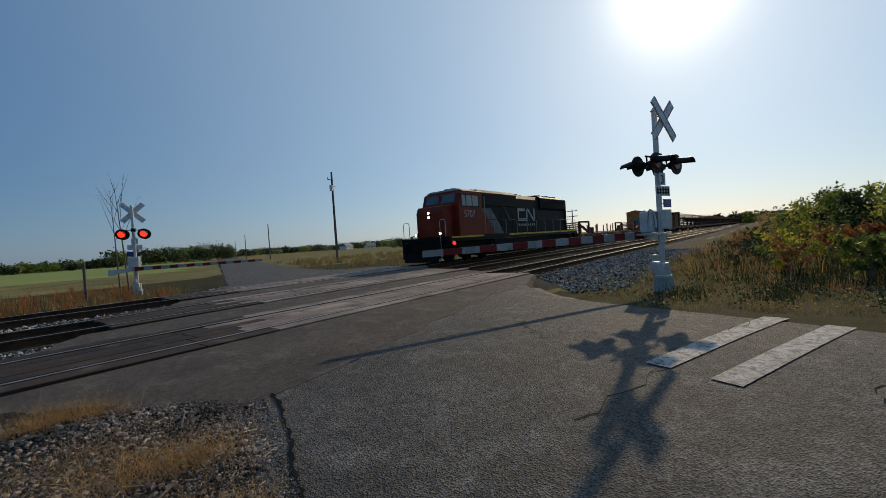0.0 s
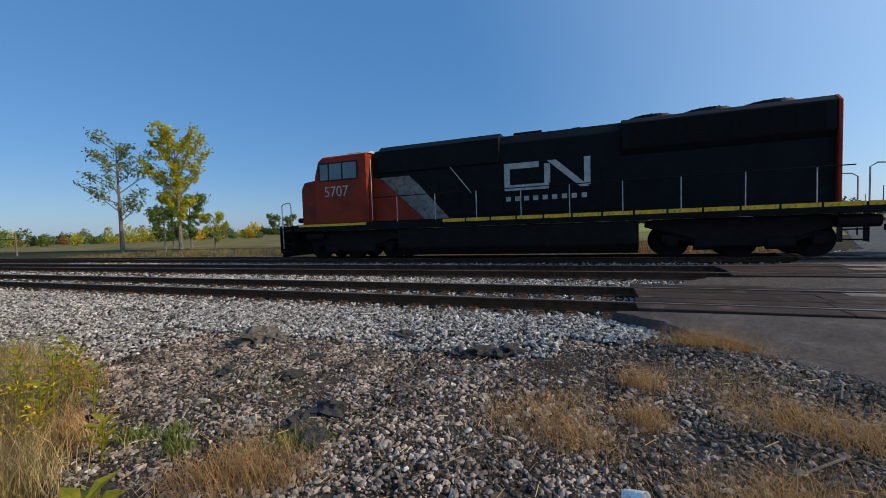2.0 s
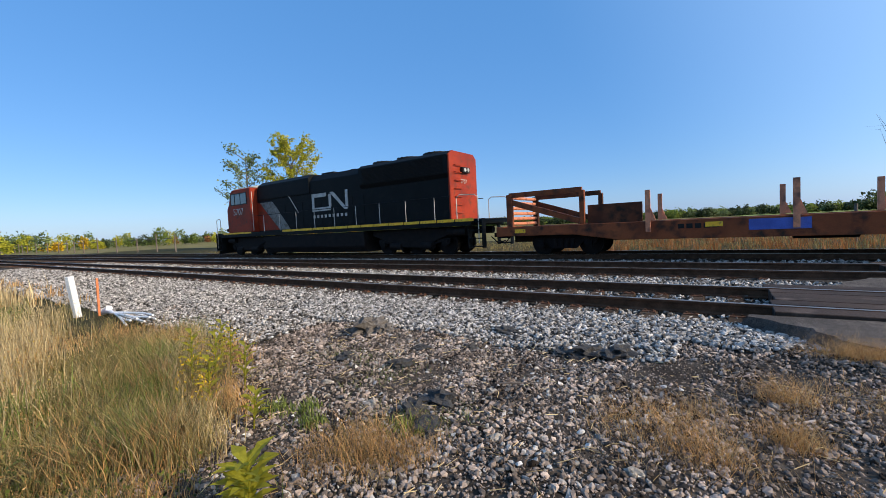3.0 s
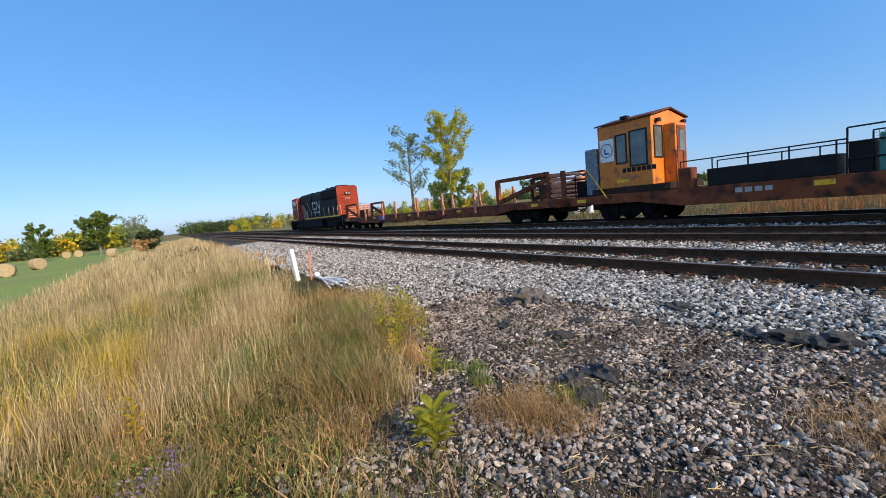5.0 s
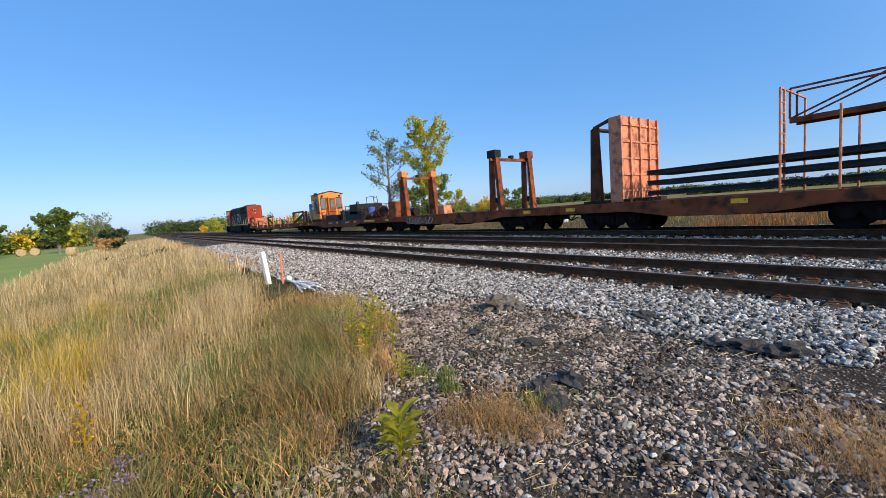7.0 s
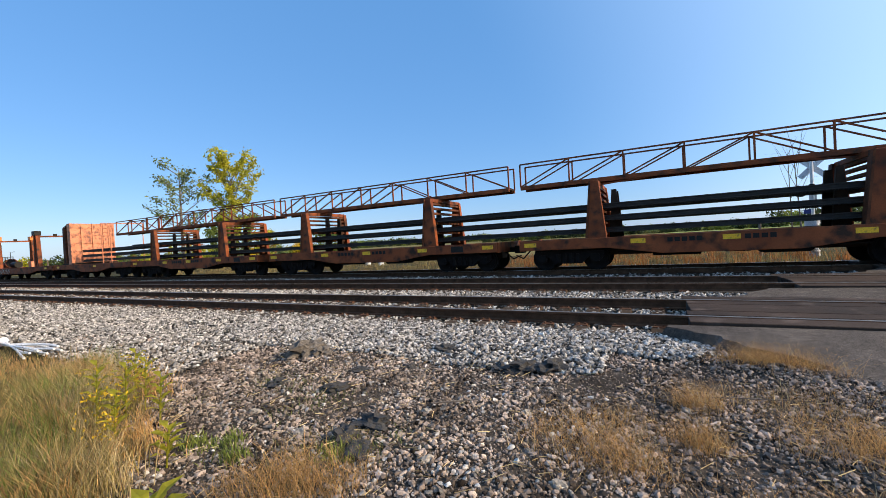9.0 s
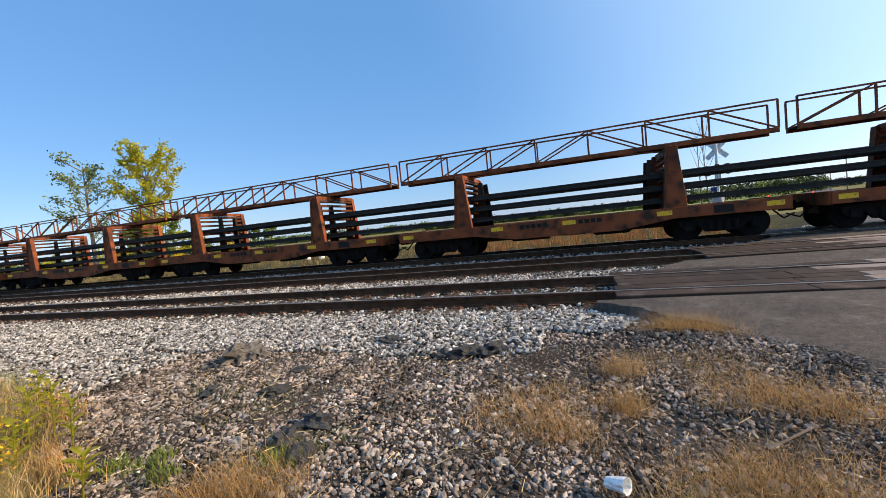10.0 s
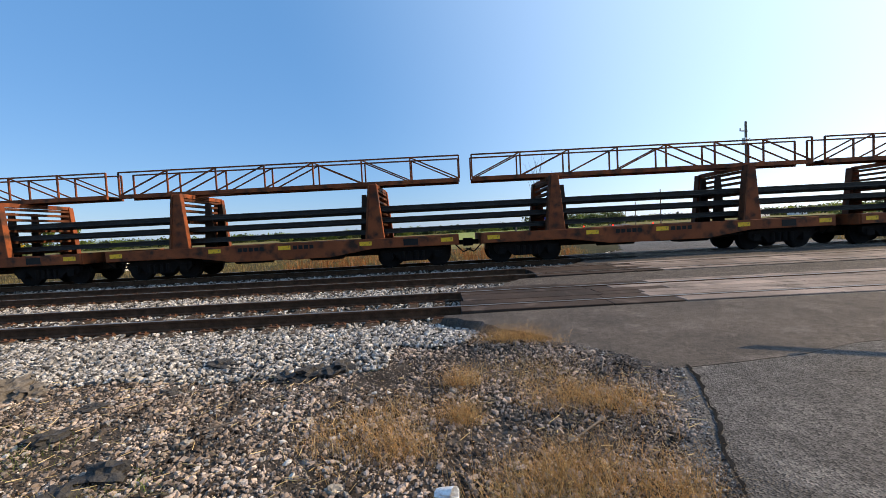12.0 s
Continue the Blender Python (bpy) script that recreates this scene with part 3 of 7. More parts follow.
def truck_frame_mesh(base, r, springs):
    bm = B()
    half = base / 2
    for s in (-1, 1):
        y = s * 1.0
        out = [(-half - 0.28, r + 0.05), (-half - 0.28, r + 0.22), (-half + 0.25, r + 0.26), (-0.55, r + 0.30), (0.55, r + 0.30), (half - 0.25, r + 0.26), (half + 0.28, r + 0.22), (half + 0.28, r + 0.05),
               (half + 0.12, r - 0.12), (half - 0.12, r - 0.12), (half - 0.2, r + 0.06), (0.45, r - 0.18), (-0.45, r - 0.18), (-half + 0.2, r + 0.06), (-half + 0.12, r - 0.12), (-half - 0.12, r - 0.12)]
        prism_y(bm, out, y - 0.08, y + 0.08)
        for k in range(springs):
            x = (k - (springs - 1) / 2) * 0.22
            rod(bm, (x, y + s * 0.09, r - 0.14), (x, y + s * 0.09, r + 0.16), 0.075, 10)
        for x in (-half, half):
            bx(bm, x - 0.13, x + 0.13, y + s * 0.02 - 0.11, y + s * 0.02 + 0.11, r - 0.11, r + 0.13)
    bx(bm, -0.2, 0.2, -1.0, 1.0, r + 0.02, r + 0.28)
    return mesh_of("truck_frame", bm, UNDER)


FRAME2 = truck_frame_mesh(1.75, 0.42, 4)
FRAME3 = truck_frame_mesh(3.6, 0.50, 3)


def truck(car, x, axles=2):
    big = axles == 3
    half = 1.8 if big else 0.875
    r = 0.50 if big else 0.42
    f = piece("truck_frame", FRAME3 if big else FRAME2, car, pose(x, 0, 0))
    for k in range(axles):
        piece("wheelset", WHEEL_BIG if big else WHEEL, car, pose(x - half + 2 * half * k / (axles - 1), 0, r))
    return f


def coupler(car, x, d):
    bm = B()
    bx(bm, min(x, x + d * 0.5), max(x, x + d * 0.5), -0.07, 0.07, 0.68, 0.86)
    bx(bm, min(x + d * 0.42, x + d * 0.68), max(x + d * 0.42, x + d * 0.68), -0.14, 0.14, 0.63, 0.92)
    rod(bm, (x, -0.35, 0.72), (x + d * 0.3, -0.3, 0.42), 0.025, 6)
    rod(bm, (x + d * 0.3, -0.3, 0.42), (x + d * 0.6, -0.22, 0.55), 0.025, 6)
    return part("coupler", bm, UNDER, car, "near-black steel coupler with air hose")


def text_mesh(word, size, material, thick=0.004):
    c = bpy.data.curves.new("writing", "FONT")
    c.body, c.size, c.extrude = word, size, thick
    o = bpy.data.objects.new("writing", c)
    scene.collection.objects.link(o)
    bpy.context.view_layer.update()
    me = bpy.data.meshes.new_from_object(o.evaluated_get(bpy.context.evaluated_depsgraph_get()))
    bpy.data.objects.remove(o)
    me.materials.clear()
    me.materials.append(material)
    return me


def side_bars(car, x, z, count, w, h, y, material, name="marking", gap=0.35):
    """Unreadable lettering as plain bars on a side facing -y."""
    bm = B()
    for k in range(count):
        a = x + k * w * (1 + gap)
        bx(bm, a, a + w, y - 0.004, y + 0.004, z, z + h)
    return part(name, bm, material, car)


HOOD_DOOR = mesh_of("hood_door", bx(B(), 0, 0.78, -0.012, 0.012, 0, 1.43), LOCO_BLACK, 0.006)
LOUVRE = mesh_of("radiator_louvre", bx(B(), 0, 4.85, -0.012, 0.012, 0, 0.025), UNDER)
STANCHION = mesh_of("stanchion", rod(B(), (0, 0, 0), (0, 0, 0.98), 0.018, 6), LOCO_GREY)
STRIPE = mesh_of("sill_stripe", bx(B(), 0, 0.86, -0.006, 0.006, 0, 0.12), YELLOW)


def locomotive():
    s0 = 17.0
    L = thing("locomotive", pose(s0, TRAIN_Y, 0), "diesel freight locomotive with red cab and black hood, dusty", "locomotive")
    TRAIN.append((L, s0))
    # frame, fuel tank, steps
    bm = B()
    bx(bm, 0.9, 20.6, -1.48, 1.48, 1.22, 1.50)
    part("frame", bm, LOCO_BLACK, L, bevel=0.015)
    tank = [(-1.42, 0.48), (-1.2, 0.18), (1.2, 0.18), (1.42, 0.48), (1.42, 1.2), (-1.42, 1.2)]
    part("fuel_tank", prism_x(B(), tank, 5.95, 14.45), UNDER, L, "near-black fuel tank", 0.03)
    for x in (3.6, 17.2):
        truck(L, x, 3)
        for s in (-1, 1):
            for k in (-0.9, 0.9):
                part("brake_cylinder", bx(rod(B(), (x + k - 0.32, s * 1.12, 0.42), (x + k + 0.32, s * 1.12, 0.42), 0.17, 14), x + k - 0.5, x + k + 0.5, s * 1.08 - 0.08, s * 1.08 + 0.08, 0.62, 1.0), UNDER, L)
        part("bolster", bx(B(), x - 2.1, x + 2.1, -1.02, 1.02, 0.78, 1.21), UNDER, L, "near-black bolster over the truck")
    for x in (0.45, 20.75):
        bm = B()
        for s in (-1, 1):
            for k in range(4):
                part("step", bx(B(), x - 0.31, x + 0.31, s * 1.45 - 0.28 * (s > 0), s * 1.45 + 0.28 * (s < 0), 0.35 + k * 0.33, 0.39 + k * 0.33), LOCO_BLACK, L)
            bx(bm, x - 0.34, x - 0.31, s * 1.45 - 0.3 * (s > 0), s * 1.45 + 0.3 * (s < 0), 0.3, 1.5)
            bx(bm, x + 0.31, x + 0.34, s * 1.45 - 0.3 * (s > 0), s * 1.45 + 0.3 * (s < 0), 0.3, 1.5)
        bx(bm, x - 0.34, x + 0.34, -1.2, 1.2, 1.30, 1.48)
        part("step_well", bm, LOCO_BLACK, L, "black boarding steps")
    bm = B()
    prism_y(bm, [(0.0, 0.12), (0.10, 0.12), (0.34, 0.72), (0.34, 1.28), (0.22, 1.28), (0.22, 0.74)], -1.28, 1.28)
    part("snowplow", bm, UNDER, L, "black steel pilot plate", 0.01)
    # nose and cab
    nose = [(1.05, 1.5), (1.05, 3.05), (1.22, 3.36), (2.2, 3.46), (2.2, 1.5)]
    bm = prism_y(B(), nose, -1.05, 1.05)
    part("nose", bm, LOCO_RED, L, "red painted short hood", 0.05)
    cab = [(2.1, 1.5), (2.1, 3.45), (2.32, 4.12), (2.55, 4.28), (4.7, 4.3), (4.7, 1.5)]
    bm = prism_y(B(), cab, -1.44, 1.44)
    cabin = part("cab", bm, LOCO_RED, L, "red painted crew cab", 0.05)
    roof = B()
    prism_x(roof, [(-1.36, 4.29), (-1.0, 4.40), (1.0, 4.40), (1.36, 4.29)], 2.5, 4.75)
    bx(roof, 3.15, 3.85, -0.42, 0.42, 4.39, 4.56)
    part("cab_roof", roof, LOCO_GREY, L, "pale grey cab roof", 0.01)
    for s in (-1, 1):
        fr = B()
        for a, b, c, d in ((2.36, 4.28, 3.28, 3.33), (2.36, 4.28, 3.98, 4.03), (2.36, 2.42, 3.33, 3.98), (2.84, 2.90, 3.33, 3.98), (3.50, 3.56, 3.33, 3.98), (4.22, 4.28, 3.33, 3.98)):
            bx(fr, a, b, s * 1.447 - 0.012, s * 1.447 + 0.012, c, d)
        win = part("cab_window", fr, BLACK, L, "black framed side windows")
        for a, b in ((2.42, 2.84), (2.90, 3.50), (3.56, 4.22)):
            part("pane", bx(B(), a, b, s * 1.443 - 0.006, s * 1.443 + 0.006, 3.33, 3.98), CABGLASS, win)
    for y in (-0.62, 0.62):
        bm = B()
        v = [bm.verts.new(p) for p in ((2.155, y - 0.5, 3.56), (2.155, y + 0.5, 3.56), (2.315, y + 0.48, 4.06), (2.315, y - 0.48, 4.06))]
        q = [bm.verts.new((p.co.x - 0.03, p.co.y, p.co.z + 0.01)) for p in v]
        bm.faces.new(q)
        bm.faces.new(v[::-1])
        for k in range(4):
            bm.faces.new((v[k], v[(k + 1) % 4], q[(k + 1) % 4], q[k]))
        part("windshield", bm, CABGLASS, L, "dark windshield")
    for y, z in ((0.0, 2.72), (0.0, 2.97)):
        lamp = part("headlight", rod(B(), (1.08, y, z), (1.00, y, z), 0.11, 16), BLACK, L, "lit twin headlight")
        part("lens", rod(B(), (1.01, y, z), (0.985, y, z), 0.085, 16), HEADLAMP, lamp)
    for y in (-0.95, 0.95):
        lamp = part("ditch_light", rod(B(), (0.95, y, 1.72), (0.82, y, 1.72), 0.11, 16), BLACK, L, "lit ditch light")
        part("lens", rod(B(), (0.83, y, 1.72), (0.80, y, 1.72), 0.085, 16), HEADLAMP, lamp)
    # long hood in black with radiator flare
    hood = [(-1.0, 1.5), (-1.0, 4.1), (-0.75, 4.42), (0.75, 4.42), (1.0, 4.1), (1.0, 1.5)]
    part("hood", prism_x(B(), hood, 4.72, 19.42), LOCO_BLACK, L, "black painted long engine hood", 0.02)
    part("dynamic_brake_housing", prism_x(B(), [(-1.07, 3.45), (-1.07, 4.32), (-0.75, 4.54), (0.75, 4.54), (1.07, 4.32), (1.07, 3.45)], 5.0, 10.0), LOCO_BLACK, L, "", 0.02)
    part("radiator_housing", prism_x(B(), [(-1.0, 3.3), (-1.13, 3.5), (-1.13, 4.3), (-0.9, 4.46), (0.9, 4.46), (1.13, 4.3), (1.13, 3.5), (1.0, 3.3)], 14.0, 19.35), LOCO_BLACK, L, "", 0.02)
    for x in (14.9, 16.5, 18.1):
        fan = part("fan", rod(B(), (x, 0, 4.42), (x, 0, 4.60), 0.68, 28), BLACK, L, "black roof cooling fan")
        g = B()
        for k in range(8):
            a = k * math.pi / 8
            bar(g, (x - math.cos(a) * 0.66, -math.sin(a) * 0.66, 4.615), (x + math.cos(a) * 0.66, math.sin(a) * 0.66, 4.615), 0.02)
        part("grille", g, UNDER, fan)
    bm = B()
    bx(bm, 10.4, 11.4, -0.45, 0.45, 4.4, 4.56)
    part("exhaust_stack", bm, UNDER, L)
    part("horn", bx(B(), 12.4, 12.7, -0.1, 0.1, 4.42, 4.58), UNDER, L)
    for x in (5.6, 8.0):
        part("antenna", rod(B(), (x, 0.0, 4.5), (x, 0.0, 4.66), 0.05, 8), UNDER, L)
    # doors, latches and louvres along the hood
    for s in (-1, 1):
        for k in range(11):
            piece("hood_door", HOOD_DOOR, L, pose(5.2 + k * 0.82, s * 1.006, 1.62))
        for k in range(13):
            piece("radiator_louvre", LOUVRE, L, pose(14.25, s * 1.137, 3.56 + k * 0.055))
        # paint: red and pale band behind the cab, as thin plates on the hood side
        y = s * 1.026
        for outline, m, nm in (([(4.72, 1.55), (4.72, 3.32), (5.05, 3.25), (6.95, 1.55)], LOCO_RED, "red_paint_panel"),
                               ([(5.06, 3.28), (6.35, 3.28), (6.75, 2.92), (8.0, 1.55), (6.98, 1.55)], BAND_GREY, "pale_paint_panel")):
            part(nm, prism_y(B(), outline, y - 0.006, y + 0.006), m, L, "painted band")
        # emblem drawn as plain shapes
        y = s * 1.03
        em = B()
        e0, e1, zt, zb = 10.15, 13.05, 3.38, 2.42
        t = 0.20
        for a, b, c, d in ((e0, e0 + 1.22, zt - t, zt), (e0, e0 + t, zb, zt - t), (e0 + t, e0 + 1.55, zb, zb + t), (e0 + 1.40, e0 + 1.40 + t, zb + t, zt - 0.1), (e1 - t, e1, zb + 0.05, zt + 0.02)):
            part("emblem_bar", bx(B(), a, b, y - 0.005, y + 0.005, c, d), LOCO_GREY, L)
        prism_y(em, [(e0 + 1.5, zt), (e1 - 0.32, zb), (e1 - 0.05, zb), (e0 + 1.80, zt)], y - 0.0055, y + 0.0055)
        part("emblem_bar", em, LOCO_GREY, L)
        for k in range(9):
            x = 10.2 + k * 0.32
            part("lettering_bar", bx(B(), x, x + 0.17, y - 0.004, y + 0.004, 2.05, 2.21), LOCO_GREY, L)
        for k in range(14):
            piece("sill_stripe", STRIPE, L, pose(7.9 + k * 0.92, s * 1.487, 1.40))
        part("sill_stripe", bx(B(), 1.2, 4.6, s * 1.487 - 0.006, s * 1.487 + 0.006, 1.42, 1.52), YELLOW, L)
        hr = B()
        for k in range(9):
            x = 6.0 + k * 1.6
            piece("stanchion", STANCHION, L, pose(x, s * 1.44, 1.5))
        part("long_handrail", rod(B(), (5.0, s * 1.44, 2.48), (19.6, s * 1.44, 2.48), 0.018, 6), LOCO_BLACK, L, "black walkway handrail")
        for a, b, low in ((19.9, 20.9, 1.5), (0.75, 0.25, 1.5)):
            part("end_handrail", tube(B(), [(a, s * 1.40, low), (a, s * 1.40, 2.4), (a + (b - a) * 0.15, s * 1.40, 2.5), (b - (b - a) * 0.15, s * 1.40, 2.46), (b, s * 1.40, 2.36), (b, s * 1.40, 0.5)], 0.022), LOCO_GREY, L, "pale bent end handrail")
        part("cab_grab_rail", rod(hr, (4.9, s * 1.46, 1.6), (4.9, s * 1.46, 4.0), 0.018, 6), LOCO_GREY, L)
        br = B()
        rod(br, (8.1, s * 1.05, 3.45), (8.9, s * 1.05, 2.45), 0.02, 6)
        part("grab_iron", br, LOCO_GREY, L)
    num = text_mesh("5707", 0.60, LOCO_GREY)
    piece("number", num, L, pose(2.60, -1.452, 2.64, 90, 0, 0))
    piece("number", num, L, pose(4.10, 1.452, 2.64, 90, 0, 180))
    # rear end
    part("hood_end", prism_x(B(), [(-1.14, 1.5), (-1.14, 4.28), (-0.9, 4.47), (0.9, 4.47), (1.14, 4.28), (1.14, 1.5)], 19.36, 19.46), LOCO_RED, L, "red hood end", 0.02)
    for z in (1.8, 2.15, 2.5, 2.85, 3.2, 3.55, 3.85):
        gi = B()
        for y in (-0.55, ):
            rod(gi, (19.54, y - 0.25, z), (19.54, y + 0.25, z), 0.02, 6)
            rod(gi, (19.45, y - 0.25, z), (19.54, y - 0.25, z), 0.02, 6)
            rod(gi, (19.45, y + 0.25, z), (19.54, y + 0.25, z), 0.02, 6)
        part("ladder_rung", gi, LOCO_RED, L)
    lamp = part("rear_headlight", bx(B(), 19.45, 19.62, -0.3, 0.3, 3.55, 3.80), BLACK, L, "dark rear headlight box", 0.02)
    for y in (-0.13, 0.13):
        part("lens", rod(B(), (19.61, y, 3.68), (19.64, y, 3.68), 0.085, 14), LOCO_GREY, lamp)
    piece("rear_number", text_mesh("5707", 0.26, LOCO_GREY), L, pose(19.47, -0.30, 3.10, 90, 0, 90))
    coupler(L, 20.9, 1)
    coupler(L, 0.1, -1)
    for x, z in ((1.5, 1.0), (5.6, 0.95), (13.2, 0.95), (19.3, 1.0)):
        for y in (-1.2, 1.2):
            part("air_reservoir", rod(B(), (x, y, z), (x + 0.9, y, z), 0.17, 12), UNDER, L)
    for x in (3.6, 17.2):
        for y in (-1.12, 1.12):
            part("truck_side", prism_y(B(), [(x - 2.4, 0.95), (x - 2.35, 1.18), (x + 2.35, 1.18), (x + 2.4, 0.95), (x + 1.3, 0.62), (x + 0.9, 0.36), (x - 0.9, 0.36), (x - 1.3, 0.62)], y - 0.05, y + 0.05), UNDER, L, "near-black cast truck side", 0.02)
    return L


CABGLASS = mat("dark_cab_glass", (0.06, 0.09, 0.10), (0.10, 0.14, 0.15), 0.06, scale=1.0, bump=0.0, spec=0.8)


def flat_body(car, x0, x1, top=1.08, depth=0.34, label="rusty steel flat car side sill"):
    n = x1 - x0
    side = [(x0, top), (x1, top), (x1, top - depth), (x1 - 2.9, top - depth), (x1 - 4.4, top - depth - 0.22), (x0 + 4.4, top - depth - 0.22), (x0 + 2.9, top - depth), (x0, top - depth)]
    for s in (-1, 1):
        part("side_sill", prism_y(B(), side, s * 1.42 - 0.05, s * 1.42 + 0.05), OXIDE, car, label, 0.01)
    part("deck", bx(B(), x0, x1, -1.37, 1.37, top - 0.10, top - 0.02), RUST_DARK, car, "dark worn deck")
    part("centre_sill", bx(B(), x0 + 0.2, x1 - 0.2, -0.3, 0.3, top - 0.62, top - 0.1), RUST_DARK, car)
    for s, x in ((-1, x0), (1, x1)):
        part("end_sill", bx(B(), x - 0.06, x + 0.06, -1.42, 1.42, top - 0.36, top + 0.02), OXIDE, car, "", 0.01)


def reflectors(car, xs, z, w=0.42, h=0.14):
    me = REFLECT
    for x in xs:
        for s in (-1, 1):
            piece("reflector", me, car, pose(x, s * 1.476, z))


REFLECT = mesh_of("reflector", bx(B(), -0.21, 0.21, -0.004, 0.004, -0.07, 0.07), YELLOW)


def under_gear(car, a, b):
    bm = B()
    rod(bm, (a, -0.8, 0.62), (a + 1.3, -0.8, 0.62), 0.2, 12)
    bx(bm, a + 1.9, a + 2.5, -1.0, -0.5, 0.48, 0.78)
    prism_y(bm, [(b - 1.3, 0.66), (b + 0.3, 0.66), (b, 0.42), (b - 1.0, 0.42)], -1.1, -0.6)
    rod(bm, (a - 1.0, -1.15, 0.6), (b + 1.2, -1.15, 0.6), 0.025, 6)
    part("brake_gear", bm, UNDER, car, "near-black air reservoir and brake rigging")


def stake_car():
    s0, n = 38.5, 26.7
    c = thing("flat_car", pose(s0, TRAIN_Y, 0), "long rusty flat car with upright stakes and end frames", "flat car")
    TRAIN.append((c, s0))
    flat_body(c, 0.25, n - 0.2)
    for x in (2.7, n - 2.7):
        truck(c, x)
    coupler(c, 0.3, -1)
    coupler(c, n - 0.3, 1)
    under_gear(c, 9, 16)
    reflectors(c, (1.2, 7.2, 13.2, 19.2, n - 1.5), 0.92)
    for x in (5.5, 9.0, 11.2, 14.5, 17.6, 20.8):
        for s in (-1, 1):
            b = B()
            bx(b, x - 0.07, x + 0.07, s * 1.5 - 0.05, s * 1.5 + 0.05, 0.75, 2.05)
            prism_y(b, [(x + 0.07, 1.1), (x + 0.22, 1.1), (x + 0.07, 1.5)], s * 1.5 - 0.03, s * 1.5 + 0.03)
            part("stake", b, PANEL_ORANGE, c, "faded orange steel stake")
    for a, b_, lean in ((0.75, 3.45, 1), (n - 4.1, n - 0.7, -1)):
        for s in (-1, 1):
            f = B()
            y = s * 1.3
            bar(f, (a, y, 1.05), (a, y, 2.3), 0.20)
            bar(f, (b_, y, 1.05), (b_, y, 2.25), 0.16)
            bar(f, (a, y, 2.27), (b_, y, 2.27), 0.15, 0.18)
            p, q = ((a + 0.1, y, 2.0), (b_ - 0.1, y, 1.2)) if lean > 0 else ((b_ - 0.1, y, 2.0), (a + 0.1, y, 1.2))
            bar(f, p, q, 0.16, 0.2)
            part("side_frame", f, OXIDE if s < 0 else RUST, c, "rusty braced end frame")
        ex = a if lean > 0 else b_
        for k in range(6):
            part("roller", rod(B(), (ex, -1.25, 1.2 + k * 0.2), (ex, 1.25, 1.2 + k * 0.2), 0.065, 10), PANEL_ORANGE, c, "orange cross roller")
        if lean < 0:
            for k in range(5):
                part("cross_slat", bx(B(), b_ + 0.02, b_ + 0.75, -1.32, -1.22, 1.2 + k * 0.22, 1.34 + k * 0.22), PANEL_ORANGE, c)
            part("end_post", bx(B(), b_ + 0.72, b_ + 0.86, -1.36, -1.18, 1.06, 2.3), OXIDE, c)
            part("end_panel", bx(B(), a + 0.5, b_ - 0.4, 1.20, 1.26, 1.1, 1.9), RUST, c, "brown plate panel")
    part("blue_patch", bx(B(), 8.0, 9.3, -1.477, -1.469, 0.72, 1.02), BLUE, c, "blue painted patch on sill")
    part("front_panel", bx(B(), 3.6, 5.3, -1.2, -1.14, 1.08, 1.72), RUST, c, "brown plate panel")
    side_bars(c, 6.3, 0.82, 5, 0.16, 0.14, -1.473, BLACK)
    side_bars(c, 15.5, 0.82, 6, 0.16, 0.14, -1.473, BLACK)
    return c


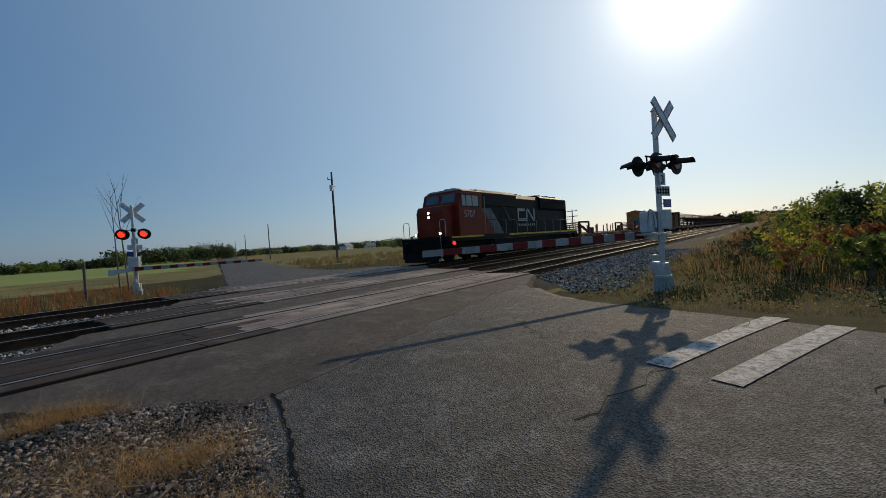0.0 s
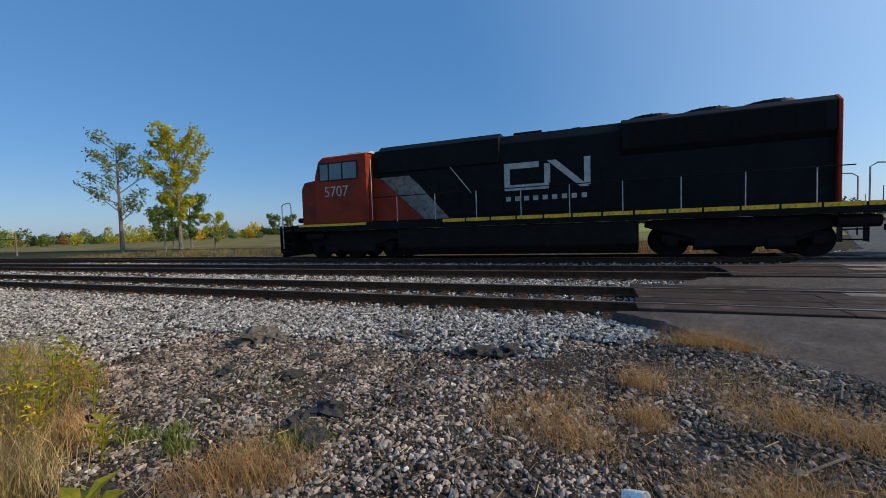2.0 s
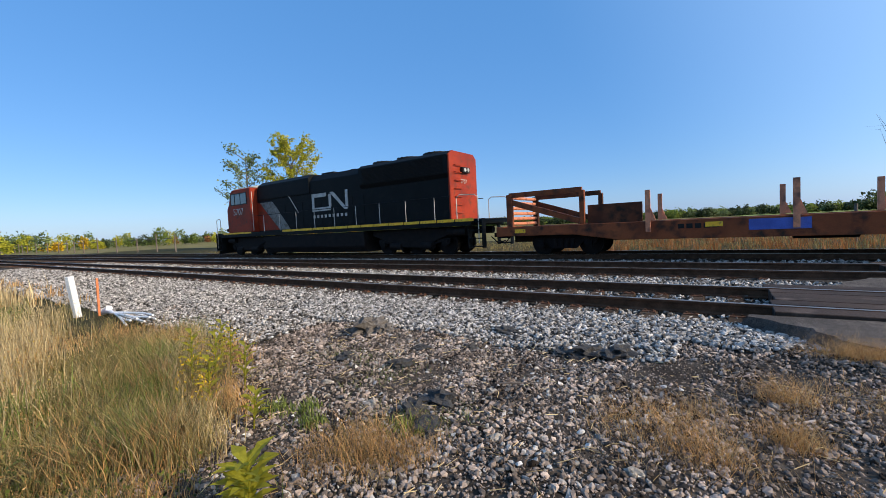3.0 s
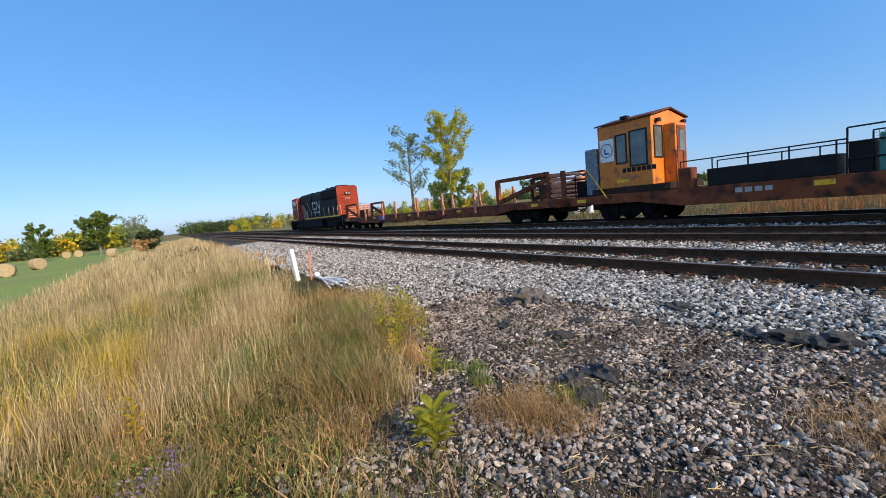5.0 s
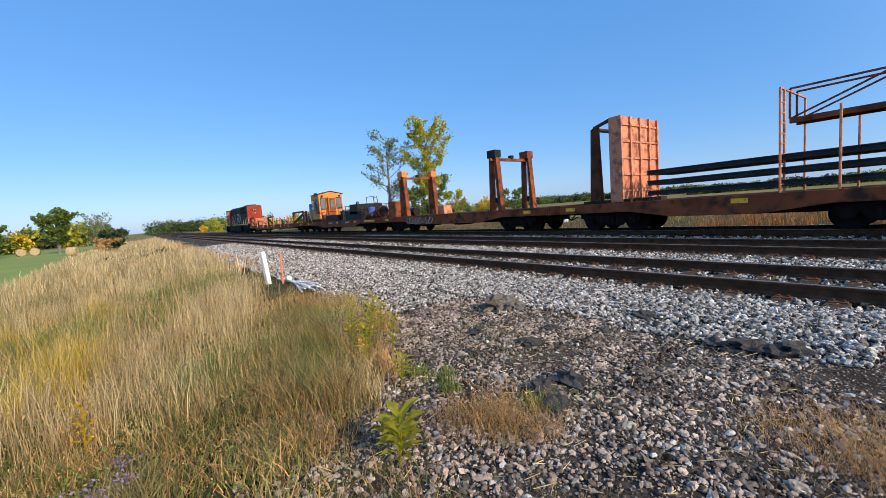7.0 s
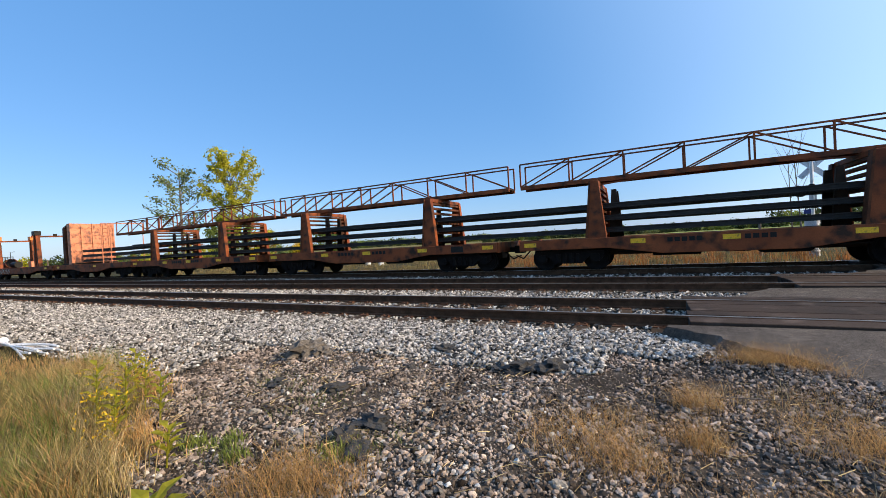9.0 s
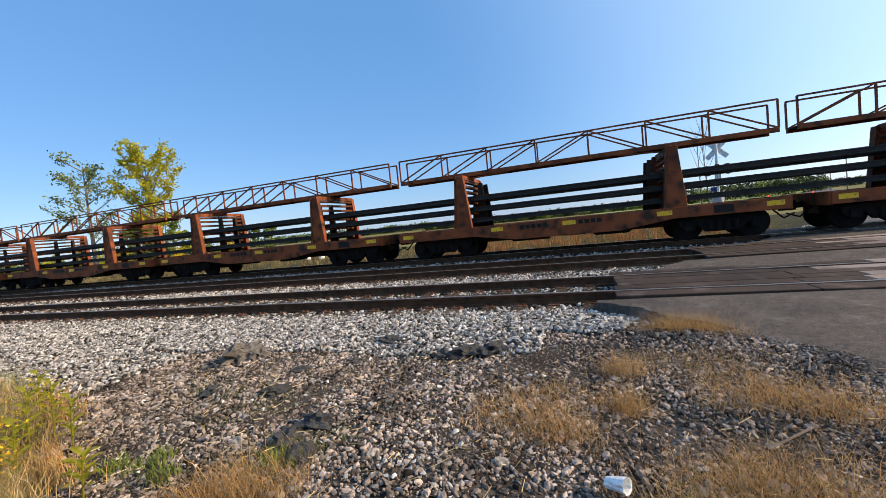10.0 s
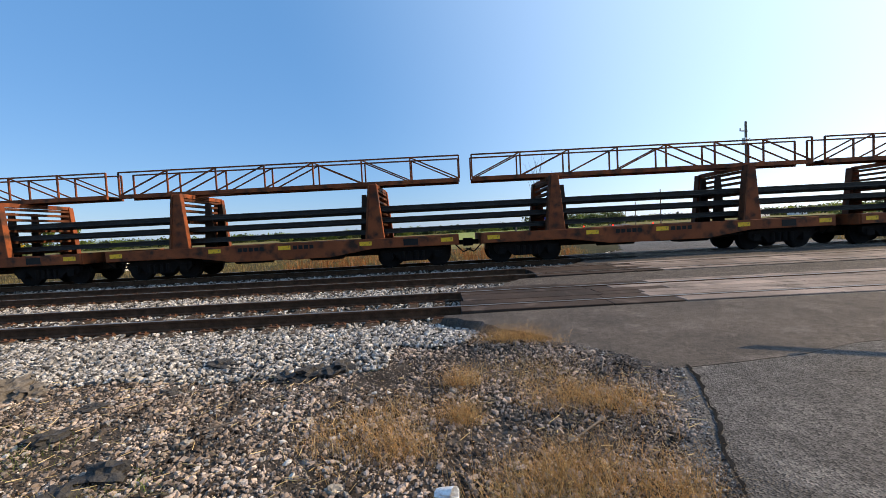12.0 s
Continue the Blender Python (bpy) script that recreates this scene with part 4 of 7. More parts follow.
def cab_car():
    s0, n = 65.6, 15.9
    c = thing("work_car", pose(s0, TRAIN_Y, 0), "rusty work car with an orange operator cabin and machinery", "work car")
    TRAIN.append((c, s0))
    flat_body(c, 0.2, n - 0.2)
    for x in (2.4, n - 2.3):
        truck(c, x)
    coupler(c, 0.2, -1)
    coupler(c, n - 0.2, 1)
    reflectors(c, (0.7, 8.2, 11.9), 0.92)
    # operator cabin with a low gabled roof
    x0, x1 = 1.45, 3.60
    w = 1.22
    cab = B()
    prism_x(cab, [(-w, 1.32), (-w, 3.72), (0, 3.98), (w, 3.72), (w, 1.32)], x0, x1)
    cabin = part("cabin", cab, CAB_ORANGE, c, "weathered orange operator cabin", 0.02)
    r = B()
    prism_x(r, [(-w - 0.08, 3.72), (0, 4.0), (w + 0.08, 3.72), (w + 0.08, 3.77), (0, 4.06), (-w - 0.08, 3.77)], x0 - 0.08, x1 + 0.08)
    part("cabin_roof", r, RUST, c, "thin weathered cabin roof")
    part("cabin_base", bx(B(), x0 - 0.25, x1 + 0.5, -1.40, 1.40, 1.10, 1.33), RUST_DARK, c)

    def window(parent, axis_, at, a, b, z0, z1, out):
        f = B()
        for p, q, e, g in ((a, b, z0 - 0.05, z0), (a, b, z1, z1 + 0.05), (a - 0.05, a, z0 - 0.05, z1 + 0.05), (b, b + 0.05, z0 - 0.05, z1 + 0.05)):
            if axis_ == "y":
                bx(f, p, q, at - 0.02, at + 0.02, e, g)
            else:
                bx(f, at - 0.02, at + 0.02, p, q, e, g)
        fr = part("cabin_window", f, BLACK, parent, "dark framed window")
        g = bx(B(), a, b, at - 0.006, at + 0.006, z0, z1) if axis_ == "y" else bx(B(), at - 0.006, at + 0.006, a, b, z0, z1)
        part("pane", g, PALEGLASS, fr)

    for s in (-1, 1):
        y = s * (w + 0.005)
        window(c, "y", y, x0 + 0.80, x0 + 1.16, 2.25, 3.25, s)
        window(c, "y", y, x0 + 1.36, x0 + 1.94, 2.10, 3.30, s)
    for y in (-0.80, 0.80):
        window(c, "x", x1 + 0.005, y - 0.24, y + 0.24, 2.30, 3.35, 1)
    part("cabin_porch", bx(B(), x1 + 0.0, x1 + 0.42, -0.42, 0.36, 1.33, 3.42), CAB_ORANGE, c, "narrow orange entrance box", 0.015)
    part("cabin_door", bx(B(), x1 + 0.42, x1 + 0.45, -0.34, 0.28, 1.42, 3.32), OXIDE, c, "dull red cabin door", 0.01)
    part("door_glass", bx(B(), x1 + 0.447, x1 + 0.46, -0.2, 0.15, 2.4, 3.15), PALEGLASS, c)
    part("notice_board", bx(B(), x0 + 0.10, x0 + 0.68, -w - 0.03, -w - 0.008, 2.35, 3.2), WHITE, c, "white panel with a dark circle emblem")
    ring = B()
    for k in range(24):
        a, b = 2 * math.pi * k / 24, 2 * math.pi * (k + 1) / 24
        bar(ring, (x0 + 0.39 + 0.25 * math.cos(a), -w - 0.034, 2.78 + 0.25 * math.sin(a)), (x0 + 0.39 + 0.25 * math.cos(b), -w - 0.034, 2.78 + 0.25 * math.sin(b)), 0.02)
    part("circle_emblem", ring, BLACK, c)
    part("emblem_bars", bx(bx(B(), x0 + 0.29, x0 + 0.49, -w - 0.038, -w - 0.03, 2.64, 2.70), x0 + 0.29, x0 + 0.34, -w - 0.038, -w - 0.03, 2.64, 2.86), BLUE, c)
    side_bars(c, x0 + 1.0, 1.86, 7, 0.14, 0.16, -w - 0.006, BLACK)
    part("reflector_strip", bx(B(), x0 + 0.75, x0 + 1.25, -w - 0.012, -w - 0.004, 1.50, 1.62), YELLOW, c)
    part("roof_light", bx(B(), x0 + 1.0, x0 + 1.25, -1.25, -1.0, 3.82, 3.93), BLACK, c)
    for y in (-0.9, 0.9):
        part("floodlight", bx(B(), x1 + 0.03, x1 + 0.15, y - 0.09, y + 0.09, 3.5, 3.62), BLACK, c)
    t = part("hydraulic_tank", bx(B(), 0.85, 1.38, -1.3, 0.2, 1.10, 2.95), GREYBLUE, c, "tall dull blue tank", 0.05)
    e = B()
    bx(e, 0.25, 0.82, -1.1, -0.2, 1.08, 1.75)
    rod(e, (0.5, -0.7, 1.7), (0.5, -0.7, 2.35), 0.05, 8)
    rod(e, (0.25, -1.2, 1.1), (0.25, -1.2, 2.0), 0.025, 6)
    rod(e, (0.25, -1.2, 2.0), (0.85, -1.2, 2.05), 0.025, 6)
    part("engine", e, UNDER, c, "sooty engine with exhaust pipe")
    part("brace_rod", bar(B(), (1.0, -1.43, 2.2), (1.9, -1.46, 0.95), 0.035), YELLOW, c)
    # steps and column by the cabin
    cs = B()
    bx(cs, x1 + 0.95, x1 + 1.35, -1.45, -1.0, 0.55, 1.75)
    part("valve_column", cs, OXIDE, c, "rusty column", 0.02)
    hv = B()
    for y in (-1.4, -0.9):
        rod(hv, (x1 + 0.9, y, 1.1), (x1 + 0.9, y, 2.35), 0.02, 6)
    rod(hv, (x1 + 0.9, -1.4, 2.35), (x1 + 0.9, -0.9, 2.35), 0.02, 6)
    part("handrail", hv, OXIDE, c)
    # equipment deck
    part("deck_box", bx(B(), 5.4, 8.4, -1.38, -0.3, 1.08, 1.62), BLACK, c, "long low black box", 0.02)
    part("green_cabinet", bx(B(), 9.15, 9.6, -1.3, -0.6, 1.08, 2.0), TEAL, c, "green cabinet", 0.02)
    part("red_cabinet", bx(B(), 9.75, 10.0, -1.3, -0.6, 1.08, 1.9), OXIDE, c, "", 0.02)
    part("dark_cabinet", bx(B(), 8.6, 9.05, -1.25, -0.5, 1.08, 1.85), BLACK, c, "", 0.02)
    part("generator_low", bx(B(), 10.1, 13.0, -1.40, -0.2, 1.02, 1.75), BLACK, c, "black machine housing", 0.02)
    gen = B()
    bx(gen, 10.95, 12.35, -1.40, 0.9, 1.5, 2.32)
    for x in (11.3, 11.6):
        rod(gen, (x, -0.9, 2.3), (x, -0.9, 2.55), 0.06, 8)
    part("generator", gen, BLACK, c, "tall black generator with stacks", 0.02)
    part("barrel", rod(B(), (12.9, -0.4, 1.4), (12.9, -0.4, 2.0), 0.3, 20), BLUE, c, "blue plastic barrel")
    fence = B()
    for s in (-1, 1):
        y = s * 1.36
        for k in range(8):
            x = 8.6 + k * 0.72
            rod(fence, (x, y, 1.06), (x, y, 2.22), 0.022, 6)
        for z in (1.45, 1.85, 2.22):
            rod(fence, (8.6, y, z), (13.7, y, z), 0.022, 6)
        for k in range(5):
            rod(fence, (4.6 + k * 0.95, y, 1.06), (4.6 + k * 0.95, y, 1.95), 0.02, 6)
        rod(fence, (4.6, y, 1.95), (8.6, y, 1.95), 0.02, 6)
    part("guard_rail", fence, BLACK, c, "dark pipe guard rail")
    meshy = B()
    for k in range(44):
        x = 8.6 + k * 0.116
        bar(meshy, (x, 1.36, 1.1), (x, 1.36, 2.2), 0.007)
    for k in range(10):
        bar(meshy, (8.6, 1.36, 1.15 + k * 0.11), (13.7, 1.36, 1.15 + k * 0.11), 0.007)
    part("wire_mesh", meshy, BLACK, c, "fine wire mesh")
    # big tapered chute
    rings = [(12.8, 1.22, 0.22), (13.7, 1.30, 0.28), (14.8, 1.44, 0.39), (15.45, 1.54, 0.47), (15.44, 1.54, 0.43)]
    for y in (-0.72, 0.72):
        ch, prev = B(), None
        for xa, za, ra in rings:
            ring = [ch.verts.new((xa, y + ra * math.cos(2 * math.pi * k / 22), za + ra * math.sin(2 * math.pi * k / 22))) for k in range(22)]
            if prev:
                for k in range(22):
                    ch.faces.new((prev[k], prev[(k + 1) % 22], ring[(k + 1) % 22], ring[k]))
            else:
                ch.faces.new(ring[::-1])
            prev = ring
        ch.faces.new(prev)
        part("chute", ch, OXIDE, c, "rusty flared pipe chute")
    # Black discs stand in for the shaded hollow of the capped chutes.
    for y in (-0.72, 0.72):
        part("chute_mouth", rod(B(), (15.452, y, 1.54), (15.47, y, 1.54), 0.41, 22), UNDER, c)
    part("chute_number", bx(bx(B(), 14.0, 14.10, -1.045, -1.025, 1.28, 1.48), 14.26, 14.36, -1.065, -1.045, 1.31, 1.51), LOCO_GREY, c)
    part("long_reflector", bx(B(), 13.6, 15.3, -1.482, -1.474, 0.86, 0.98), YELLOW, c)
    lad = B()
    for y in (-1.25, -0.95):
        bar(lad, (15.3, y, 1.1), (15.0, y, 2.75), 0.035)
    for k in range(8):
        bar(lad, (15.28 - k * 0.036, -1.25, 1.25 + k * 0.2), (15.28 - k * 0.036, -0.95, 1.25 + k * 0.2), 0.03)
    rod(lad, (15.0, -1.1, 2.75), (13.6, -1.1, 2.75), 0.022, 6)
    rod(lad, (13.6, -1.1, 2.75), (13.6, -1.1, 1.4), 0.022, 6)
    rod(lad, (15.0, 1.1, 2.7), (13.9, 1.1, 2.7), 0.022, 6)
    rod(lad, (13.9, 1.1, 2.7), (13.9, 1.1, 1.3), 0.022, 6)
    part("ladder_frame", lad, BLACK, c, "dark ladder and pipe frame")
    side_bars(c, 6.2, 0.82, 4, 0.18, 0.14, -1.473, LOCO_GREY)
    side_bars(c, 10.0, 0.84, 5, 0.12, 0.12, -1.473, LOCO_GREY)
    return c


PALEGLASS = mat("dusty_pale_glass", (0.05, 0.065, 0.065), (0.13, 0.155, 0.15), 0.12, scale=1.5, bump=0.0, spec=0.7)


def winch_tower(c, x, y, top=4.0, box=CAB_ORANGE, steel=OXIDE):
    """Two tapering legs with a gap, ropes between them and a box on top."""
    t = part("winch_tower", prism_y(B(), [(x - 0.40, 1.06), (x - 0.20, 1.06), (x - 0.13, top - 0.3), (x - 0.26, top - 0.3)], y - 0.14, y + 0.14), steel, c, "rusty tapering winch tower", 0.01)
    part("tower_leg", prism_y(B(), [(x + 0.18, 1.06), (x + 0.42, 1.06), (x + 0.24, top - 0.3), (x + 0.12, top - 0.3)], y - 0.14, y + 0.14), steel, t, "", 0.01)
    part("winch_box", bx(B(), x - 0.30, x + 0.26, y - 0.22, y + 0.22, top - 0.32, top + 0.05), box, t, "", 0.015)
    r = B()
    for k in (-0.08, 0.0, 0.08):
        rod(r, (x + k, y, 1.6), (x + k * 0.6, y, top - 0.3), 0.012, 5)
    bx(r, x - 0.06, x + 0.06, y - 0.05, y + 0.05, 1.45, 1.7)
    part("hoist_rope", r, BLACK, t, "dark hoist ropes with hook")


def winch_car():
    s0, n = 81.9, 15.2
    c = thing("winch_car", pose(s0, TRAIN_Y, 0), "rusty flat car with pairs of winch towers and a cage", "flat car")
    TRAIN.append((c, s0))
    flat_body(c, 0.2, n - 0.2)
    for x in (2.2, n - 2.4):
        truck(c, x)
    coupler(c, 0.2, -1)
    coupler(c, n - 0.2, 1)
    under_gear(c, 5, 9)
    reflectors(c, (0.9, n - 1.4), 0.92)
    part("drum", rod(B(), (1.3, -0.95, 1.06), (1.3, -0.95, 2.15), 0.47, 26), OXIDE, c, "upright rusty steel drum")
    cage = B()
    for k in range(14):
        a = 2 * math.pi * k / 14
        rod(cage, (1.3 + 0.44 * math.cos(a), -0.95 + 0.44 * math.sin(a), 2.12), (1.3 + 0.44 * math.cos(a), -0.95 + 0.44 * math.sin(a), 3.3), 0.012, 5)
    for j in range(9):
        for k in range(14):
            a, b = 2 * math.pi * k / 14, 2 * math.pi * (k + 1) / 14
            z = 2.2 + j * 0.137
            bar(cage, (1.3 + 0.44 * math.cos(a), -0.95 + 0.44 * math.sin(a), z), (1.3 + 0.44 * math.cos(b), -0.95 + 0.44 * math.sin(b), z), 0.012)
    part("wire_cage", cage, BLACK, c, "wire cage over the drum")
    for x, box in ((3.0, CAB_ORANGE), (11.65, BLACK)):
        winch_tower(c, x, -1.18, 3.98, box)
        winch_tower(c, x, 1.18, 3.98, CAB_ORANGE if box is CAB_ORANGE else OXIDE)
        part("cross_beam", bar(B(), (x, -1.5, 3.58), (x, 1.5, 3.58), 0.12, 0.14), OXIDE, c)
        part("beam_lamp", bx(B(), x - 0.1, x + 0.1, -0.1, 0.1, 3.65, 3.8), BLACK, c)
    part("hydraulic_box", bx(B(), 4.6, 5.3, 0.3, 1.0, 1.06, 1.62), PANEL_ORANGE, c, "orange box", 0.03)
    part("dark_roll", rod(B(), (0.9, 0.4, 1.35), (2.0, 0.4, 1.35), 0.3, 20), BLACK, c)
    # scrawled paint as plain strokes
    for k in range(9):
        g = B()
        cx, cz, rx, rz = 3.75 + k * 0.31, 0.77 + 0.03 * math.sin(2.3 * k), 0.20 + 0.03 * math.sin(k), 0.19 + 0.02 * math.cos(1.7 * k)
        start = 0.8 * k
        for j in range(11):
            a, b = start + j * 0.48, start + (j + 1) * 0.48
            bar(g, (cx + rx * math.cos(a), -1.476, cz + rz * math.sin(a + 0.3 * k)), (cx + rx * math.cos(b), -1.476, cz + rz * math.sin(b + 0.3 * k)), 0.012, 0.03)
        part("painted_scrawl", g, LOCO_GREY, c, "pale scrawled paint stroke")
    p = B()
    rod(p, (0.35, -1.3, 1.06), (0.35, -1.3, 2.0), 0.02, 6)
    rod(p, (0.75, -1.3, 1.06), (0.75, -1.3, 1.95), 0.02, 6)
    part("stanchion", p, BLACK, c)
    return c


def barrier_car():
    s0, n = 97.3, 11.6
    c = thing("barrier_car", pose(s0, TRAIN_Y, 0), "rusty flat car with a tall faded orange end bulkhead", "flat car")
    TRAIN.append((c, s0))
    flat_body(c, 0.2, n - 0.2)
    for x in (2.2, n - 2.0):
        truck(c, x)
    coupler(c, 0.2, -1)
    coupler(c, n - 0.2, 1)
    reflectors(c, (0.7, 6.5), 0.92)
    for y in (-1.3, 1.3):
        part("tower_leg", prism_y(B(), [(1.60, 1.2), (2.05, 1.2), (1.95, 4.0), (1.72, 3.9)], y - 0.12, y + 0.12), RUST, c, "rusty tower leg", 0.01)
    part("bulkhead", bx(B(), 2.45, 2.85, -1.42, 1.42, 1.1, 4.2), PANEL_ORANGE, c, "tall faded orange bulkhead plate", 0.015)
    ribs = B()
    for y in (-1.36, -0.7, 0.0, 0.7, 1.36):
        bx(ribs, 2.85, 2.93, y - 0.05, y + 0.05, 1.1, 4.2)
    for z in (1.5, 2.1, 2.7, 3.3, 3.9):
        bx(ribs, 2.85, 2.90, -1.36, 1.36, z - 0.03, z + 0.03)
    part("bulkhead_rib", ribs, PANEL_ORANGE, c)
    fr = B()
    bar(fr, (1.8, -1.3, 3.95), (2.5, -1.3, 4.15), 0.1)
    bar(fr, (1.8, 1.3, 3.95), (2.5, 1.3, 4.15), 0.1)
    bar(fr, (1.8, -1.3, 3.9), (1.8, 1.3, 3.9), 0.12)
    part("top_frame", fr, RUST, c)
    rp = B()
    for y in (-0.5, -0.2, 0.3):
        rod(rp, (2.1, y, 1.9), (2.0, y, 3.9), 0.02, 6)
    part("hoist_rope", rp, BLACK, c)
    part("plinth", bx(B(), 1.3, 3.2, -1.4, 1.4, 1.06, 1.2), RUST_DARK, c)
    for k in range(7):
        for j in range(3):
            piece("rail_length", STUB, c, pose(3.6, -0.95 + k * 0.31, 1.32 + j * 0.36))
    lad = B()
    for y in (-1.3, 1.3):
        for x in (7.4, 8.6):
            rod(lad, (x, y, 1.06), (x, y, 3.9 if x < 8 else 3.2), 0.03, 6)
    for k in range(9):
        rod(lad, (7.4, -1.3, 1.3 + k * 0.28), (7.4, -0.9, 1.3 + k * 0.28), 0.02, 6)
    rod(lad, (7.4, -0.9, 1.06), (7.4, -0.9, 3.9), 0.03, 6)
    rod(lad, (7.4, -1.3, 3.9), (7.4, 1.3, 3.9), 0.03, 6)
    part("ladder", lad, PANEL_ORANGE, c, "orange access ladder")
    truss(c, 7.4, n - 0.1)
    return c


RAIL_SHAPE = [(a, b + 0.10) for a, b in RAIL_OUT]
STUB = mesh_of("rail_length", prism_x(B(), RAIL_SHAPE, 0.0, 8.0), LOADRAIL)
PITCH = 13.0
LOAD = mesh_of("load_rail", prism_x(B(), RAIL_SHAPE, -0.35, PITCH - 0.35), LOADRAIL)


def truss(c, a, b, z0=3.14, z1=3.98):
    """The walkway truss above the racks."""
    t = part("walkway_beam", bx(bx(B(), a, b, -0.42, -0.31, z0 - 0.13, z0 + 0.02), a, b, 0.31, 0.42, z0 - 0.13, z0 + 0.02), OXIDE, c, "rusty walkway beam")
    part("walkway_plank", bx(B(), a, b, -0.31, 0.31, z0 - 0.04, z0), RUST_DARK, t)
    n = max(2, round((b - a) / 1.75))
    w = (b - a) / n
    for s in (-1, 1):
        y = s * 0.365
        bm = B()
        bar(bm, (a, y, z1), (b, y, z1), 0.05)
        for k in range(n + 1):
            bar(bm, (a + k * w, y, z0), (a + k * w, y, z1), 0.05)
        for k in range(n):
            up = k < n / 2
            p, q = ((a + k * w, y, z0), (a + (k + 1) * w, y, z1)) if up else ((a + k * w, y, z1), (a + (k + 1) * w, y, z0))
            bar(bm, p, q, 0.045)
        part("truss_rail", bm, OXIDE, t, "rusty braced hand railing")


def rack_car(first):
    s0, n = first, PITCH
    c = thing("rail_rack_car", pose(s0, TRAIN_Y, 0), "rusty flat car carrying stacked rails in racks under a walkway", "rail rack car", "rail rack cars")
    flat_body(c, 0.45, n - 0.45)
    for x in (2.0, n - 2.0):
        truck(c, x)
    coupler(c, 0.5, -1)
    coupler(c, n - 0.5, 1)
    under_gear(c, 4.6, 8.4)
    reflectors(c, (0.8, 4.2, 6.6, 9.4, n - 0.8), 0.93)
    for x, flip in ((3.0, 1), (9.75, -1)):
        for s in (-1, 1):
            y = s * 1.32
            post = part("rack_post", prism_y(B(), [(x - 0.30, 1.06), (x + 0.30, 1.06), (x + 0.12, 2.95), (x - 0.12, 2.95)], y - 0.10, y + 0.10), OXIDE, c, "tapering rusty rack post", 0.01)
            part("post_flange", prism_y(B(), [(x - 0.36, 1.06), (x - 0.30, 1.06), (x - 0.12, 2.95), (x - 0.17, 2.95)], y - 0.14, y + 0.14), RUST, post)
        for z in (1.16, 1.56, 1.96, 2.36, 2.56, 2.74):
            part("rack_bar", bx(B(), x - 0.10, x + 0.10, -1.24, 1.24, z, z + 0.08), RUST, c, "rusty cross bar")
        top = B()
        bar(top, (x, -1.32, 2.92), (x, 1.32, 2.92), 0.16, 0.14)
        bar(top, (x + flip * -0.1, -0.365, 2.9), (x + flip * 1.6, -0.365, 3.02), 0.05)
        bar(top, (x, -0.365, 2.9), (x, -0.365, 3.05), 0.12)
        bar(top, (x, 0.365, 2.9), (x, 0.365, 3.05), 0.12)
        part("top_beam", top, OXIDE, c)
        for yy in (-0.42, 0.42):
            part("divider_post", prism_y(B(), [(x + flip * 0.5 - 0.2, 1.06), (x + flip * 0.5 + 0.2, 1.06), (x + flip * 0.5 + 0.08, 2.7), (x + flip * 0.5 - 0.08, 2.7)], yy - 0.05, yy + 0.05), RUST_DARK, c)
    for j in range(3):
        for k in range(7):
            piece("load_rail", LOAD, c, pose(0, -1.0 + k * 0.333, 1.31 + j * 0.40))
    part("data_panel", bx(B(), 10.7, 11.2, -1.476, -1.470, 0.80, 1.02), BLACK, c, "small black data panel")
    side_bars(c, 5.0, 0.86, 5, 0.14, 0.13, -1.473, BLACK)
    side_bars(c, 6.9, 0.86, 4, 0.14, 0.13, -1.473, BLACK)
    truss(c, 0.25, n - 0.22)
    return c


locomotive()
stake_car()
cab_car()
winch_car()
barrier_car()
first = rack_car(108.4)
RACKS = [(first, 108.4)]
for k in range(1, 24):
    s = 108.4 + PITCH * k
    RACKS.append((copy_thing(first, pose(s, TRAIN_Y, 0)), s))
TRAIN += RACKS

# ---- crossing signals ----
def lamp_head(parent, x, y, z, face, lit):
    """A round flasher with a dark backing disc and hood; face is +1 or -1 along local y."""
    disc = part("flasher", rod(B(), (x, y, z), (x, y + face * 0.025, z), 0.25, 26), BLACK, parent, "black flasher disc with hood")
    part("lamp_case", rod(B(), (x, y, z), (x, y - face * 0.16, z), 0.13, 16, 0.08), BLACK, disc)
    part("lens", rod(B(), (x, y + face * 0.026, z), (x, y + face * 0.05, z), 0.15, 20, 0.12), RED_LAMP if lit else RED_DIM, disc, "glowing red lens" if lit else "unlit red lens")
    h = B()
    n = 14
    for k in range(n):
        a, b = math.radians(10 + 160 * k / n), math.radians(10 + 160 * (k + 1) / n)
        pa, pb = (math.cos(a), math.sin(a)), (math.cos(b), math.sin(b))
        r0, r1 = 0.165, 0.15
        d0, d1 = 0.02, 0.40
        q = [h.verts.new((x + pa[0] * r0, y + face * d0, z + pa[1] * r0)), h.verts.new((x + pb[0] * r0, y + face * d0, z + pb[1] * r0)),
             h.verts.new((x + pb[0] * r1, y + face * d1, z + pb[1] * r1 - 0.04)), h.verts.new((x + pa[0] * r1, y + face * d1, z + pa[1] * r1 - 0.04))]
        h.faces.new(q)
    bmesh.ops.remove_doubles(h, verts=h.verts, dist=0.0005)
    bmesh.ops.solidify(h, geom=h.faces, thickness=0.008)
    part("hood", h, BLACK, disc)


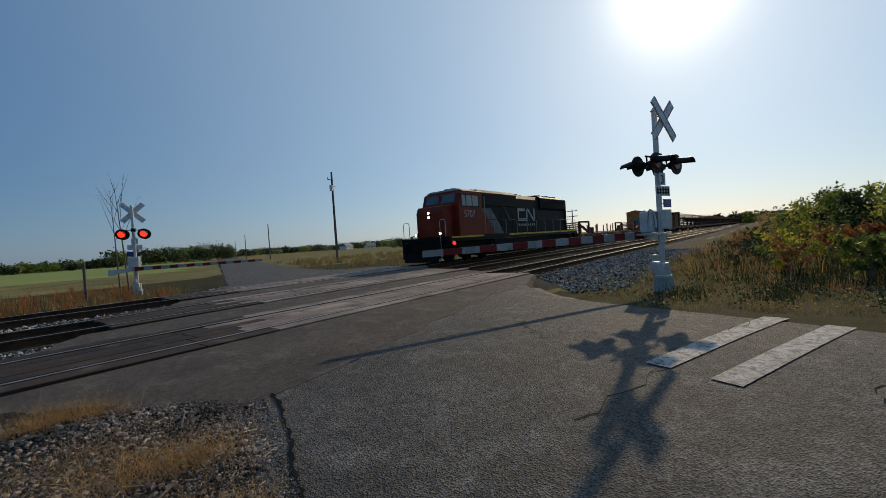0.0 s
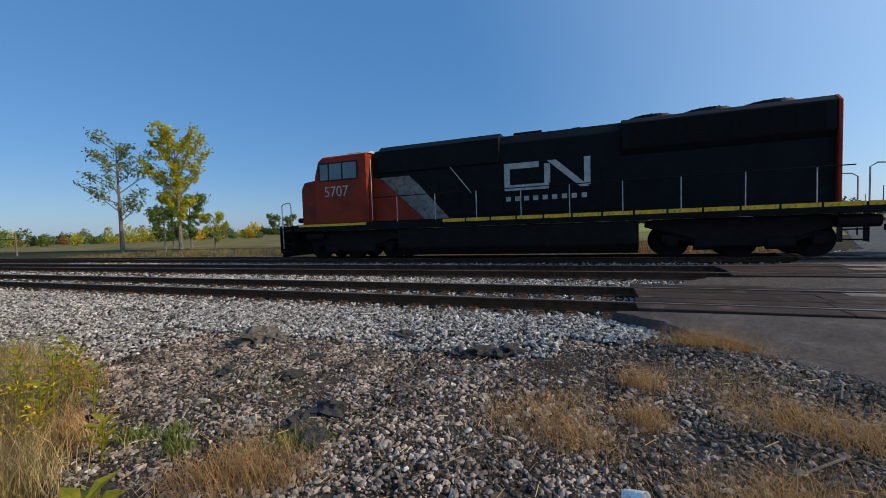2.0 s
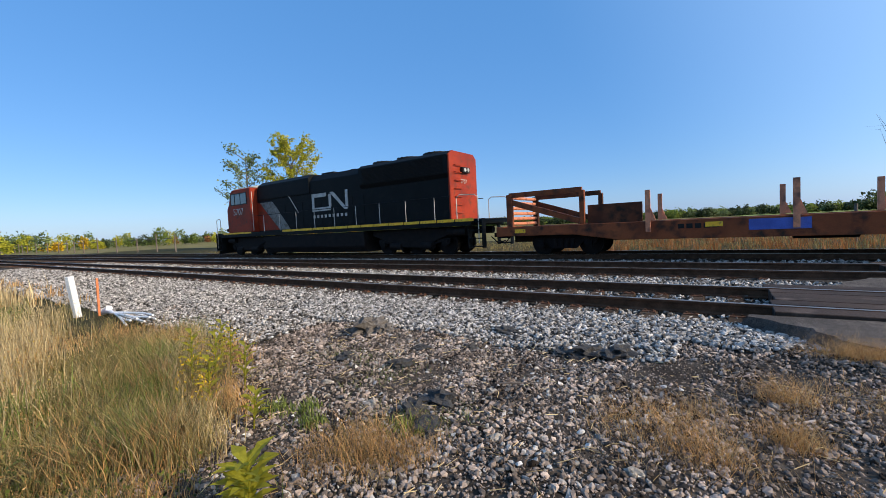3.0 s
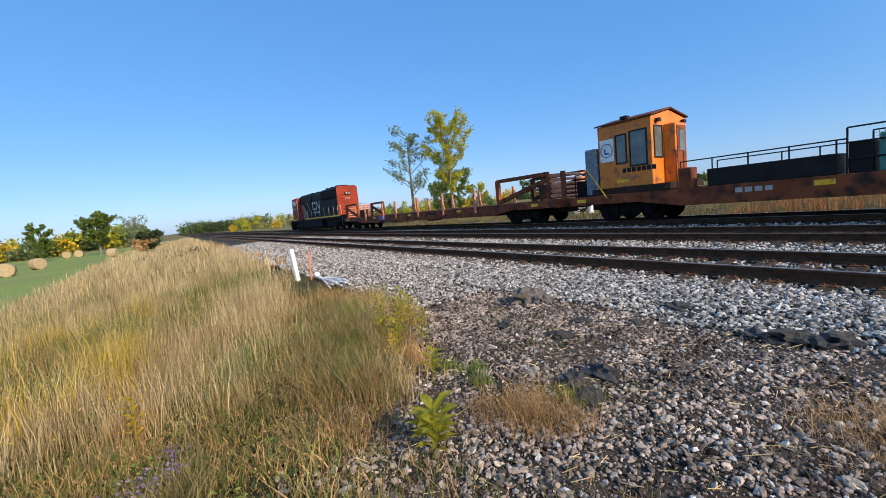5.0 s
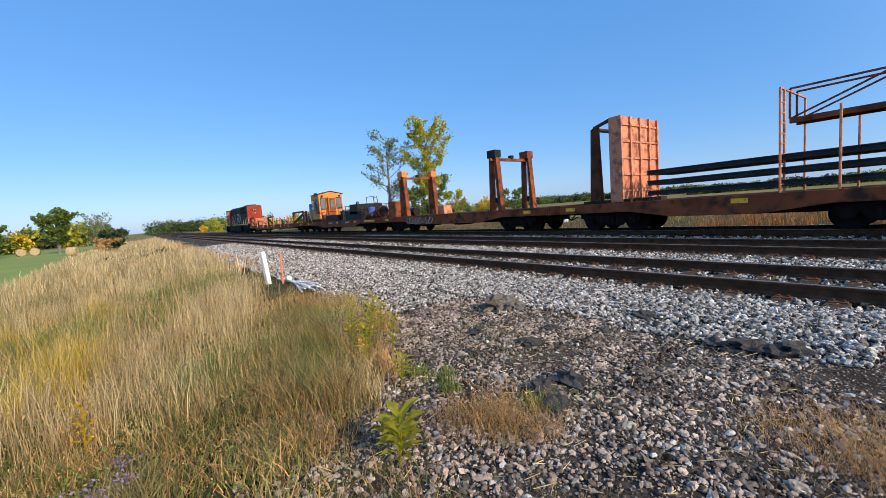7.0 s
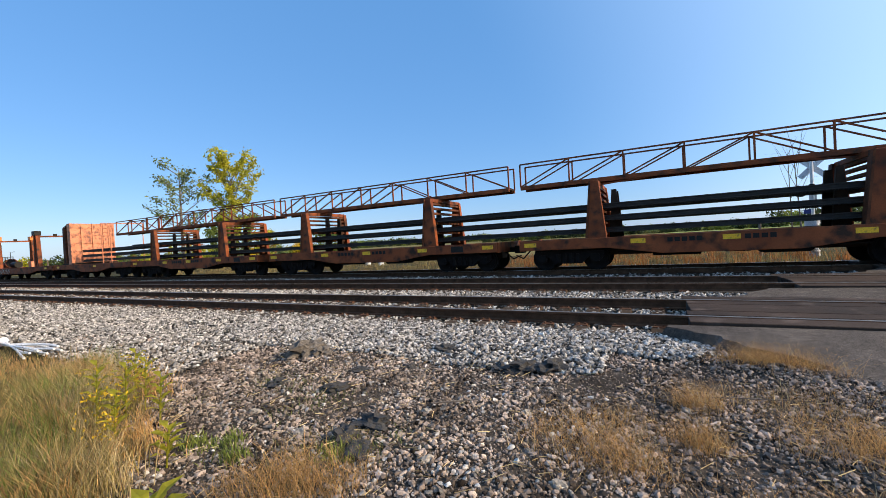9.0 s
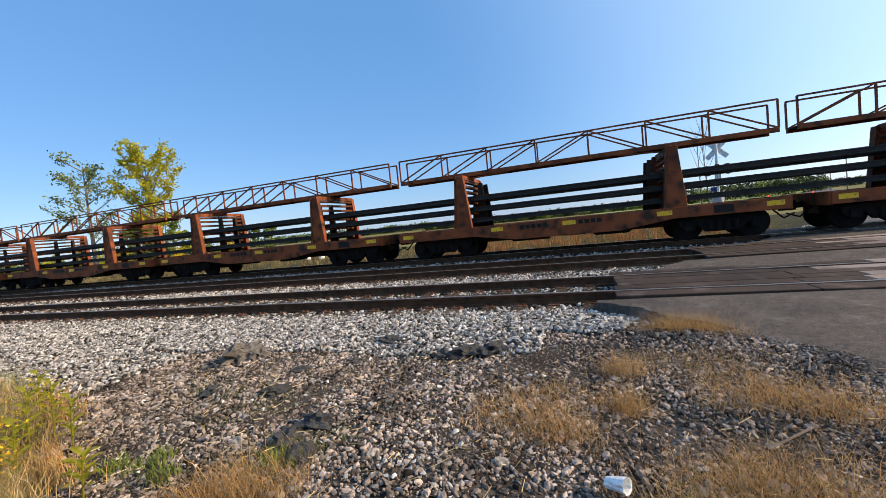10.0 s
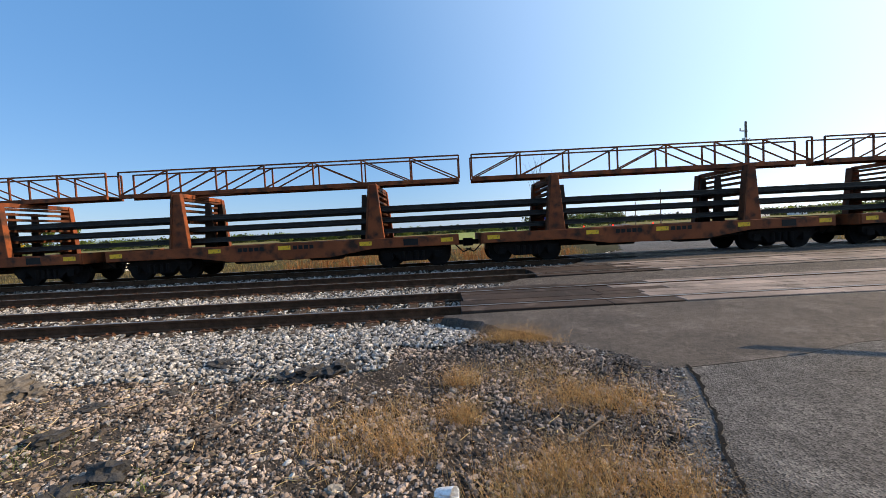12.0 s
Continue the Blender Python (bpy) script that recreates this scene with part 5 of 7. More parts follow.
def signal(place, turn, arm, lit_front, lit_back, label, arm_lamps):
    """A crossing signal: local -y faces the oncoming traffic, the gate lies along local -x."""
    s = thing("crossing_signal", pose(*place, 0, 0, turn), label, "crossing signal", "crossing signals")
    base = part("base", bx(B(), -0.17, 0.17, -0.17, 0.17, -0.40, 0.06), CONCRETE, s, "concrete footing", 0.02)
    f = B()
    rod(f, (0, 0, 0.06), (0, 0, 0.12), 0.2, 12)
    prism_x(f, [(-0.14, 0.1), (0.14, 0.1), (0.09, 0.42), (-0.09, 0.42)], -0.14, 0.14)
    part("mast_foot", f, SILVER, s, "silver cast mast foot", 0.01)
    part("mast", rod(B(), (0, 0, 0.3), (0, 0, 4.15), 0.065, 16), SILVER, s, "silver painted steel mast")
    part("mast_cap", rod(B(), (0, 0, 4.15), (0, 0, 4.24), 0.09, 12, 0.03), SILVER, s)
    for tilt in (45, -45):
        blade = B()
        bx(blade, -0.62, 0.62, -0.012, 0.012, -0.115, 0.115)
        ob = part("crossbuck_blade", blade, SIGNWHITE, s, "white reflective crossbuck blade", 0.004)
        ob.matrix_basis = pose(0.0, -0.20 - 0.013 * (tilt > 0) * 2, 3.88, 0, tilt, 0)
        e = B()
        for z in (-0.1, 0.1):
            bx(e, -0.60, 0.60, -0.016, -0.0125, z - 0.012, z + 0.012)
        part("red_border", e, SIGNRED, ob)
    br = B()
    for z in (3.75, 4.0):
        rod(br, (0, 0, z), (0, -0.2, z), 0.02, 8)
    part("crossbuck_bracket", br, SILVER, s)
    arm_bar = B()
    rod(arm_bar, (-0.47, 0, 3.02), (0.47, 0, 3.02), 0.022, 8)
    bx(arm_bar, -0.09, 0.09, -0.09, 0.09, 2.94, 3.1)
    for x in (-0.43, 0.43):
        rod(arm_bar, (x, 0, 3.02), (x, 0, 2.80), 0.02, 8)
        rod(arm_bar, (x, -0.22, 2.82), (x, 0.22, 2.82), 0.02, 8)
    part("lamp_bracket", arm_bar, BLACK, s, "dark flasher cross arm")
    for k, x in enumerate((-0.43, 0.43)):
        lamp_head(s, x, -0.22, 2.82, -1, lit_front[k])
        lamp_head(s, x, 0.22, 2.82, 1, lit_back[k])
    sg = part("track_count_sign", bx(B(), -0.13, 0.13, -0.112, -0.10, 2.32, 2.62), SIGNWHITE, s, "small white number sign", 0.002)
    piece("numeral", text_mesh("3", 0.30, BLACK), sg, pose(-0.085, -0.118, 2.36, 90, 0, 0))
    bar_sign = part("tracks_sign", bx(B(), -0.30, 0.30, -0.112, -0.10, 2.06, 2.30), SIGNWHITE, s, "white sign with dark track bars", 0.002)
    tb = B()
    for k in range(5):
        bx(tb, -0.25 + k * 0.115, -0.20 + k * 0.115, -0.118, -0.112, 2.09, 2.27)
    bx(tb, -0.28, 0.28, -0.118, -0.112, 2.20, 2.225)
    bx(tb, -0.28, 0.28, -0.118, -0.112, 2.125, 2.15)
    part("track_bars", tb, BLACK, bar_sign)
    bs = part("notice_sign", bx(B(), 0.0, 0.34, -0.112, -0.10, 1.78, 1.98), SIGNBLUE, s, "small dark blue notice", 0.002)
    nb = B()
    for k in range(3):
        bx(nb, 0.04, 0.30, -0.117, -0.112, 1.82 + k * 0.05, 1.838 + k * 0.05)
    part("notice_bars", nb, LOCO_GREY, bs)
    sb = B()
    for z in (2.18, 2.48, 1.88):
        rod(sb, (0, -0.02, z), (0.05, -0.10, z), 0.012, 6)
    part("sign_bracket", sb, BLACK, s)
    # gate mechanism
    box = part("gate_mechanism", bx(B(), -0.20, 0.26, 0.07, 0.42, 1.18, 1.72), SILVER, s, "silver gate mechanism housing", 0.03)
    part("mechanism_door", bx(B(), -0.16, 0.22, 0.42, 0.44, 1.22, 1.68), SILVER, box, "", 0.006)
    part("mount_plate", bx(B(), -0.34, 0.30, -0.10, 0.46, 1.12, 1.17), SILVER, s)
    jb = part("junction_box", bx(B(), -0.12, 0.14, -0.22, -0.07, 1.25, 1.72), SILVER, s, "silver junction box", 0.015)
    for x in (-0.22, 0.24):
        loop = [(x + 0.02 * math.sin(3 * a), 0.1 + 0.12 * math.cos(a), 1.3 + 0.45 * math.sin(a)) for a in [math.pi * k / 8 for k in range(9)]]
        part("conduit", tube(B(), loop, 0.02), SILVER, s, "looped metal conduit")
    part("conduit", rod(B(), (0.09, 0.05, 0.2), (0.09, 0.05, 1.2), 0.022, 8), SILVER, s)
    lo = B()
    bx(lo, -0.10, 0.16, 0.08, 0.28, 0.14, 0.44)
    rod(lo, (0.05, 0.2, 0.48), (0.05, 0.2, 0.62), 0.08, 10)
    part("lower_housing", lo, SILVER, s, "", 0.03)
    cw = B()
    prism_y(cw, [(0.1, 1.02), (0.95, 0.92), (0.95, 1.12), (0.1, 1.22)], 0.44, 0.47)
    bx(cw, 0.70, 1.0, 0.42, 0.50, 0.88, 1.16)
    part("counterweight", cw, SILVER, s)
    # gate arm in alternating stripes
    g = part("gate_arm", prism_y(B(), [(0.2, 1.03), (0.2, 1.23), (-arm, 1.17), (-arm, 1.06)], 0.448, 0.462), ARM_WHITE, s, "lowered red and white striped gate arm")
    n = 16
    for k in range(n):
        a, b = -arm * k / n, -arm * (k + 1) / n
        h = lambda x: (1.035 + 0.025 * (-x / arm), 1.225 - 0.055 * (-x / arm))
        (l0, u0), (l1, u1) = h(a), h(b)
        part("stripe", prism_y(B(), [(a, l0), (a, u0), (b, u1), (b, l1)], 0.440, 0.470), ARM_RED if k % 2 == 0 else ARM_WHITE, g)
    for u in arm_lamps:
        lb = part("arm_lamp", rod(B(), (-arm * u, 0.44, 1.27), (-arm * u, 0.47, 1.27), 0.045, 14), BLACK, g, "small lit red arm lamp")
        part("lens", rod(B(), (-arm * u, 0.43, 1.27), (-arm * u, 0.48, 1.27), 0.032, 14), RED_LAMP, lb)
    return s


SIGNWHITE = mat("white_sheeting", (0.62, 0.63, 0.63), (0.76, 0.76, 0.75), 0.45, scale=4, bump=0.02, dirt=(0.42, 0.40, 0.37), dirt_amount=0.2)
# Dimness of the backlit arm is in both base colours; blotches are dirt.
ARM_WHITE = mat("backlit_white_arm_paint", (0.30, 0.29, 0.27), (0.42, 0.41, 0.385), 0.6, scale=3, bump=0.04, dirt=(0.2, 0.18, 0.16), dirt_amount=0.35, spec=0.2)
ARM_RED = mat("backlit_red_arm_paint", (0.20, 0.014, 0.012), (0.30, 0.024, 0.018), 0.6, scale=3, bump=0.04, dirt=(0.12, 0.03, 0.025), dirt_amount=0.35, spec=0.2)
ROAD_TURN = -22.3
signal((11.16, 2.0, -0.05), ROAD_TURN + 3, 6.5, (0, 0), (0, 0), "silver crossing signal beside the asphalt with its striped gate lowered", (0.9,))
signal((6.05, 24.0, -0.2), 180 + ROAD_TURN, 5.6, (0, 0), (1, 1), "silver crossing signal beyond the tracks with red lamps lit", (0.35, 0.62, 0.97))


# ---- trackside things ----
def utility_pole(x, y, h, r, label, arm=True):
    z = float(ground_z(x, y))
    p = thing("utility_pole", pose(x, y, z, 0, 0, 20), label, "utility pole", "utility poles")
    part("pole", rod(B(), (0, 0, -0.3), (0, 0, h), r, 12, r * 0.65), POLEWOOD, p)
    if arm:
        a = B()
        bar(a, (-0.9, 0, h - 1.0), (0.25, 0, h - 1.0), 0.09)
        rod(a, (-0.85, 0, h - 0.95), (-0.85, 0, h - 0.75), 0.05, 8)
        part("cross_arm", a, POLEWOOD, p)
        part("transformer", rod(B(), (-0.28, 0, h - 2.4), (-0.28, 0, h - 1.7), 0.2, 14), SILVER, p, "grey can transformer")
        part("street_bracket", rod(B(), (0.1, 0, h - 1.9), (0.7, 0, h - 1.7), 0.03, 6), POLEWOOD, p)


utility_pole(31.7, 42.5, 11.3, 0.17, "tall grey wooden utility pole beyond the tracks")
for x, y, h in ((50.5, 94, 8.6), (64.5, 135.5, 8.0), (84, 186, 8.0)):
    utility_pole(x, y, h, 0.15, "distant thin wooden utility pole by the road", False)


def signal_line_pole(x, y, h):
    """A pole with two short cross arms and glass insulators."""
    p = thing("telegraph_pole", pose(x, y, float(ground_z(x, y)), 0, 0, 62), "dark wooden telegraph pole with two cross arms", "telegraph pole")
    part("pole", rod(B(), (0, 0, -0.3), (0, 0, h), 0.15, 10, 0.10), POLEWOOD, p)
    for z in (h - 0.35, h - 1.5):
        arm = part("cross_arm", bar(B(), (-1.6, 0, z), (1.6, 0, z), 0.11, 0.13), POLEWOOD, p)
        for k in (-1.45, -0.9, 0.9, 1.45):
            part("insulator", rod(B(), (k, 0, z + 0.06), (k, 0, z + 0.24), 0.05, 8, 0.035), TEAL, arm)


signal_line_pole(86.0, 32.3, 6.6)


def rail_fence():
    """A row of old telegraph stubs with cross rails along the far side of the tracks."""
    for k in range(22):
        x = -62 - k * 7.5
        p = thing("line_post", pose(x, 24.5 + 0.6 * math.sin(k), -0.5), "weathered grey post with a cross rail beside the tracks", "post", "posts along the tracks")
        part("post", rod(B(), (0, 0, -0.2), (0, 0, 2.6 + 0.3 * math.sin(k * 2.1)), 0.11, 8, 0.08), POLEWOOD, p)
        part("cross_rail", bar(B(), (0, 0.0, 2.05), (-3.4, 0.0, 2.05), 0.10), POLEWOOD, p)


rail_fence()


def marker_post():
    z = float(ground_z(-11.6, 2.5))
    p = solid("marker_post", bx(B(), -0.055, 0.055, -0.055, 0.055, -0.3, 0.86), WHITE, "white square marker post in trackside grass", "post", bevel=0.008)
    p.matrix_basis = pose(-11.6, 2.5, z, 4, -3, 20)
    s = solid("survey_stake", bx(B(), -0.018, 0.018, -0.018, 0.018, -0.2, 0.80), STAKE, "thin orange survey stake beside a white post", "stake")
    s.matrix_basis = pose(-11.2, 2.75, z, 0, 4, 0)
    c = thing("cable_bundle", pose(-10.9, 2.85, z + 0.04), "loose white cables lying on the gravel", "cables")
    for k in range(7):
        pts = [(-0.2 + 1.9 * u, 0.035 * math.sin(4 * u + k) + 0.075 * (k - 3) * u, 0.04 + 0.025 * math.sin(5 * u + 2 * k) + 0.02 * (k % 3)) for u in [j / 15 for j in range(16)]]
        part("cable", tube(B(), pts, 0.020), WHITE, c)
    part("tube_end", rod(B(), (-0.35, 0.0, 0.02), (-0.1, 0.02, 0.12), 0.06, 12), WHITE, c)


STAKE = mat("orange_stake_paint", (0.60, 0.14, 0.05), (0.72, 0.22, 0.08), 0.6, scale=6, bump=0.05)
marker_post()


def white_cup():
    bm = B()
    n = 18
    prof = [(0.0, 0.036), (0.022, 0.041), (0.066, 0.047), (0.108, 0.053), (0.113, 0.053), (0.108, 0.047), (0.015, 0.034)]
    rings = []
    for h, r in prof:
        rings.append([bm.verts.new((r * math.cos(2 * math.pi * k / n) * (1 + 0.1 * math.sin(3 * k + h * 30)), r * math.sin(2 * math.pi * k / n) * 0.8, h)) for k in range(n)])
    for a, b in zip(rings, rings[1:]):
        for k in range(n):
            bm.faces.new((a[k], a[(k + 1) % n], b[(k + 1) % n], b[k]))
    bm.faces.new(rings[0][::-1])
    bm.faces.new(rings[-1])
    ob = solid("paper_cup", bm, WHITE, "crumpled white paper cup lying on gravel", "cup")
    ob.matrix_basis = pose(-0.33, 2.36, float(ground_z(-0.3, 2.36)) + 0.075, 78, 12, 60)


white_cup()


def lump(name, x, y, size, material, label, category, seed, flat=0.6, group="", rough=1.0):
    bm = B()
    bmesh.ops.create_icosphere(bm, subdivisions=3, radius=1.0)
    off = Vector((seed * 3.1, seed * 1.7, seed))
    for v in bm.verts:
        d = 1 + 0.6 * noise.noise(v.co * 1.6 + off) + rough * (0.55 * noise.noise(v.co * 3.7 + off) + 0.5 * noise.noise(v.co * 8 + off))
        v.co = Vector((v.co.x * size * d, v.co.y * size * 0.75 * d, v.co.z * size * flat * d))
    ob = solid(name, bm, material, label, category, group)
    ob.matrix_basis = pose(x, y, float(ground_z(x, y)) + size * flat * 0.35, 0, 0, seed * 40)
    return ob


CLOD = mat("dark_asphalt_rubble", (0.018, 0.017, 0.017), (0.05, 0.048, 0.045), 0.95, scale=12, bump=1.0, fine=60)
CEMENTED = mat("cemented_gravel", (0.075, 0.066, 0.057), (0.17, 0.15, 0.13), 0.95, scale=14, bump=1.0, fine=40, spec=0.05)
PALE_ROCK = mat("pale_rock", (0.22, 0.19, 0.15), (0.40, 0.355, 0.30), 0.9, scale=8, bump=0.5)
for k, (x, y, s) in enumerate(((-1.75, 4.55, 0.20), (-1.45, 4.62, 0.20), (-2.0, 4.48, 0.13), (-2.95, 4.95, 0.17), (-2.75, 4.75, 0.10), (-3.4, 3.3, 0.15), (-2.6, 2.5, 0.15), (-2.35, 2.35, 0.13), (-2.5, 2.75, 0.16), (-3.6, 3.9, 0.10), (-3.1, 4.2, 0.10), (-4.2, 3.2, 0.12))):
    lump("asphalt_lump", x, y, s, CLOD, "dark broken lump of old asphalt on gravel", "rubble", k + 1, 0.36, "asphalt rubble")
for k, (x, y, s, f) in enumerate(((-4.8, 4.2, 0.26, 0.55), (-4.55, 4.25, 0.16, 0.5))):
    lump("cemented_lump", x, y, s, CEMENTED, "grey cemented gravel lump", "rubble", 20 + k, f, "gravel lumps")
for k, (x, y, s) in enumerate(((-3.02, 2.43, 0.085), (-0.95, 2.5, 0.07), (-1.4, 3.4, 0.07), (-1.0, 3.2, 0.06), (-0.2, 3.9, 0.06), (0.6, 2.9, 0.05), (-2.2, 3.1, 0.06), (-1.8, 2.4, 0.07), (1.1, 3.6, 0.05), (-0.9, 1.9, 0.07), (-3.8, 2.6, 0.07))):
    lump("pale_stone", x, y, s * 0.68, PALE_ROCK, "pale angular stone lying on gravel", "stone", 40 + k, 0.6, "larger stones", 0.2)
for x, y, a, n in ((0.55, 2.8, 35, 0.42), (0.0, 4.15, 5, 0.7), (1.2, 3.9, 60, 0.3), (-2.2, 3.2, 20, 0.4)):
    st = solid("stick", bar(B(), (0, 0, 0), (n, 0.03, 0.02), 0.011, 0.009), POLEWOOD, "dry weathered stick on gravel", "stick", "sticks")
    st.matrix_basis = pose(x, y, float(ground_z(x, y)) + 0.05, 0, 0, a)


def hay_bale(x, y, turn):
    z = float(ground_z(x, y))
    bm = B()
    n = 36
    prof = [(-0.62, 0.0), (-0.62, 0.35), (-0.60, 0.66), (-0.52, 0.74), (0.52, 0.74), (0.60, 0.66), (0.62, 0.35), (0.62, 0.0)]
    rings = [[bm.verts.new((a, (r + 0.02 * math.sin(5 * k + a * 9)) * math.cos(2 * math.pi * k / n), (r + 0.02 * math.sin(7 * k)) * math.sin(2 * math.pi * k / n))) for k in range(n)] for a, r in prof[1:-1]]
    for p, q in zip(rings, rings[1:]):
        for k in range(n):
            bm.faces.new((p[k], p[(k + 1) % n], q[(k + 1) % n], q[k]))
    bm.faces.new(rings[0][::-1])
    bm.faces.new(rings[-1])
    ob = solid("hay_bale", bm, HAY, "round straw-coloured hay bale on a green field", "hay bale", "hay bales")
    ob.matrix_basis = pose(x, y, z + 0.70, 0, 0, turn)


for x, y, a in ((-69, -20.6, 15), (-80, -21.8, 10), (-62, -15.2, 5), (-72, -14.8, 40), (-112, -18.6, 20), (-110, -16.3, 0), (-84, -8.4, 70), (-86, -5.2, 30)):
    hay_bale(x, y, a)

for x, y in ((-21.6, 27.1), (-19.9, 26.6)):
    z = float(ground_z(x, y))
    ob = solid("concrete_pipe", rod(rod(B(), (0, 0, -0.2), (0, 0, 0.75), 0.22, 18), (0, 0, 0.75), (0, 0, 0.85), 0.27, 18), WHITE, "white upright concrete pipe in dry grass", "pipe", "upright pipes")
    ob.matrix_basis = pose(x, y, z)
for x, y, h in ((0.0, 26.5, 1.3), (4.2, 24.5, 1.7)):
    ob = solid("fence_post", rod(B(), (0, 0, -0.2), (0, 0, h), 0.06, 8), POLEWOOD, "old wooden fence post in tall dry grass", "post", "old fence posts")
    ob.matrix_basis = pose(x, y, float(ground_z(x, y)))


def far_house(x, y, w, d, h, turn):
    z = float(ground_z(x, y))
    c = thing("farm_house", pose(x, y, z, 0, 0, turn), "distant white farm building with a grey roof", "house", "farm buildings")
    part("wall", bx(B(), -w / 2, w / 2, -d / 2, d / 2, -0.3, h), WHITE, c)
    part("roof", prism_x(B(), [(-d / 2 - 0.4, h), (0, h + d * 0.35), (d / 2 + 0.4, h)], -w / 2 - 0.4, w / 2 + 0.4), ROOFGREY, c)
    for k in range(3):
        wx = -w / 2 + w * (k + 0.5) / 3
        win = part("window", bx(B(), wx - 0.5, wx + 0.5, -d / 2 - 0.03, -d / 2 + 0.01, 1.0, 2.2), BLACK, c)
    part("door", bx(B(), w * 0.1, w * 0.1 + 0.9, -d / 2 - 0.04, -d / 2 + 0.01, 0, 2.0), RUST_DARK, c)


ROOFGREY = mat("grey_roofing", (0.10, 0.10, 0.11), (0.2, 0.2, 0.21), 0.7, scale=2, bump=0.2)
far_house(258, 330, 13, 8, 3.4, 20)
far_house(282, 322, 10, 7, 3.0, -10)

# ---- loose stones ----
def stone_mesh(name, pos, size, material, detail=True):
    """Many small angular stones at pos (n x 3), joined."""
    n = len(pos)
    if detail:
        g = (1 + 5 ** 0.5) / 2
        base = np.array([(-1, g, 0), (1, g, 0), (-1, -g, 0), (1, -g, 0), (0, -1, g), (0, 1, g), (0, -1, -g), (0, 1, -g), (g, 0, -1), (g, 0, 1), (-g, 0, -1), (-g, 0, 1)], float) / 1.9
        tris = np.array([(0, 11, 5), (0, 5, 1), (0, 1, 7), (0, 7, 10), (0, 10, 11), (1, 5, 9), (5, 11, 4), (11, 10, 2), (10, 7, 6), (7, 1, 8), (3, 9, 4), (3, 4, 2), (3, 2, 6), (3, 6, 8), (3, 8, 9), (4, 9, 5), (2, 4, 11), (6, 2, 10), (8, 6, 7), (9, 8, 1)])
    else:
        base = np.array([(1, 0, 0), (-1, 0, 0), (0, 1, 0), (0, -1, 0), (0, 0, 1), (0, 0, -1)], float)
        tris = np.array([(0, 2, 4), (2, 1, 4), (1, 3, 4), (3, 0, 4), (2, 0, 5), (1, 2, 5), (3, 1, 5), (0, 3, 5)])
    k = len(base)
    shape = base[None] * rng.uniform(0.55, 1.3, (n, k, 1)) * np.stack([rng.uniform(0.8, 1.5, n), rng.uniform(0.7, 1.1, n), rng.uniform(0.5, 0.9, n)], 1)[:, None]
    a, b = rng.uniform(0, 2 * np.pi, n), rng.normal(0, 0.5, n)
    ca, sa, cb, sb = np.cos(a), np.sin(a), np.cos(b), np.sin(b)
    x, y, z = shape[..., 0], shape[..., 1], shape[..., 2]
    x, z = x * cb[:, None] + z * sb[:, None], -x * sb[:, None] + z * cb[:, None]
    x, y = x * ca[:, None] - y * sa[:, None], x * sa[:, None] + y * ca[:, None]
    v = np.stack([x, y, z], -1) * np.asarray(size).reshape(-1, 1, 1) + pos[:, None]
    f = tris[None] + (np.arange(n) * k)[:, None, None]
    return raw_mesh(name, v.reshape(-1, 3), f.reshape(-1, 3), material)


def on_ground(x, y, lift=0.0):
    return np.stack([x, y, ground_z(x, y) + lift], 1)


def off_road(x, y):
    left = np.array([road_left(v) for v in y])
    right = np.array([road_right(v) for v in y])
    return (x < left - 0.02) | (x > right + 0.05)


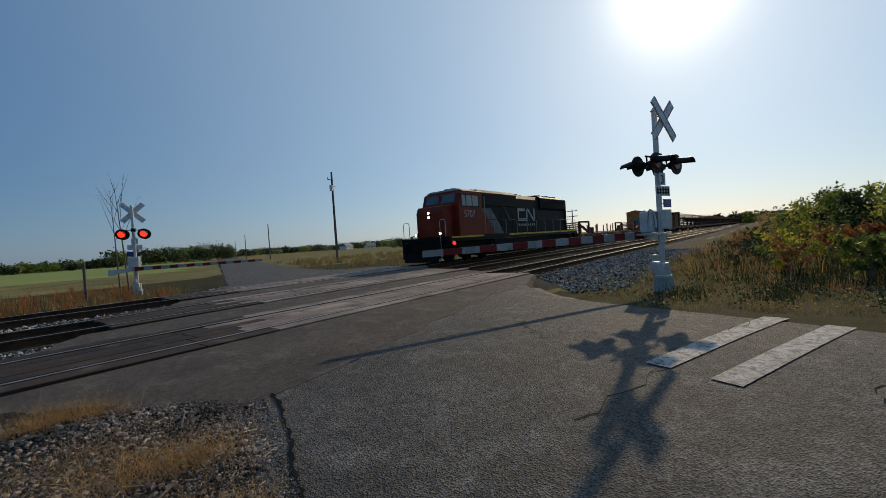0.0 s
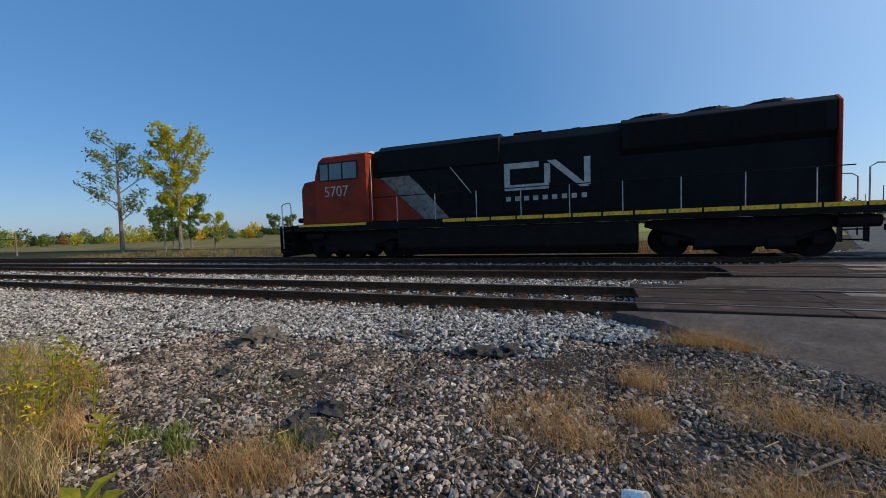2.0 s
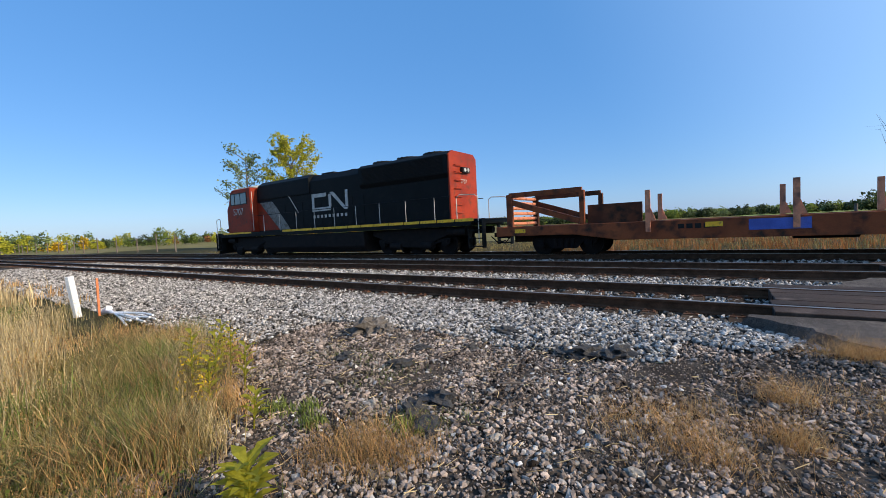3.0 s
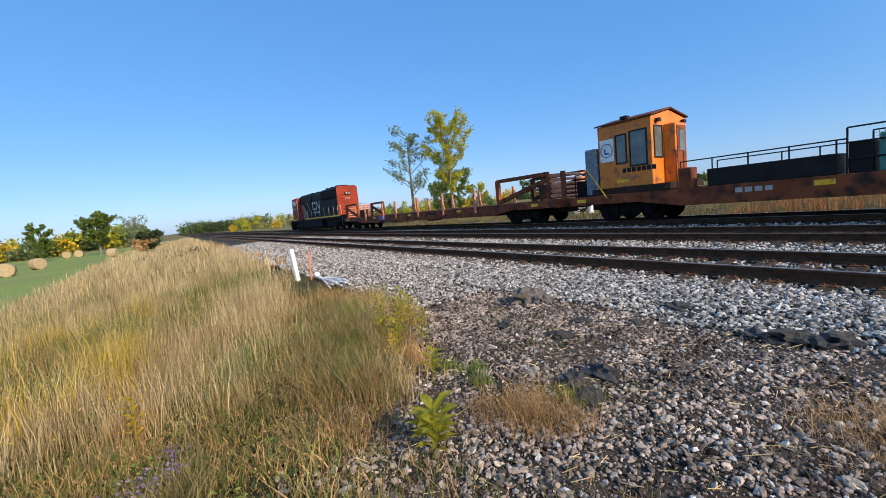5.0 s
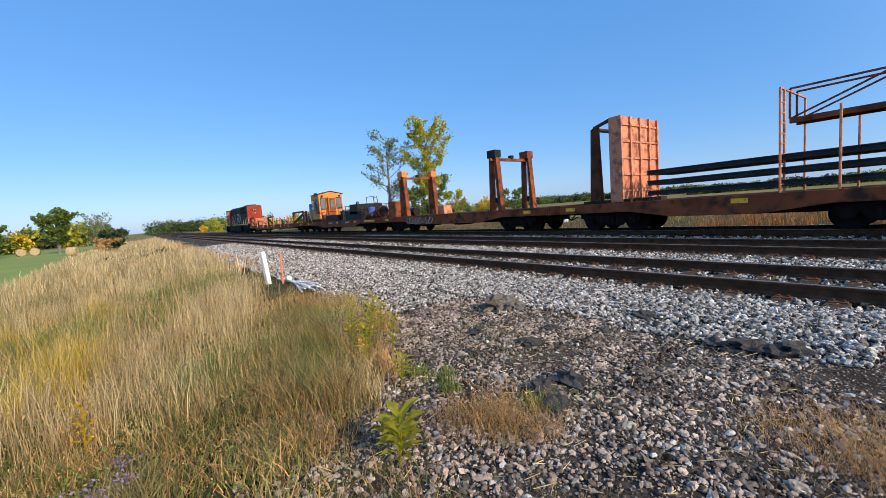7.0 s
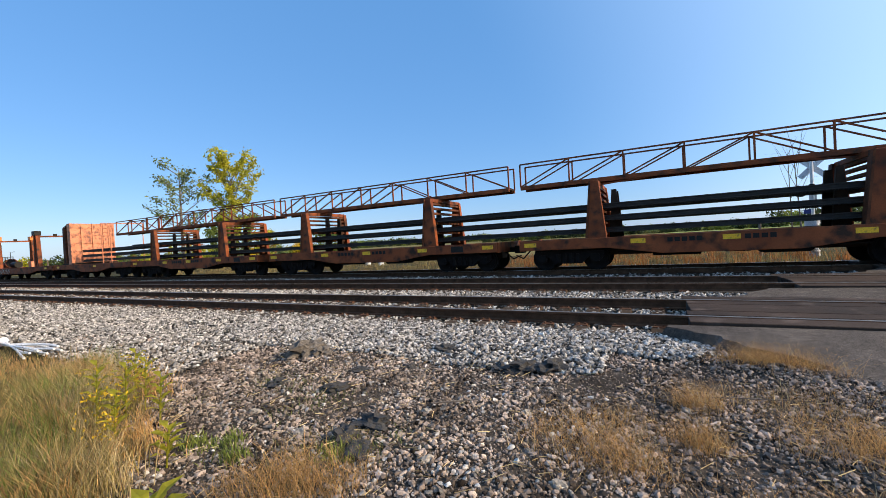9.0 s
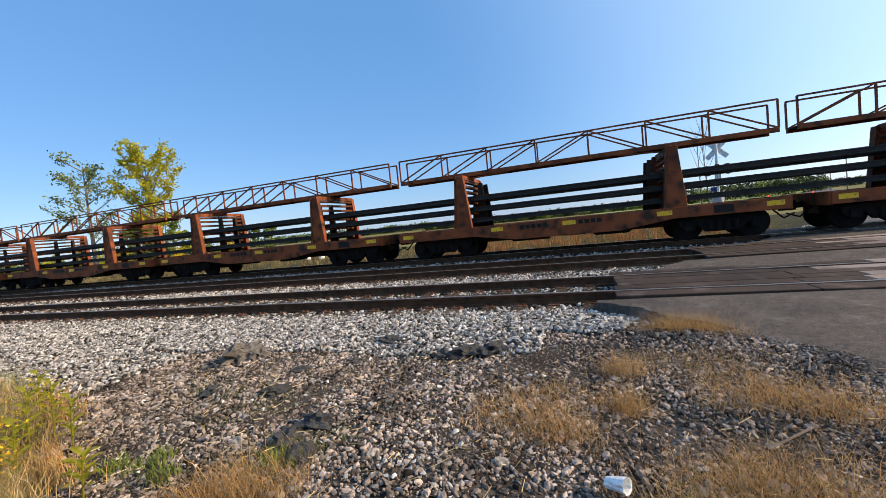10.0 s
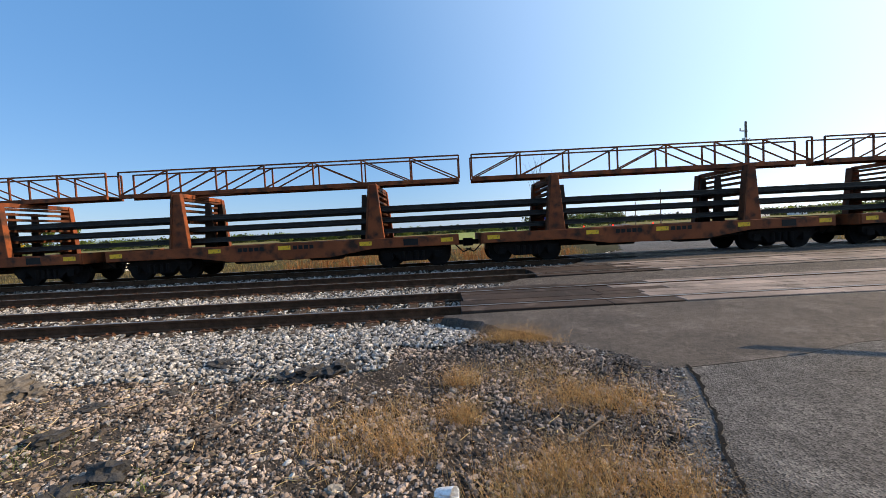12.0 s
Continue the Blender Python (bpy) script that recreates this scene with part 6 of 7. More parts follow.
def scatter_stones():
    # pale ballast beside and between the tracks
    def ballast(n, x0, x1, y0, y1, s, detail, name):
        x, y = rng.uniform(x0, x1, n), rng.uniform(y0, y1, n)
        keep = (off_road(x, y) | (y > 18)) & ~((x > -0.9) & (x < 6) & (y < 5.15 + 0.15 * np.sin(5 * x) + 0.1 * (x + 0.9)))
        x, y = x[keep], y[keep]
        size = rng.uniform(0.6, 1.25, len(x)) * s
        p = on_ground(x, y, 0.012)
        p[:, 2] += rng.uniform(0, 0.03, len(x))
        tagged(new(name, stone_mesh(name, p, size, STONE, detail)), "pale grey crushed stone ballast", "ballast", kind="stuff")
    ballast(18000, -7.5, 1.5, 4.5, 6.3, 0.0275, True, "ballast_stones")
    ballast(10000, -17, -7.5, 4.3, 6.3, 0.036, False, "ballast_stones")
    ballast(6000, -40, -17, 4.0, 6.3, 0.052, False, "ballast_stones")
    ballast(10000, -15, 1.5, 6.1, 9.6, 0.037, False, "ballast_stones")
    ballast(8000, -15, 4, 8.6, 10.4, 0.040, False, "ballast_stones")
    ballast(5000, -40, -15, 6.1, 10.4, 0.055, False, "ballast_stones")
    ballast(5000, -30, 5, 12.4, 14.6, 0.055, False, "ballast_stones")
    ballast(5500, 10, 30, 2.9, 6.5, 0.050, False, "ballast_stones")
    ballast(2500, -25, 8, 16.6, 19.5, 0.055, False, "ballast_stones")
    ballast(9000, -17, -6.0, 2.9, 4.7, 0.032, False, "ballast_stones")
    ballast(4500, -40, -17, 2.8, 4.2, 0.05, False, "ballast_stones")
    # mixed darker stones in the foreground
    def mixed(n, x0, x1, y0, y1, lo, hi, detail, m=STONE_WARM):
        x, y = rng.uniform(x0, x1, n), rng.uniform(y0, y1, n)
        bare = np.sin(1.9 * x + 0.5) * np.sin(2.3 * y + 0.9) + 0.5 * np.sin(4.3 * x - 3.1 * y) + rng.normal(0, 0.25, n)
        keep = (bare < 0.95) & off_road(x, y) & (y < 5.35) & (y > 1.2 + (-4.5 - x) * 0.48 - 0.5)
        x, y = x[keep], y[keep]
        size = lo + (hi - lo) * rng.uniform(0, 1, len(x)) ** 2.5
        p = on_ground(x, y, 0.008)
        tagged(new("mixed_stones", stone_mesh("mixed_stones", p, size, m, detail)), "mixed brown and grey stones on bare earth", "gravel", kind="stuff")
    mixed(44000, -6.0, 2.6, 0.2, 5.35, 0.008, 0.029, True)
    mixed(3300, -5.5, -0.8, 1.2, 4.75, 0.008, 0.028, True, STONE)
    mixed(5000, -11.0, -4.5, 1.0, 4.75, 0.018, 0.055, False)
    mixed(9000, 0.6, 3.2, 1.0, 4.7, 0.006, 0.020, False, STONE_WARM)
    n = 48000
    x, y = rng.uniform(-6, 2.6, n), rng.uniform(0.4, 4.9, n)
    keep = off_road(x, y)
    x, y = x[keep], y[keep]
    tagged(new("fine_gravel", stone_mesh("fine_gravel", on_ground(x, y, 0.003), rng.uniform(0.005, 0.013, len(x)), STONE_WARM, False)), "fine brown and grey grit between stones", "gravel", kind="stuff")


scatter_stones()


def shoulder_grit():
    """Fine grey grit spilled over the broken edge of the asphalt."""
    n = 16000
    y = rng.uniform(-1.5, 4.9, n)
    out = rng.uniform(-0.05, 0.62, n)
    edge = np.array([road_left(v) for v in y])
    top = np.array([road_z(v) for v in y]) - 0.03
    z = np.maximum(top - 0.155 * np.clip(out, 0, 0.45), ground_z(edge - out, y)) + 0.004
    p = np.stack([edge - out, y, z], 1)
    for k, m in ((0, STONE_WARM), (1, STONE)):
        q = p[k::3] if k else np.concatenate([p[0::3], p[2::3]])
        tagged(new("shoulder_grit", stone_mesh("shoulder_grit", q, rng.uniform(0.004, 0.012, len(q)), m, False)), "fine grey grit on the broken asphalt edge", "gravel", kind="stuff")


shoulder_grit()


# ---- grasses and weeds ----
def litter():
    """Bits of dry straw and stalk lying on the stones."""
    n = 1000
    x, y = rng.uniform(-5.5, 2.0, n), rng.uniform(0.3, 4.6, n)
    keep = off_road(x, y)
    x, y = x[keep], y[keep]
    n = len(x)
    a, length = rng.uniform(0, 2 * np.pi, n), rng.uniform(0.03, 0.13, n)
    p = np.stack([x, y, ground_z(x, y) + rng.uniform(0.02, 0.05, n)], 1)
    d = np.stack([np.cos(a), np.sin(a), rng.normal(0, 0.2, n)], 1) * length[:, None]
    s = np.stack([-np.sin(a), np.cos(a), 0 * a], 1) * 0.0025
    u = np.array([0, 0, 0.0035])
    v = np.stack([p - s, p + s, p + d + s, p + d - s, p + u, p + d + u], 1).reshape(-1, 3)
    i = np.arange(n)[:, None] * 6
    f = np.concatenate([i + [0, 4, 5, 3], i + [1, 2, 5, 4]], 0)
    tagged(new("straw_litter", raw_mesh("straw_litter", v, f, STRAW)), "broken dry straw lying on gravel", "litter", kind="stuff")


def blades(name, x, y, h, w, bend, material, label, z=None, category="grass"):
    """Tapered bent blades, three quads' worth each, joined into one object."""
    n = len(x)
    z = ground_z(x, y) - 0.02 if z is None else z
    a = rng.uniform(0, 2 * np.pi, n)
    side = np.stack([np.cos(a), np.sin(a), 0 * a], 1)
    b = rng.uniform(0, 2 * np.pi, n)
    lean = np.stack([np.cos(b), np.sin(b), 0 * b], 1) * (bend * rng.uniform(0.2, 1.0, n))[:, None] + np.array([-0.10, 0.02, 0])
    root = np.stack([x, y, z], 1)
    up = np.array([0, 0, 1.0])
    hh = np.asarray(h)[:, None]
    mid = root + up * hh * 0.55 + lean * hh * 0.30
    tip = root + up * hh * 0.97 + lean * hh
    ww = np.asarray(w)[:, None]
    v = np.stack([root - side * ww, root + side * ww, mid - side * ww * 0.8, mid + side * ww * 0.8, tip], 1).reshape(-1, 3)
    i = np.arange(n)[:, None] * 5
    tris = np.concatenate([i + [0, 1, 3], i + [0, 3, 2], i + [2, 3, 4]], 0)
    return tagged(new(name, raw_mesh(name, v, tris, material)), label, category, kind="stuff")


litter()


def clumped(n, x0, x1, y0, y1, inside, spread=0.18, per=22):
    c = max(1, n // per)
    cx, cy = rng.uniform(x0, x1, c * 3), rng.uniform(y0, y1, c * 3)
    keep = inside(cx, cy)
    cx, cy = cx[keep][:c], cy[keep][:c]
    k = rng.integers(0, len(cx), n)
    return cx[k] + rng.normal(0, spread, n), cy[k] + rng.normal(0, spread, n)


def left_grass(x, y):
    return (y < 0.75 + (-4.5 - x) * 0.17 + 0.2 * np.sin(3 * x)) & (y < 2.6 + 0.3 * np.sin(x)) & (x < -4.4 - 0.3 * np.maximum(y, 0) + 0.25 * np.sin(2.7 * y))


def low_grass(x, y):
    return (y < 1.2 + (-4.5 - x) * 0.42 + 0.3 * np.sin(3 * x)) & (y < 3.0) & (x < -2.0)


def tall(n, x0, x1, y0, y1, lo, hi, w, m, label, inside=left_grass, bend=0.35, spread=0.2, per=26, name="dry_grass"):
    x, y = clumped(n, x0, x1, y0, y1, inside, spread, per)
    tussock = 0.72 + 0.38 * np.sin(5.1 * x + 3.3 * y + 0.7) * np.sin(4.3 * y - 2.7 * x) + 0.18 * np.sin(11.0 * x - 7.0 * y)
    h = rng.uniform(lo, hi, n) * tussock
    return blades(name, x, y, h, rng.uniform(0.6, 1.3, n) * w, bend, m, label)


def zone(x, y):
    """Slow patchwork of straw, green and golden stands, -1 to 1."""
    return 0.55 * np.sin(0.75 * x + 1.1 * y + 0.4) + 0.45 * np.sin(1.7 * x - 0.9 * y + 1.9) * np.cos(0.8 * y + 0.3)


def within(lo, hi, base=left_grass):
    return lambda x, y: base(x, y) & (zone(x, y) > lo) & (zone(x, y) < hi)


def near_edge(x, y):
    return low_grass(x, y) & ~left_grass(x, y + 0.25)


tall(8000, -8.5, -4.2, -3.5, 1.2, 0.12, 0.48, 0.0026, STRAW, "straw-coloured dry grass", within(-0.25, 2), spread=0.13, per=40)
tall(18000, -16, -5.0, -4.5, 2.0, 0.30, 0.78, 0.0030, STRAW, "tall straw-coloured dry grass", within(-0.1, 2), spread=0.2, per=45)
tall(10000, -16, -3.6, -4.5, 2.0, 0.20, 0.62, 0.0034, STRAW, "thin straw-coloured dry grass", spread=0.25, per=20)
tall(5000, -10, -3.5, -3.5, 2.0, 0.25, 0.60, 0.0024, STRAW_BROWN, "brown dry grass and weeds", spread=0.14, per=60)
tall(4500, -12, -5.0, -4.0, -0.6, 0.35, 0.85, 0.0034, GRASS_GOLD, "golden upright grass among straw", within(-0.1, 0.35), spread=0.16, per=50, name="golden_grass")
tall(5000, -9, -2.4, -1.5, 3.2, 0.10, 0.34, 0.003, STRAW_BROWN, "low rusty brown weeds beside gravel", near_edge, 0.7, 0.14, 40)
tall(15000, -7.0, -2.0, -3.4, 2.0, 0.06, 0.24, 0.0034, GRASS, "low green grass among dry stems", low_grass, 0.9, 0.16, 60, name="green_grass")
tall(12000, -15, -3.0, -3.8, 1.8, 0.22, 0.60, 0.0036, GRASS, "green grass stand among dry stems", within(-2, -0.12), spread=0.18, per=90, name="green_grass")
tall(9000, -7.5, -3.6, 0.2, 2.8, 0.12, 0.36, 0.0036, GRASS_OLIVE, "matted olive grass beside the gravel", near_edge, 1.0, 0.2, 70, name="olive_grass")
tall(9000, -14, -2.2, -3.8, 2.6, 0.15, 0.50, 0.003, GRASS_OLIVE, "olive grass among dry stems", low_grass, 0.6, 0.18, 50, name="olive_grass")
tall(9000, -4.8, -1.4, -3.0, 0.8, 0.06, 0.24, 0.004, GRASS_OLIVE, "short trodden grass", lambda x, y: x < 0, 1.0, 0.2, 40, name="olive_grass")
tall(6000, -4.8, -1.4, -3.0, 1.0, 0.06, 0.28, 0.0035, STRAW_BROWN, "short brown trodden grass", lambda x, y: x < 0, 1.2, 0.2, 30)
tall(14000, -32, -15, -5.5, 2.6, 0.40, 0.85, 0.009, STRAW, "tall straw-coloured dry grass along the ditch")
tall(6000, -30, -11, -5.5, 1.6, 0.30, 0.7, 0.010, GRASS_OLIVE, "olive grass along the ditch", name="olive_grass")
tall(500, -26, -8, -4.5, 0.5, 0.75, 1.05, 0.005, STRAW_BROWN, "brown cattail stalks along the ditch", spread=0.5, per=10, bend=0.12, name="cattails")
tall(12000, -110, -32, -7.0, 3.0, 0.4, 0.8, 0.022, STRAW, "distant straw-coloured grass strip", lambda x, y: y < 3.0)
tall(4000, -90, -14, 1.5, 3.5, 0.15, 0.4, 0.012, STRAW_BROWN, "brown weeds beside the ballast", lambda x, y: y > 2.2)


def patches(x, y):
    q = np.sin(2.3 * x + 0.8) * np.sin(2.9 * y + 1.7) + 0.5 * np.sin(5.1 * x - 2.2 * y)
    return off_road(x + 0.12, y) & (y < 4.6) & (q > 0.45)


for n, box, m, lo, hi in ((2600, (-1.4, 2.0, 1.0, 4.4), STRAW_BROWN, 0.03, 0.17), (1100, (-1.2, 2.0, 1.0, 4.4), STRAW, 0.03, 0.15), (1500, (-3.2, 0.5, 0.2, 2.4), GRASS_OLIVE, 0.04, 0.18), (1300, (-3.6, -1.8, 0.2, 2.0), STRAW_BROWN, 0.06, 0.28), (700, (-4.8, -2.0, 1.2, 3.4), GRASS, 0.03, 0.12)):
    x, y = clumped(n * 2, *box, patches, 0.13, 22)
    ok = off_road(x + 0.05, y)
    x, y = x[ok], y[ok]
    blades("weed_tufts", x, y, rng.uniform(lo, hi, len(x)), rng.uniform(0.0008, 0.0018, len(x)), 1.1, m, "short dry weeds growing through gravel")


def tuft(cx, cy, n, r, lo, hi, m, label="dry grass tuft on gravel", w=0.003, name="grass_tuft", bend=0.7):
    x, y = cx + rng.normal(0, r, n), cy + rng.normal(0, r * 0.7, n)
    keep = off_road(x + 0.02, y)
    x, y = x[keep], y[keep]
    return blades(name, x, y, rng.uniform(lo, hi, len(x)), np.full(len(x), w), bend, m, label)


def flecks(name, x, y, lo, hi, size, m, label):
    """Small dry or green leaves close over the ground, turned at random."""
    n = len(x)
    p = np.stack([x, y, ground_z(x, y) + rng.uniform(lo, hi, n)], 1)
    v, f = leaf_cards(p, np.full(n, size))
    return tagged(new(name, raw_mesh(name, v, f, m)), label, "weeds", kind="stuff")


def seed_heads(cx, cy, n, r, h):
    x, y = cx + rng.normal(0, r * 1.1, n), cy + rng.normal(0, r * 0.8, n)
    keep = off_road(x + 0.02, y)
    return flecks("seed_heads", x[keep], y[keep], 0.02, h, 0.007, STRAW_BROWN, "tiny brown seed heads of dry weeds")


def leaf_cards(pos, size):
    """Small leaf-shaped quads turned at random; returns vertices and faces."""
    n = len(pos)
    d = rng.normal(0, 1, (n, 3))
    d /= np.linalg.norm(d, axis=1)[:, None]
    e = np.cross(d, rng.normal(0, 1, (n, 3)))
    e /= np.linalg.norm(e, axis=1)[:, None] + 1e-9
    s = np.asarray(size).reshape(-1, 1) * rng.uniform(0.6, 1.3, (n, 1))
    v = np.stack([pos - d * s, pos + e * s * 0.5, pos + d * s, pos - e * s * 0.5], 1).reshape(-1, 3)
    return v, np.arange(n * 4).reshape(n, 4)


for cx, cy, n, r in ((0.45, 5.15, 700, 0.16), (0.85, 5.0, 900, 0.18), (1.2, 4.85, 500, 0.13), (-0.15, 3.35, 450, 0.10), (-0.1, 4.0, 350, 0.1), (0.75, 3.5, 600, 0.2), (1.1, 3.3, 500, 0.16), (0.5, 2.5, 800, 0.25), (-0.6, 2.9, 450, 0.16), (0.9, 2.2, 700, 0.2)):
    tuft(cx, cy, n, r, 0.05, 0.28, STRAW_BROWN, w=0.0012, bend=1.5)
    tuft(cx + 0.05, cy, n // 4, r, 0.06, 0.26, STRAW, w=0.0012, bend=1.5)
    seed_heads(cx, cy, n // 2, r, 0.22)


def leafy_weed(cx, cy, h, n_leaf, leaf, m, label, name="weed", category="plant"):
    """An upright stem with lance-shaped leaves in a spiral."""
    z = float(ground_z(cx, cy))
    p = thing(name, pose(cx, cy, z), label, category)
    part("stem", rod(B(), (0, 0, -0.03), (0.03, 0.02, h), 0.008, 6, 0.004), m, p)
    for k in range(n_leaf):
        a, u = k * 2.4, 0.25 + 0.75 * k / n_leaf
        bm = B()
        d = Vector((math.cos(a), math.sin(a), 0))
        s = Vector((-d.y, d.x, 0))
        base = Vector((0.03 * u, 0.02 * u, h * u))
        pts = [base, base + d * leaf * 0.45 + Vector((0, 0, leaf * 0.35)), base + d * leaf * 0.95 + Vector((0, 0, leaf * 0.38))]
        w = leaf * 0.21
        v = [bm.verts.new(pts[0]), bm.verts.new(pts[1] - s * w), bm.verts.new(pts[1] + s * w), bm.verts.new(pts[2]), bm.verts.new(pts[1] - Vector((0, 0, w * 0.3)))]
        bm.faces.new((v[0], v[1], v[4]))
        bm.faces.new((v[0], v[4], v[2]))
        bm.faces.new((v[1], v[3], v[4]))
        bm.faces.new((v[4], v[3], v[2]))
        part("leaf", bm, m, p)
    return p


leafy_weed(-2.68, 1.12, 0.30, 20, 0.19, LEAF_YELLOW, "bright yellow-green broad-leaved weed on gravel", "milkweed")
leafy_weed(-2.58, 1.07, 0.25, 14, 0.16, LEAF_YELLOW, "bright yellow-green broad-leaved weed on gravel", "milkweed")
for x, y, h in ((-4.6, 1.9, 0.55), (-4.35, 2.05, 0.45), (-4.9, 2.2, 0.5), (-3.6, 1.7, 0.3), (-4.1, 1.6, 0.5), (-4.75, 1.75, 0.6), (-5.3, 2.3, 0.55)):
    leafy_weed(x, y, h, 18, 0.13, LEAF_YELLOW, "yellowing goldenrod stem among dry grass", "goldenrod")
for x, y in ((-4.6, 1.9), (-4.9, 2.2), (-4.1, 1.6), (-4.75, 1.75), (-5.3, 2.3), (-3.95, 1.45), (-4.6, -0.6)):
    flecks("goldenrod_flowers", x + rng.normal(0, 0.07, 90), y + rng.normal(0, 0.06, 90), 0.22, 0.56, 0.012, LEAF_GOLD, "yellow goldenrod flowers among dry grass")
leafy_weed(-4.6, -0.6, 0.5, 14, 0.10, LEAF_GOLD, "yellow flowering weed among dry grass", "goldenrod")
for cx, cy in ((-3.75, 2.0), (-3.2, 1.95), (-2.45, 2.25), (-3.5, 2.15)):
    tuft(cx, cy, 120, 0.08, 0.05, 0.15, GRASS, "low green weed tuft on gravel", 0.006, "green_weed")
for cx, cy in ((-3.15, -0.45), (-3.32, -0.30), (-3.0, -0.62)):
    flecks("purple_asters", cx + rng.normal(0, 0.06, 130), cy + rng.normal(0, 0.05, 130), 0.16, 0.34, 0.011, PURPLE, "purple wildflower cluster in grass")
tuft(-3.0, -0.3, 260, 0.12, 0.2, 0.4, GRASS_OLIVE, "olive stems of a wildflower cluster", 0.004, "aster_stems")

for k in range(26):  # brown and olive hummocks at the edge of the gravel
    u = k / 25
    cx, cy = -3.4 - 3.6 * u + rng.normal(0, 0.18), 1.0 + 1.5 * u + rng.normal(0, 0.22)
    m = (STRAW_BROWN, GRASS_OLIVE, GRASS_OLIVE, STRAW, GRASS)[k % 5]
    tuft(cx, cy, 330, 0.17, 0.15, 0.46, m, "low brown and olive grass hummock beside gravel", 0.0026, "grass_hummock")

for n, lo, hi, size, m, label in ((9000, 0.0, 0.10, 0.020, GRASS, "low green leaves among trodden grass"), (7000, 0.0, 0.14, 0.011, STRAW_BROWN, "withered brown leaves among grass"), (6000, 0.0, 0.07, 0.022, LEAF_DARK, "dark low leaves among grass"), (2500, 0.02, 0.2, 0.006, STRAW, "pale chaff among grass stems")):
    x, y = clumped(n, -6.5, -1.8, -3.0, 1.6, low_grass, 0.22, 30)
    flecks("ground_weeds", x, y, lo, hi, size, m, label)
for n, lo, hi, size, m, label in ((12000, 0.1, 0.6, 0.009, STRAW, "pale seed heads over dry grass"), (6000, 0.1, 0.6, 0.014, STRAW_BROWN, "brown seed heads over dry grass"), (2500, 0.1, 0.5, 0.010, GRASS_GOLD, "golden leaves over dry grass")):
    x, y = clumped(n, -15, -4.5, -4.0, 1.6, left_grass, 0.25, 40)
    flecks("seed_heads", x, y, lo, hi, size, m, label)

# beyond the tracks and right of the road
tall(12000, -45, 8, 19.3, 30, 0.15, 0.5, 0.006, DRY_FIELD, "tall dry grass beyond the tracks", lambda x, y: x < 0.41 * (y - 2) - 0.3, 0.35)
tall(12000, -45, 7, 19.3, 30, 0.15, 0.45, 0.007, GRASS_OLIVE, "olive weeds beyond the tracks", lambda x, y: x < 0.41 * (y - 2) - 0.3, 0.35, name="olive_grass")
tall(3500, -8, 7, 19.6, 30, 0.3, 0.8, 0.010, LEAF_RUSSET, "russet weeds beyond the tracks", lambda x, y: x < 0.41 * (y - 2) - 0.6, 0.4, name="russet_weeds")
tall(9000, 15, 70, 20, 60, 0.3, 0.9, 0.016, DRY_FIELD, "dry reeds beside the far road", lambda x, y: x > road_right(30) + 0.43 * (y - 30) + 1.0, 0.35)
tall(5000, 15, 70, 20, 60, 0.4, 1.0, 0.022, GRASS_OLIVE, "olive weeds beside the far road", lambda x, y: x > road_right(30) + 0.43 * (y - 30) + 1.0, 0.35, name="olive_grass")
right_side = lambda x, y: (x > 8.5 + 0.43 * (y - 2.0) + 0.15 + 0.3 * np.sin(3 * y)) & (y < 3.2 + 0.02 * x)
tall(18000, 8.0, 22, -9, 3.2, 0.04, 0.20, 0.006, GRASS_OLIVE, "low olive weeds on the road verge", right_side, 0.6, name="olive_grass")
tall(2500, 9.0, 34, -10, 2.6, 0.10, 0.34, 0.004, DRY_FIELD, "brown dry weeds on the verge", lambda x, y: right_side(x - 1.3, y) & (y < 2.2), 0.4)
tall(12000, 9.5, 36, -10, 2.4, 0.15, 0.55, 0.008, LEAF_DARK, "green weeds on the verge", lambda x, y: right_side(x - 1.6, y) & (y < 1.8), 0.45, name="green_weeds")
tall(700, 10, 30, -8, 1.6, 0.2, 0.6, 0.006, LEAF_RUSSET, "russet weeds on the verge", lambda x, y: right_side(x - 1.6, y), 0.45, name="russet_weeds")


far_verge = lambda x, y: (y < 3.0 + 0.3 * np.sin(x)) & (x > 12.5)
tall(7000, 12.5, 90, -3, 3.3, 0.15, 0.6, 0.010, GRASS_OLIVE, "olive weeds beside the ballast", far_verge, 0.5, name="olive_grass")
tall(5000, 12.5, 90, -3, 3.0, 0.15, 0.7, 0.010, STRAW_BROWN, "brown weeds beside the ballast", far_verge, 0.5)
tall(4000, 12.5, 80, -3, 2.6, 0.2, 0.8, 0.012, LEAF_DARK, "dark weeds beside the ballast", far_verge, 0.5, name="green_weeds")
tall(6000, -5.5, -1.6, -1.5, 0.9, 0.06, 0.22, 0.0035, GRASS, "short green grass underfoot", lambda x, y: x < 0.3 - y, 0.9, 0.2, 50, name="green_grass")


for n, size, m, label in ((9000, 0.035, LEAF_DARK, "dark low leaves on the verge"), (8000, 0.028, GRASS_OLIVE, "olive low leaves on the verge"), (5000, 0.022, STRAW_BROWN, "withered brown leaves on the verge")):
    x, y = clumped(n, 8.6, 24, -7, 3.4, lambda x, y: right_side(x - 0.1, y), 0.25, 30)
    keep = x > 8.45 + 0.43 * (y - 2.0) + 0.1
    flecks("verge_weeds", x[keep], y[keep], 0.0, 0.16, size, m, label)


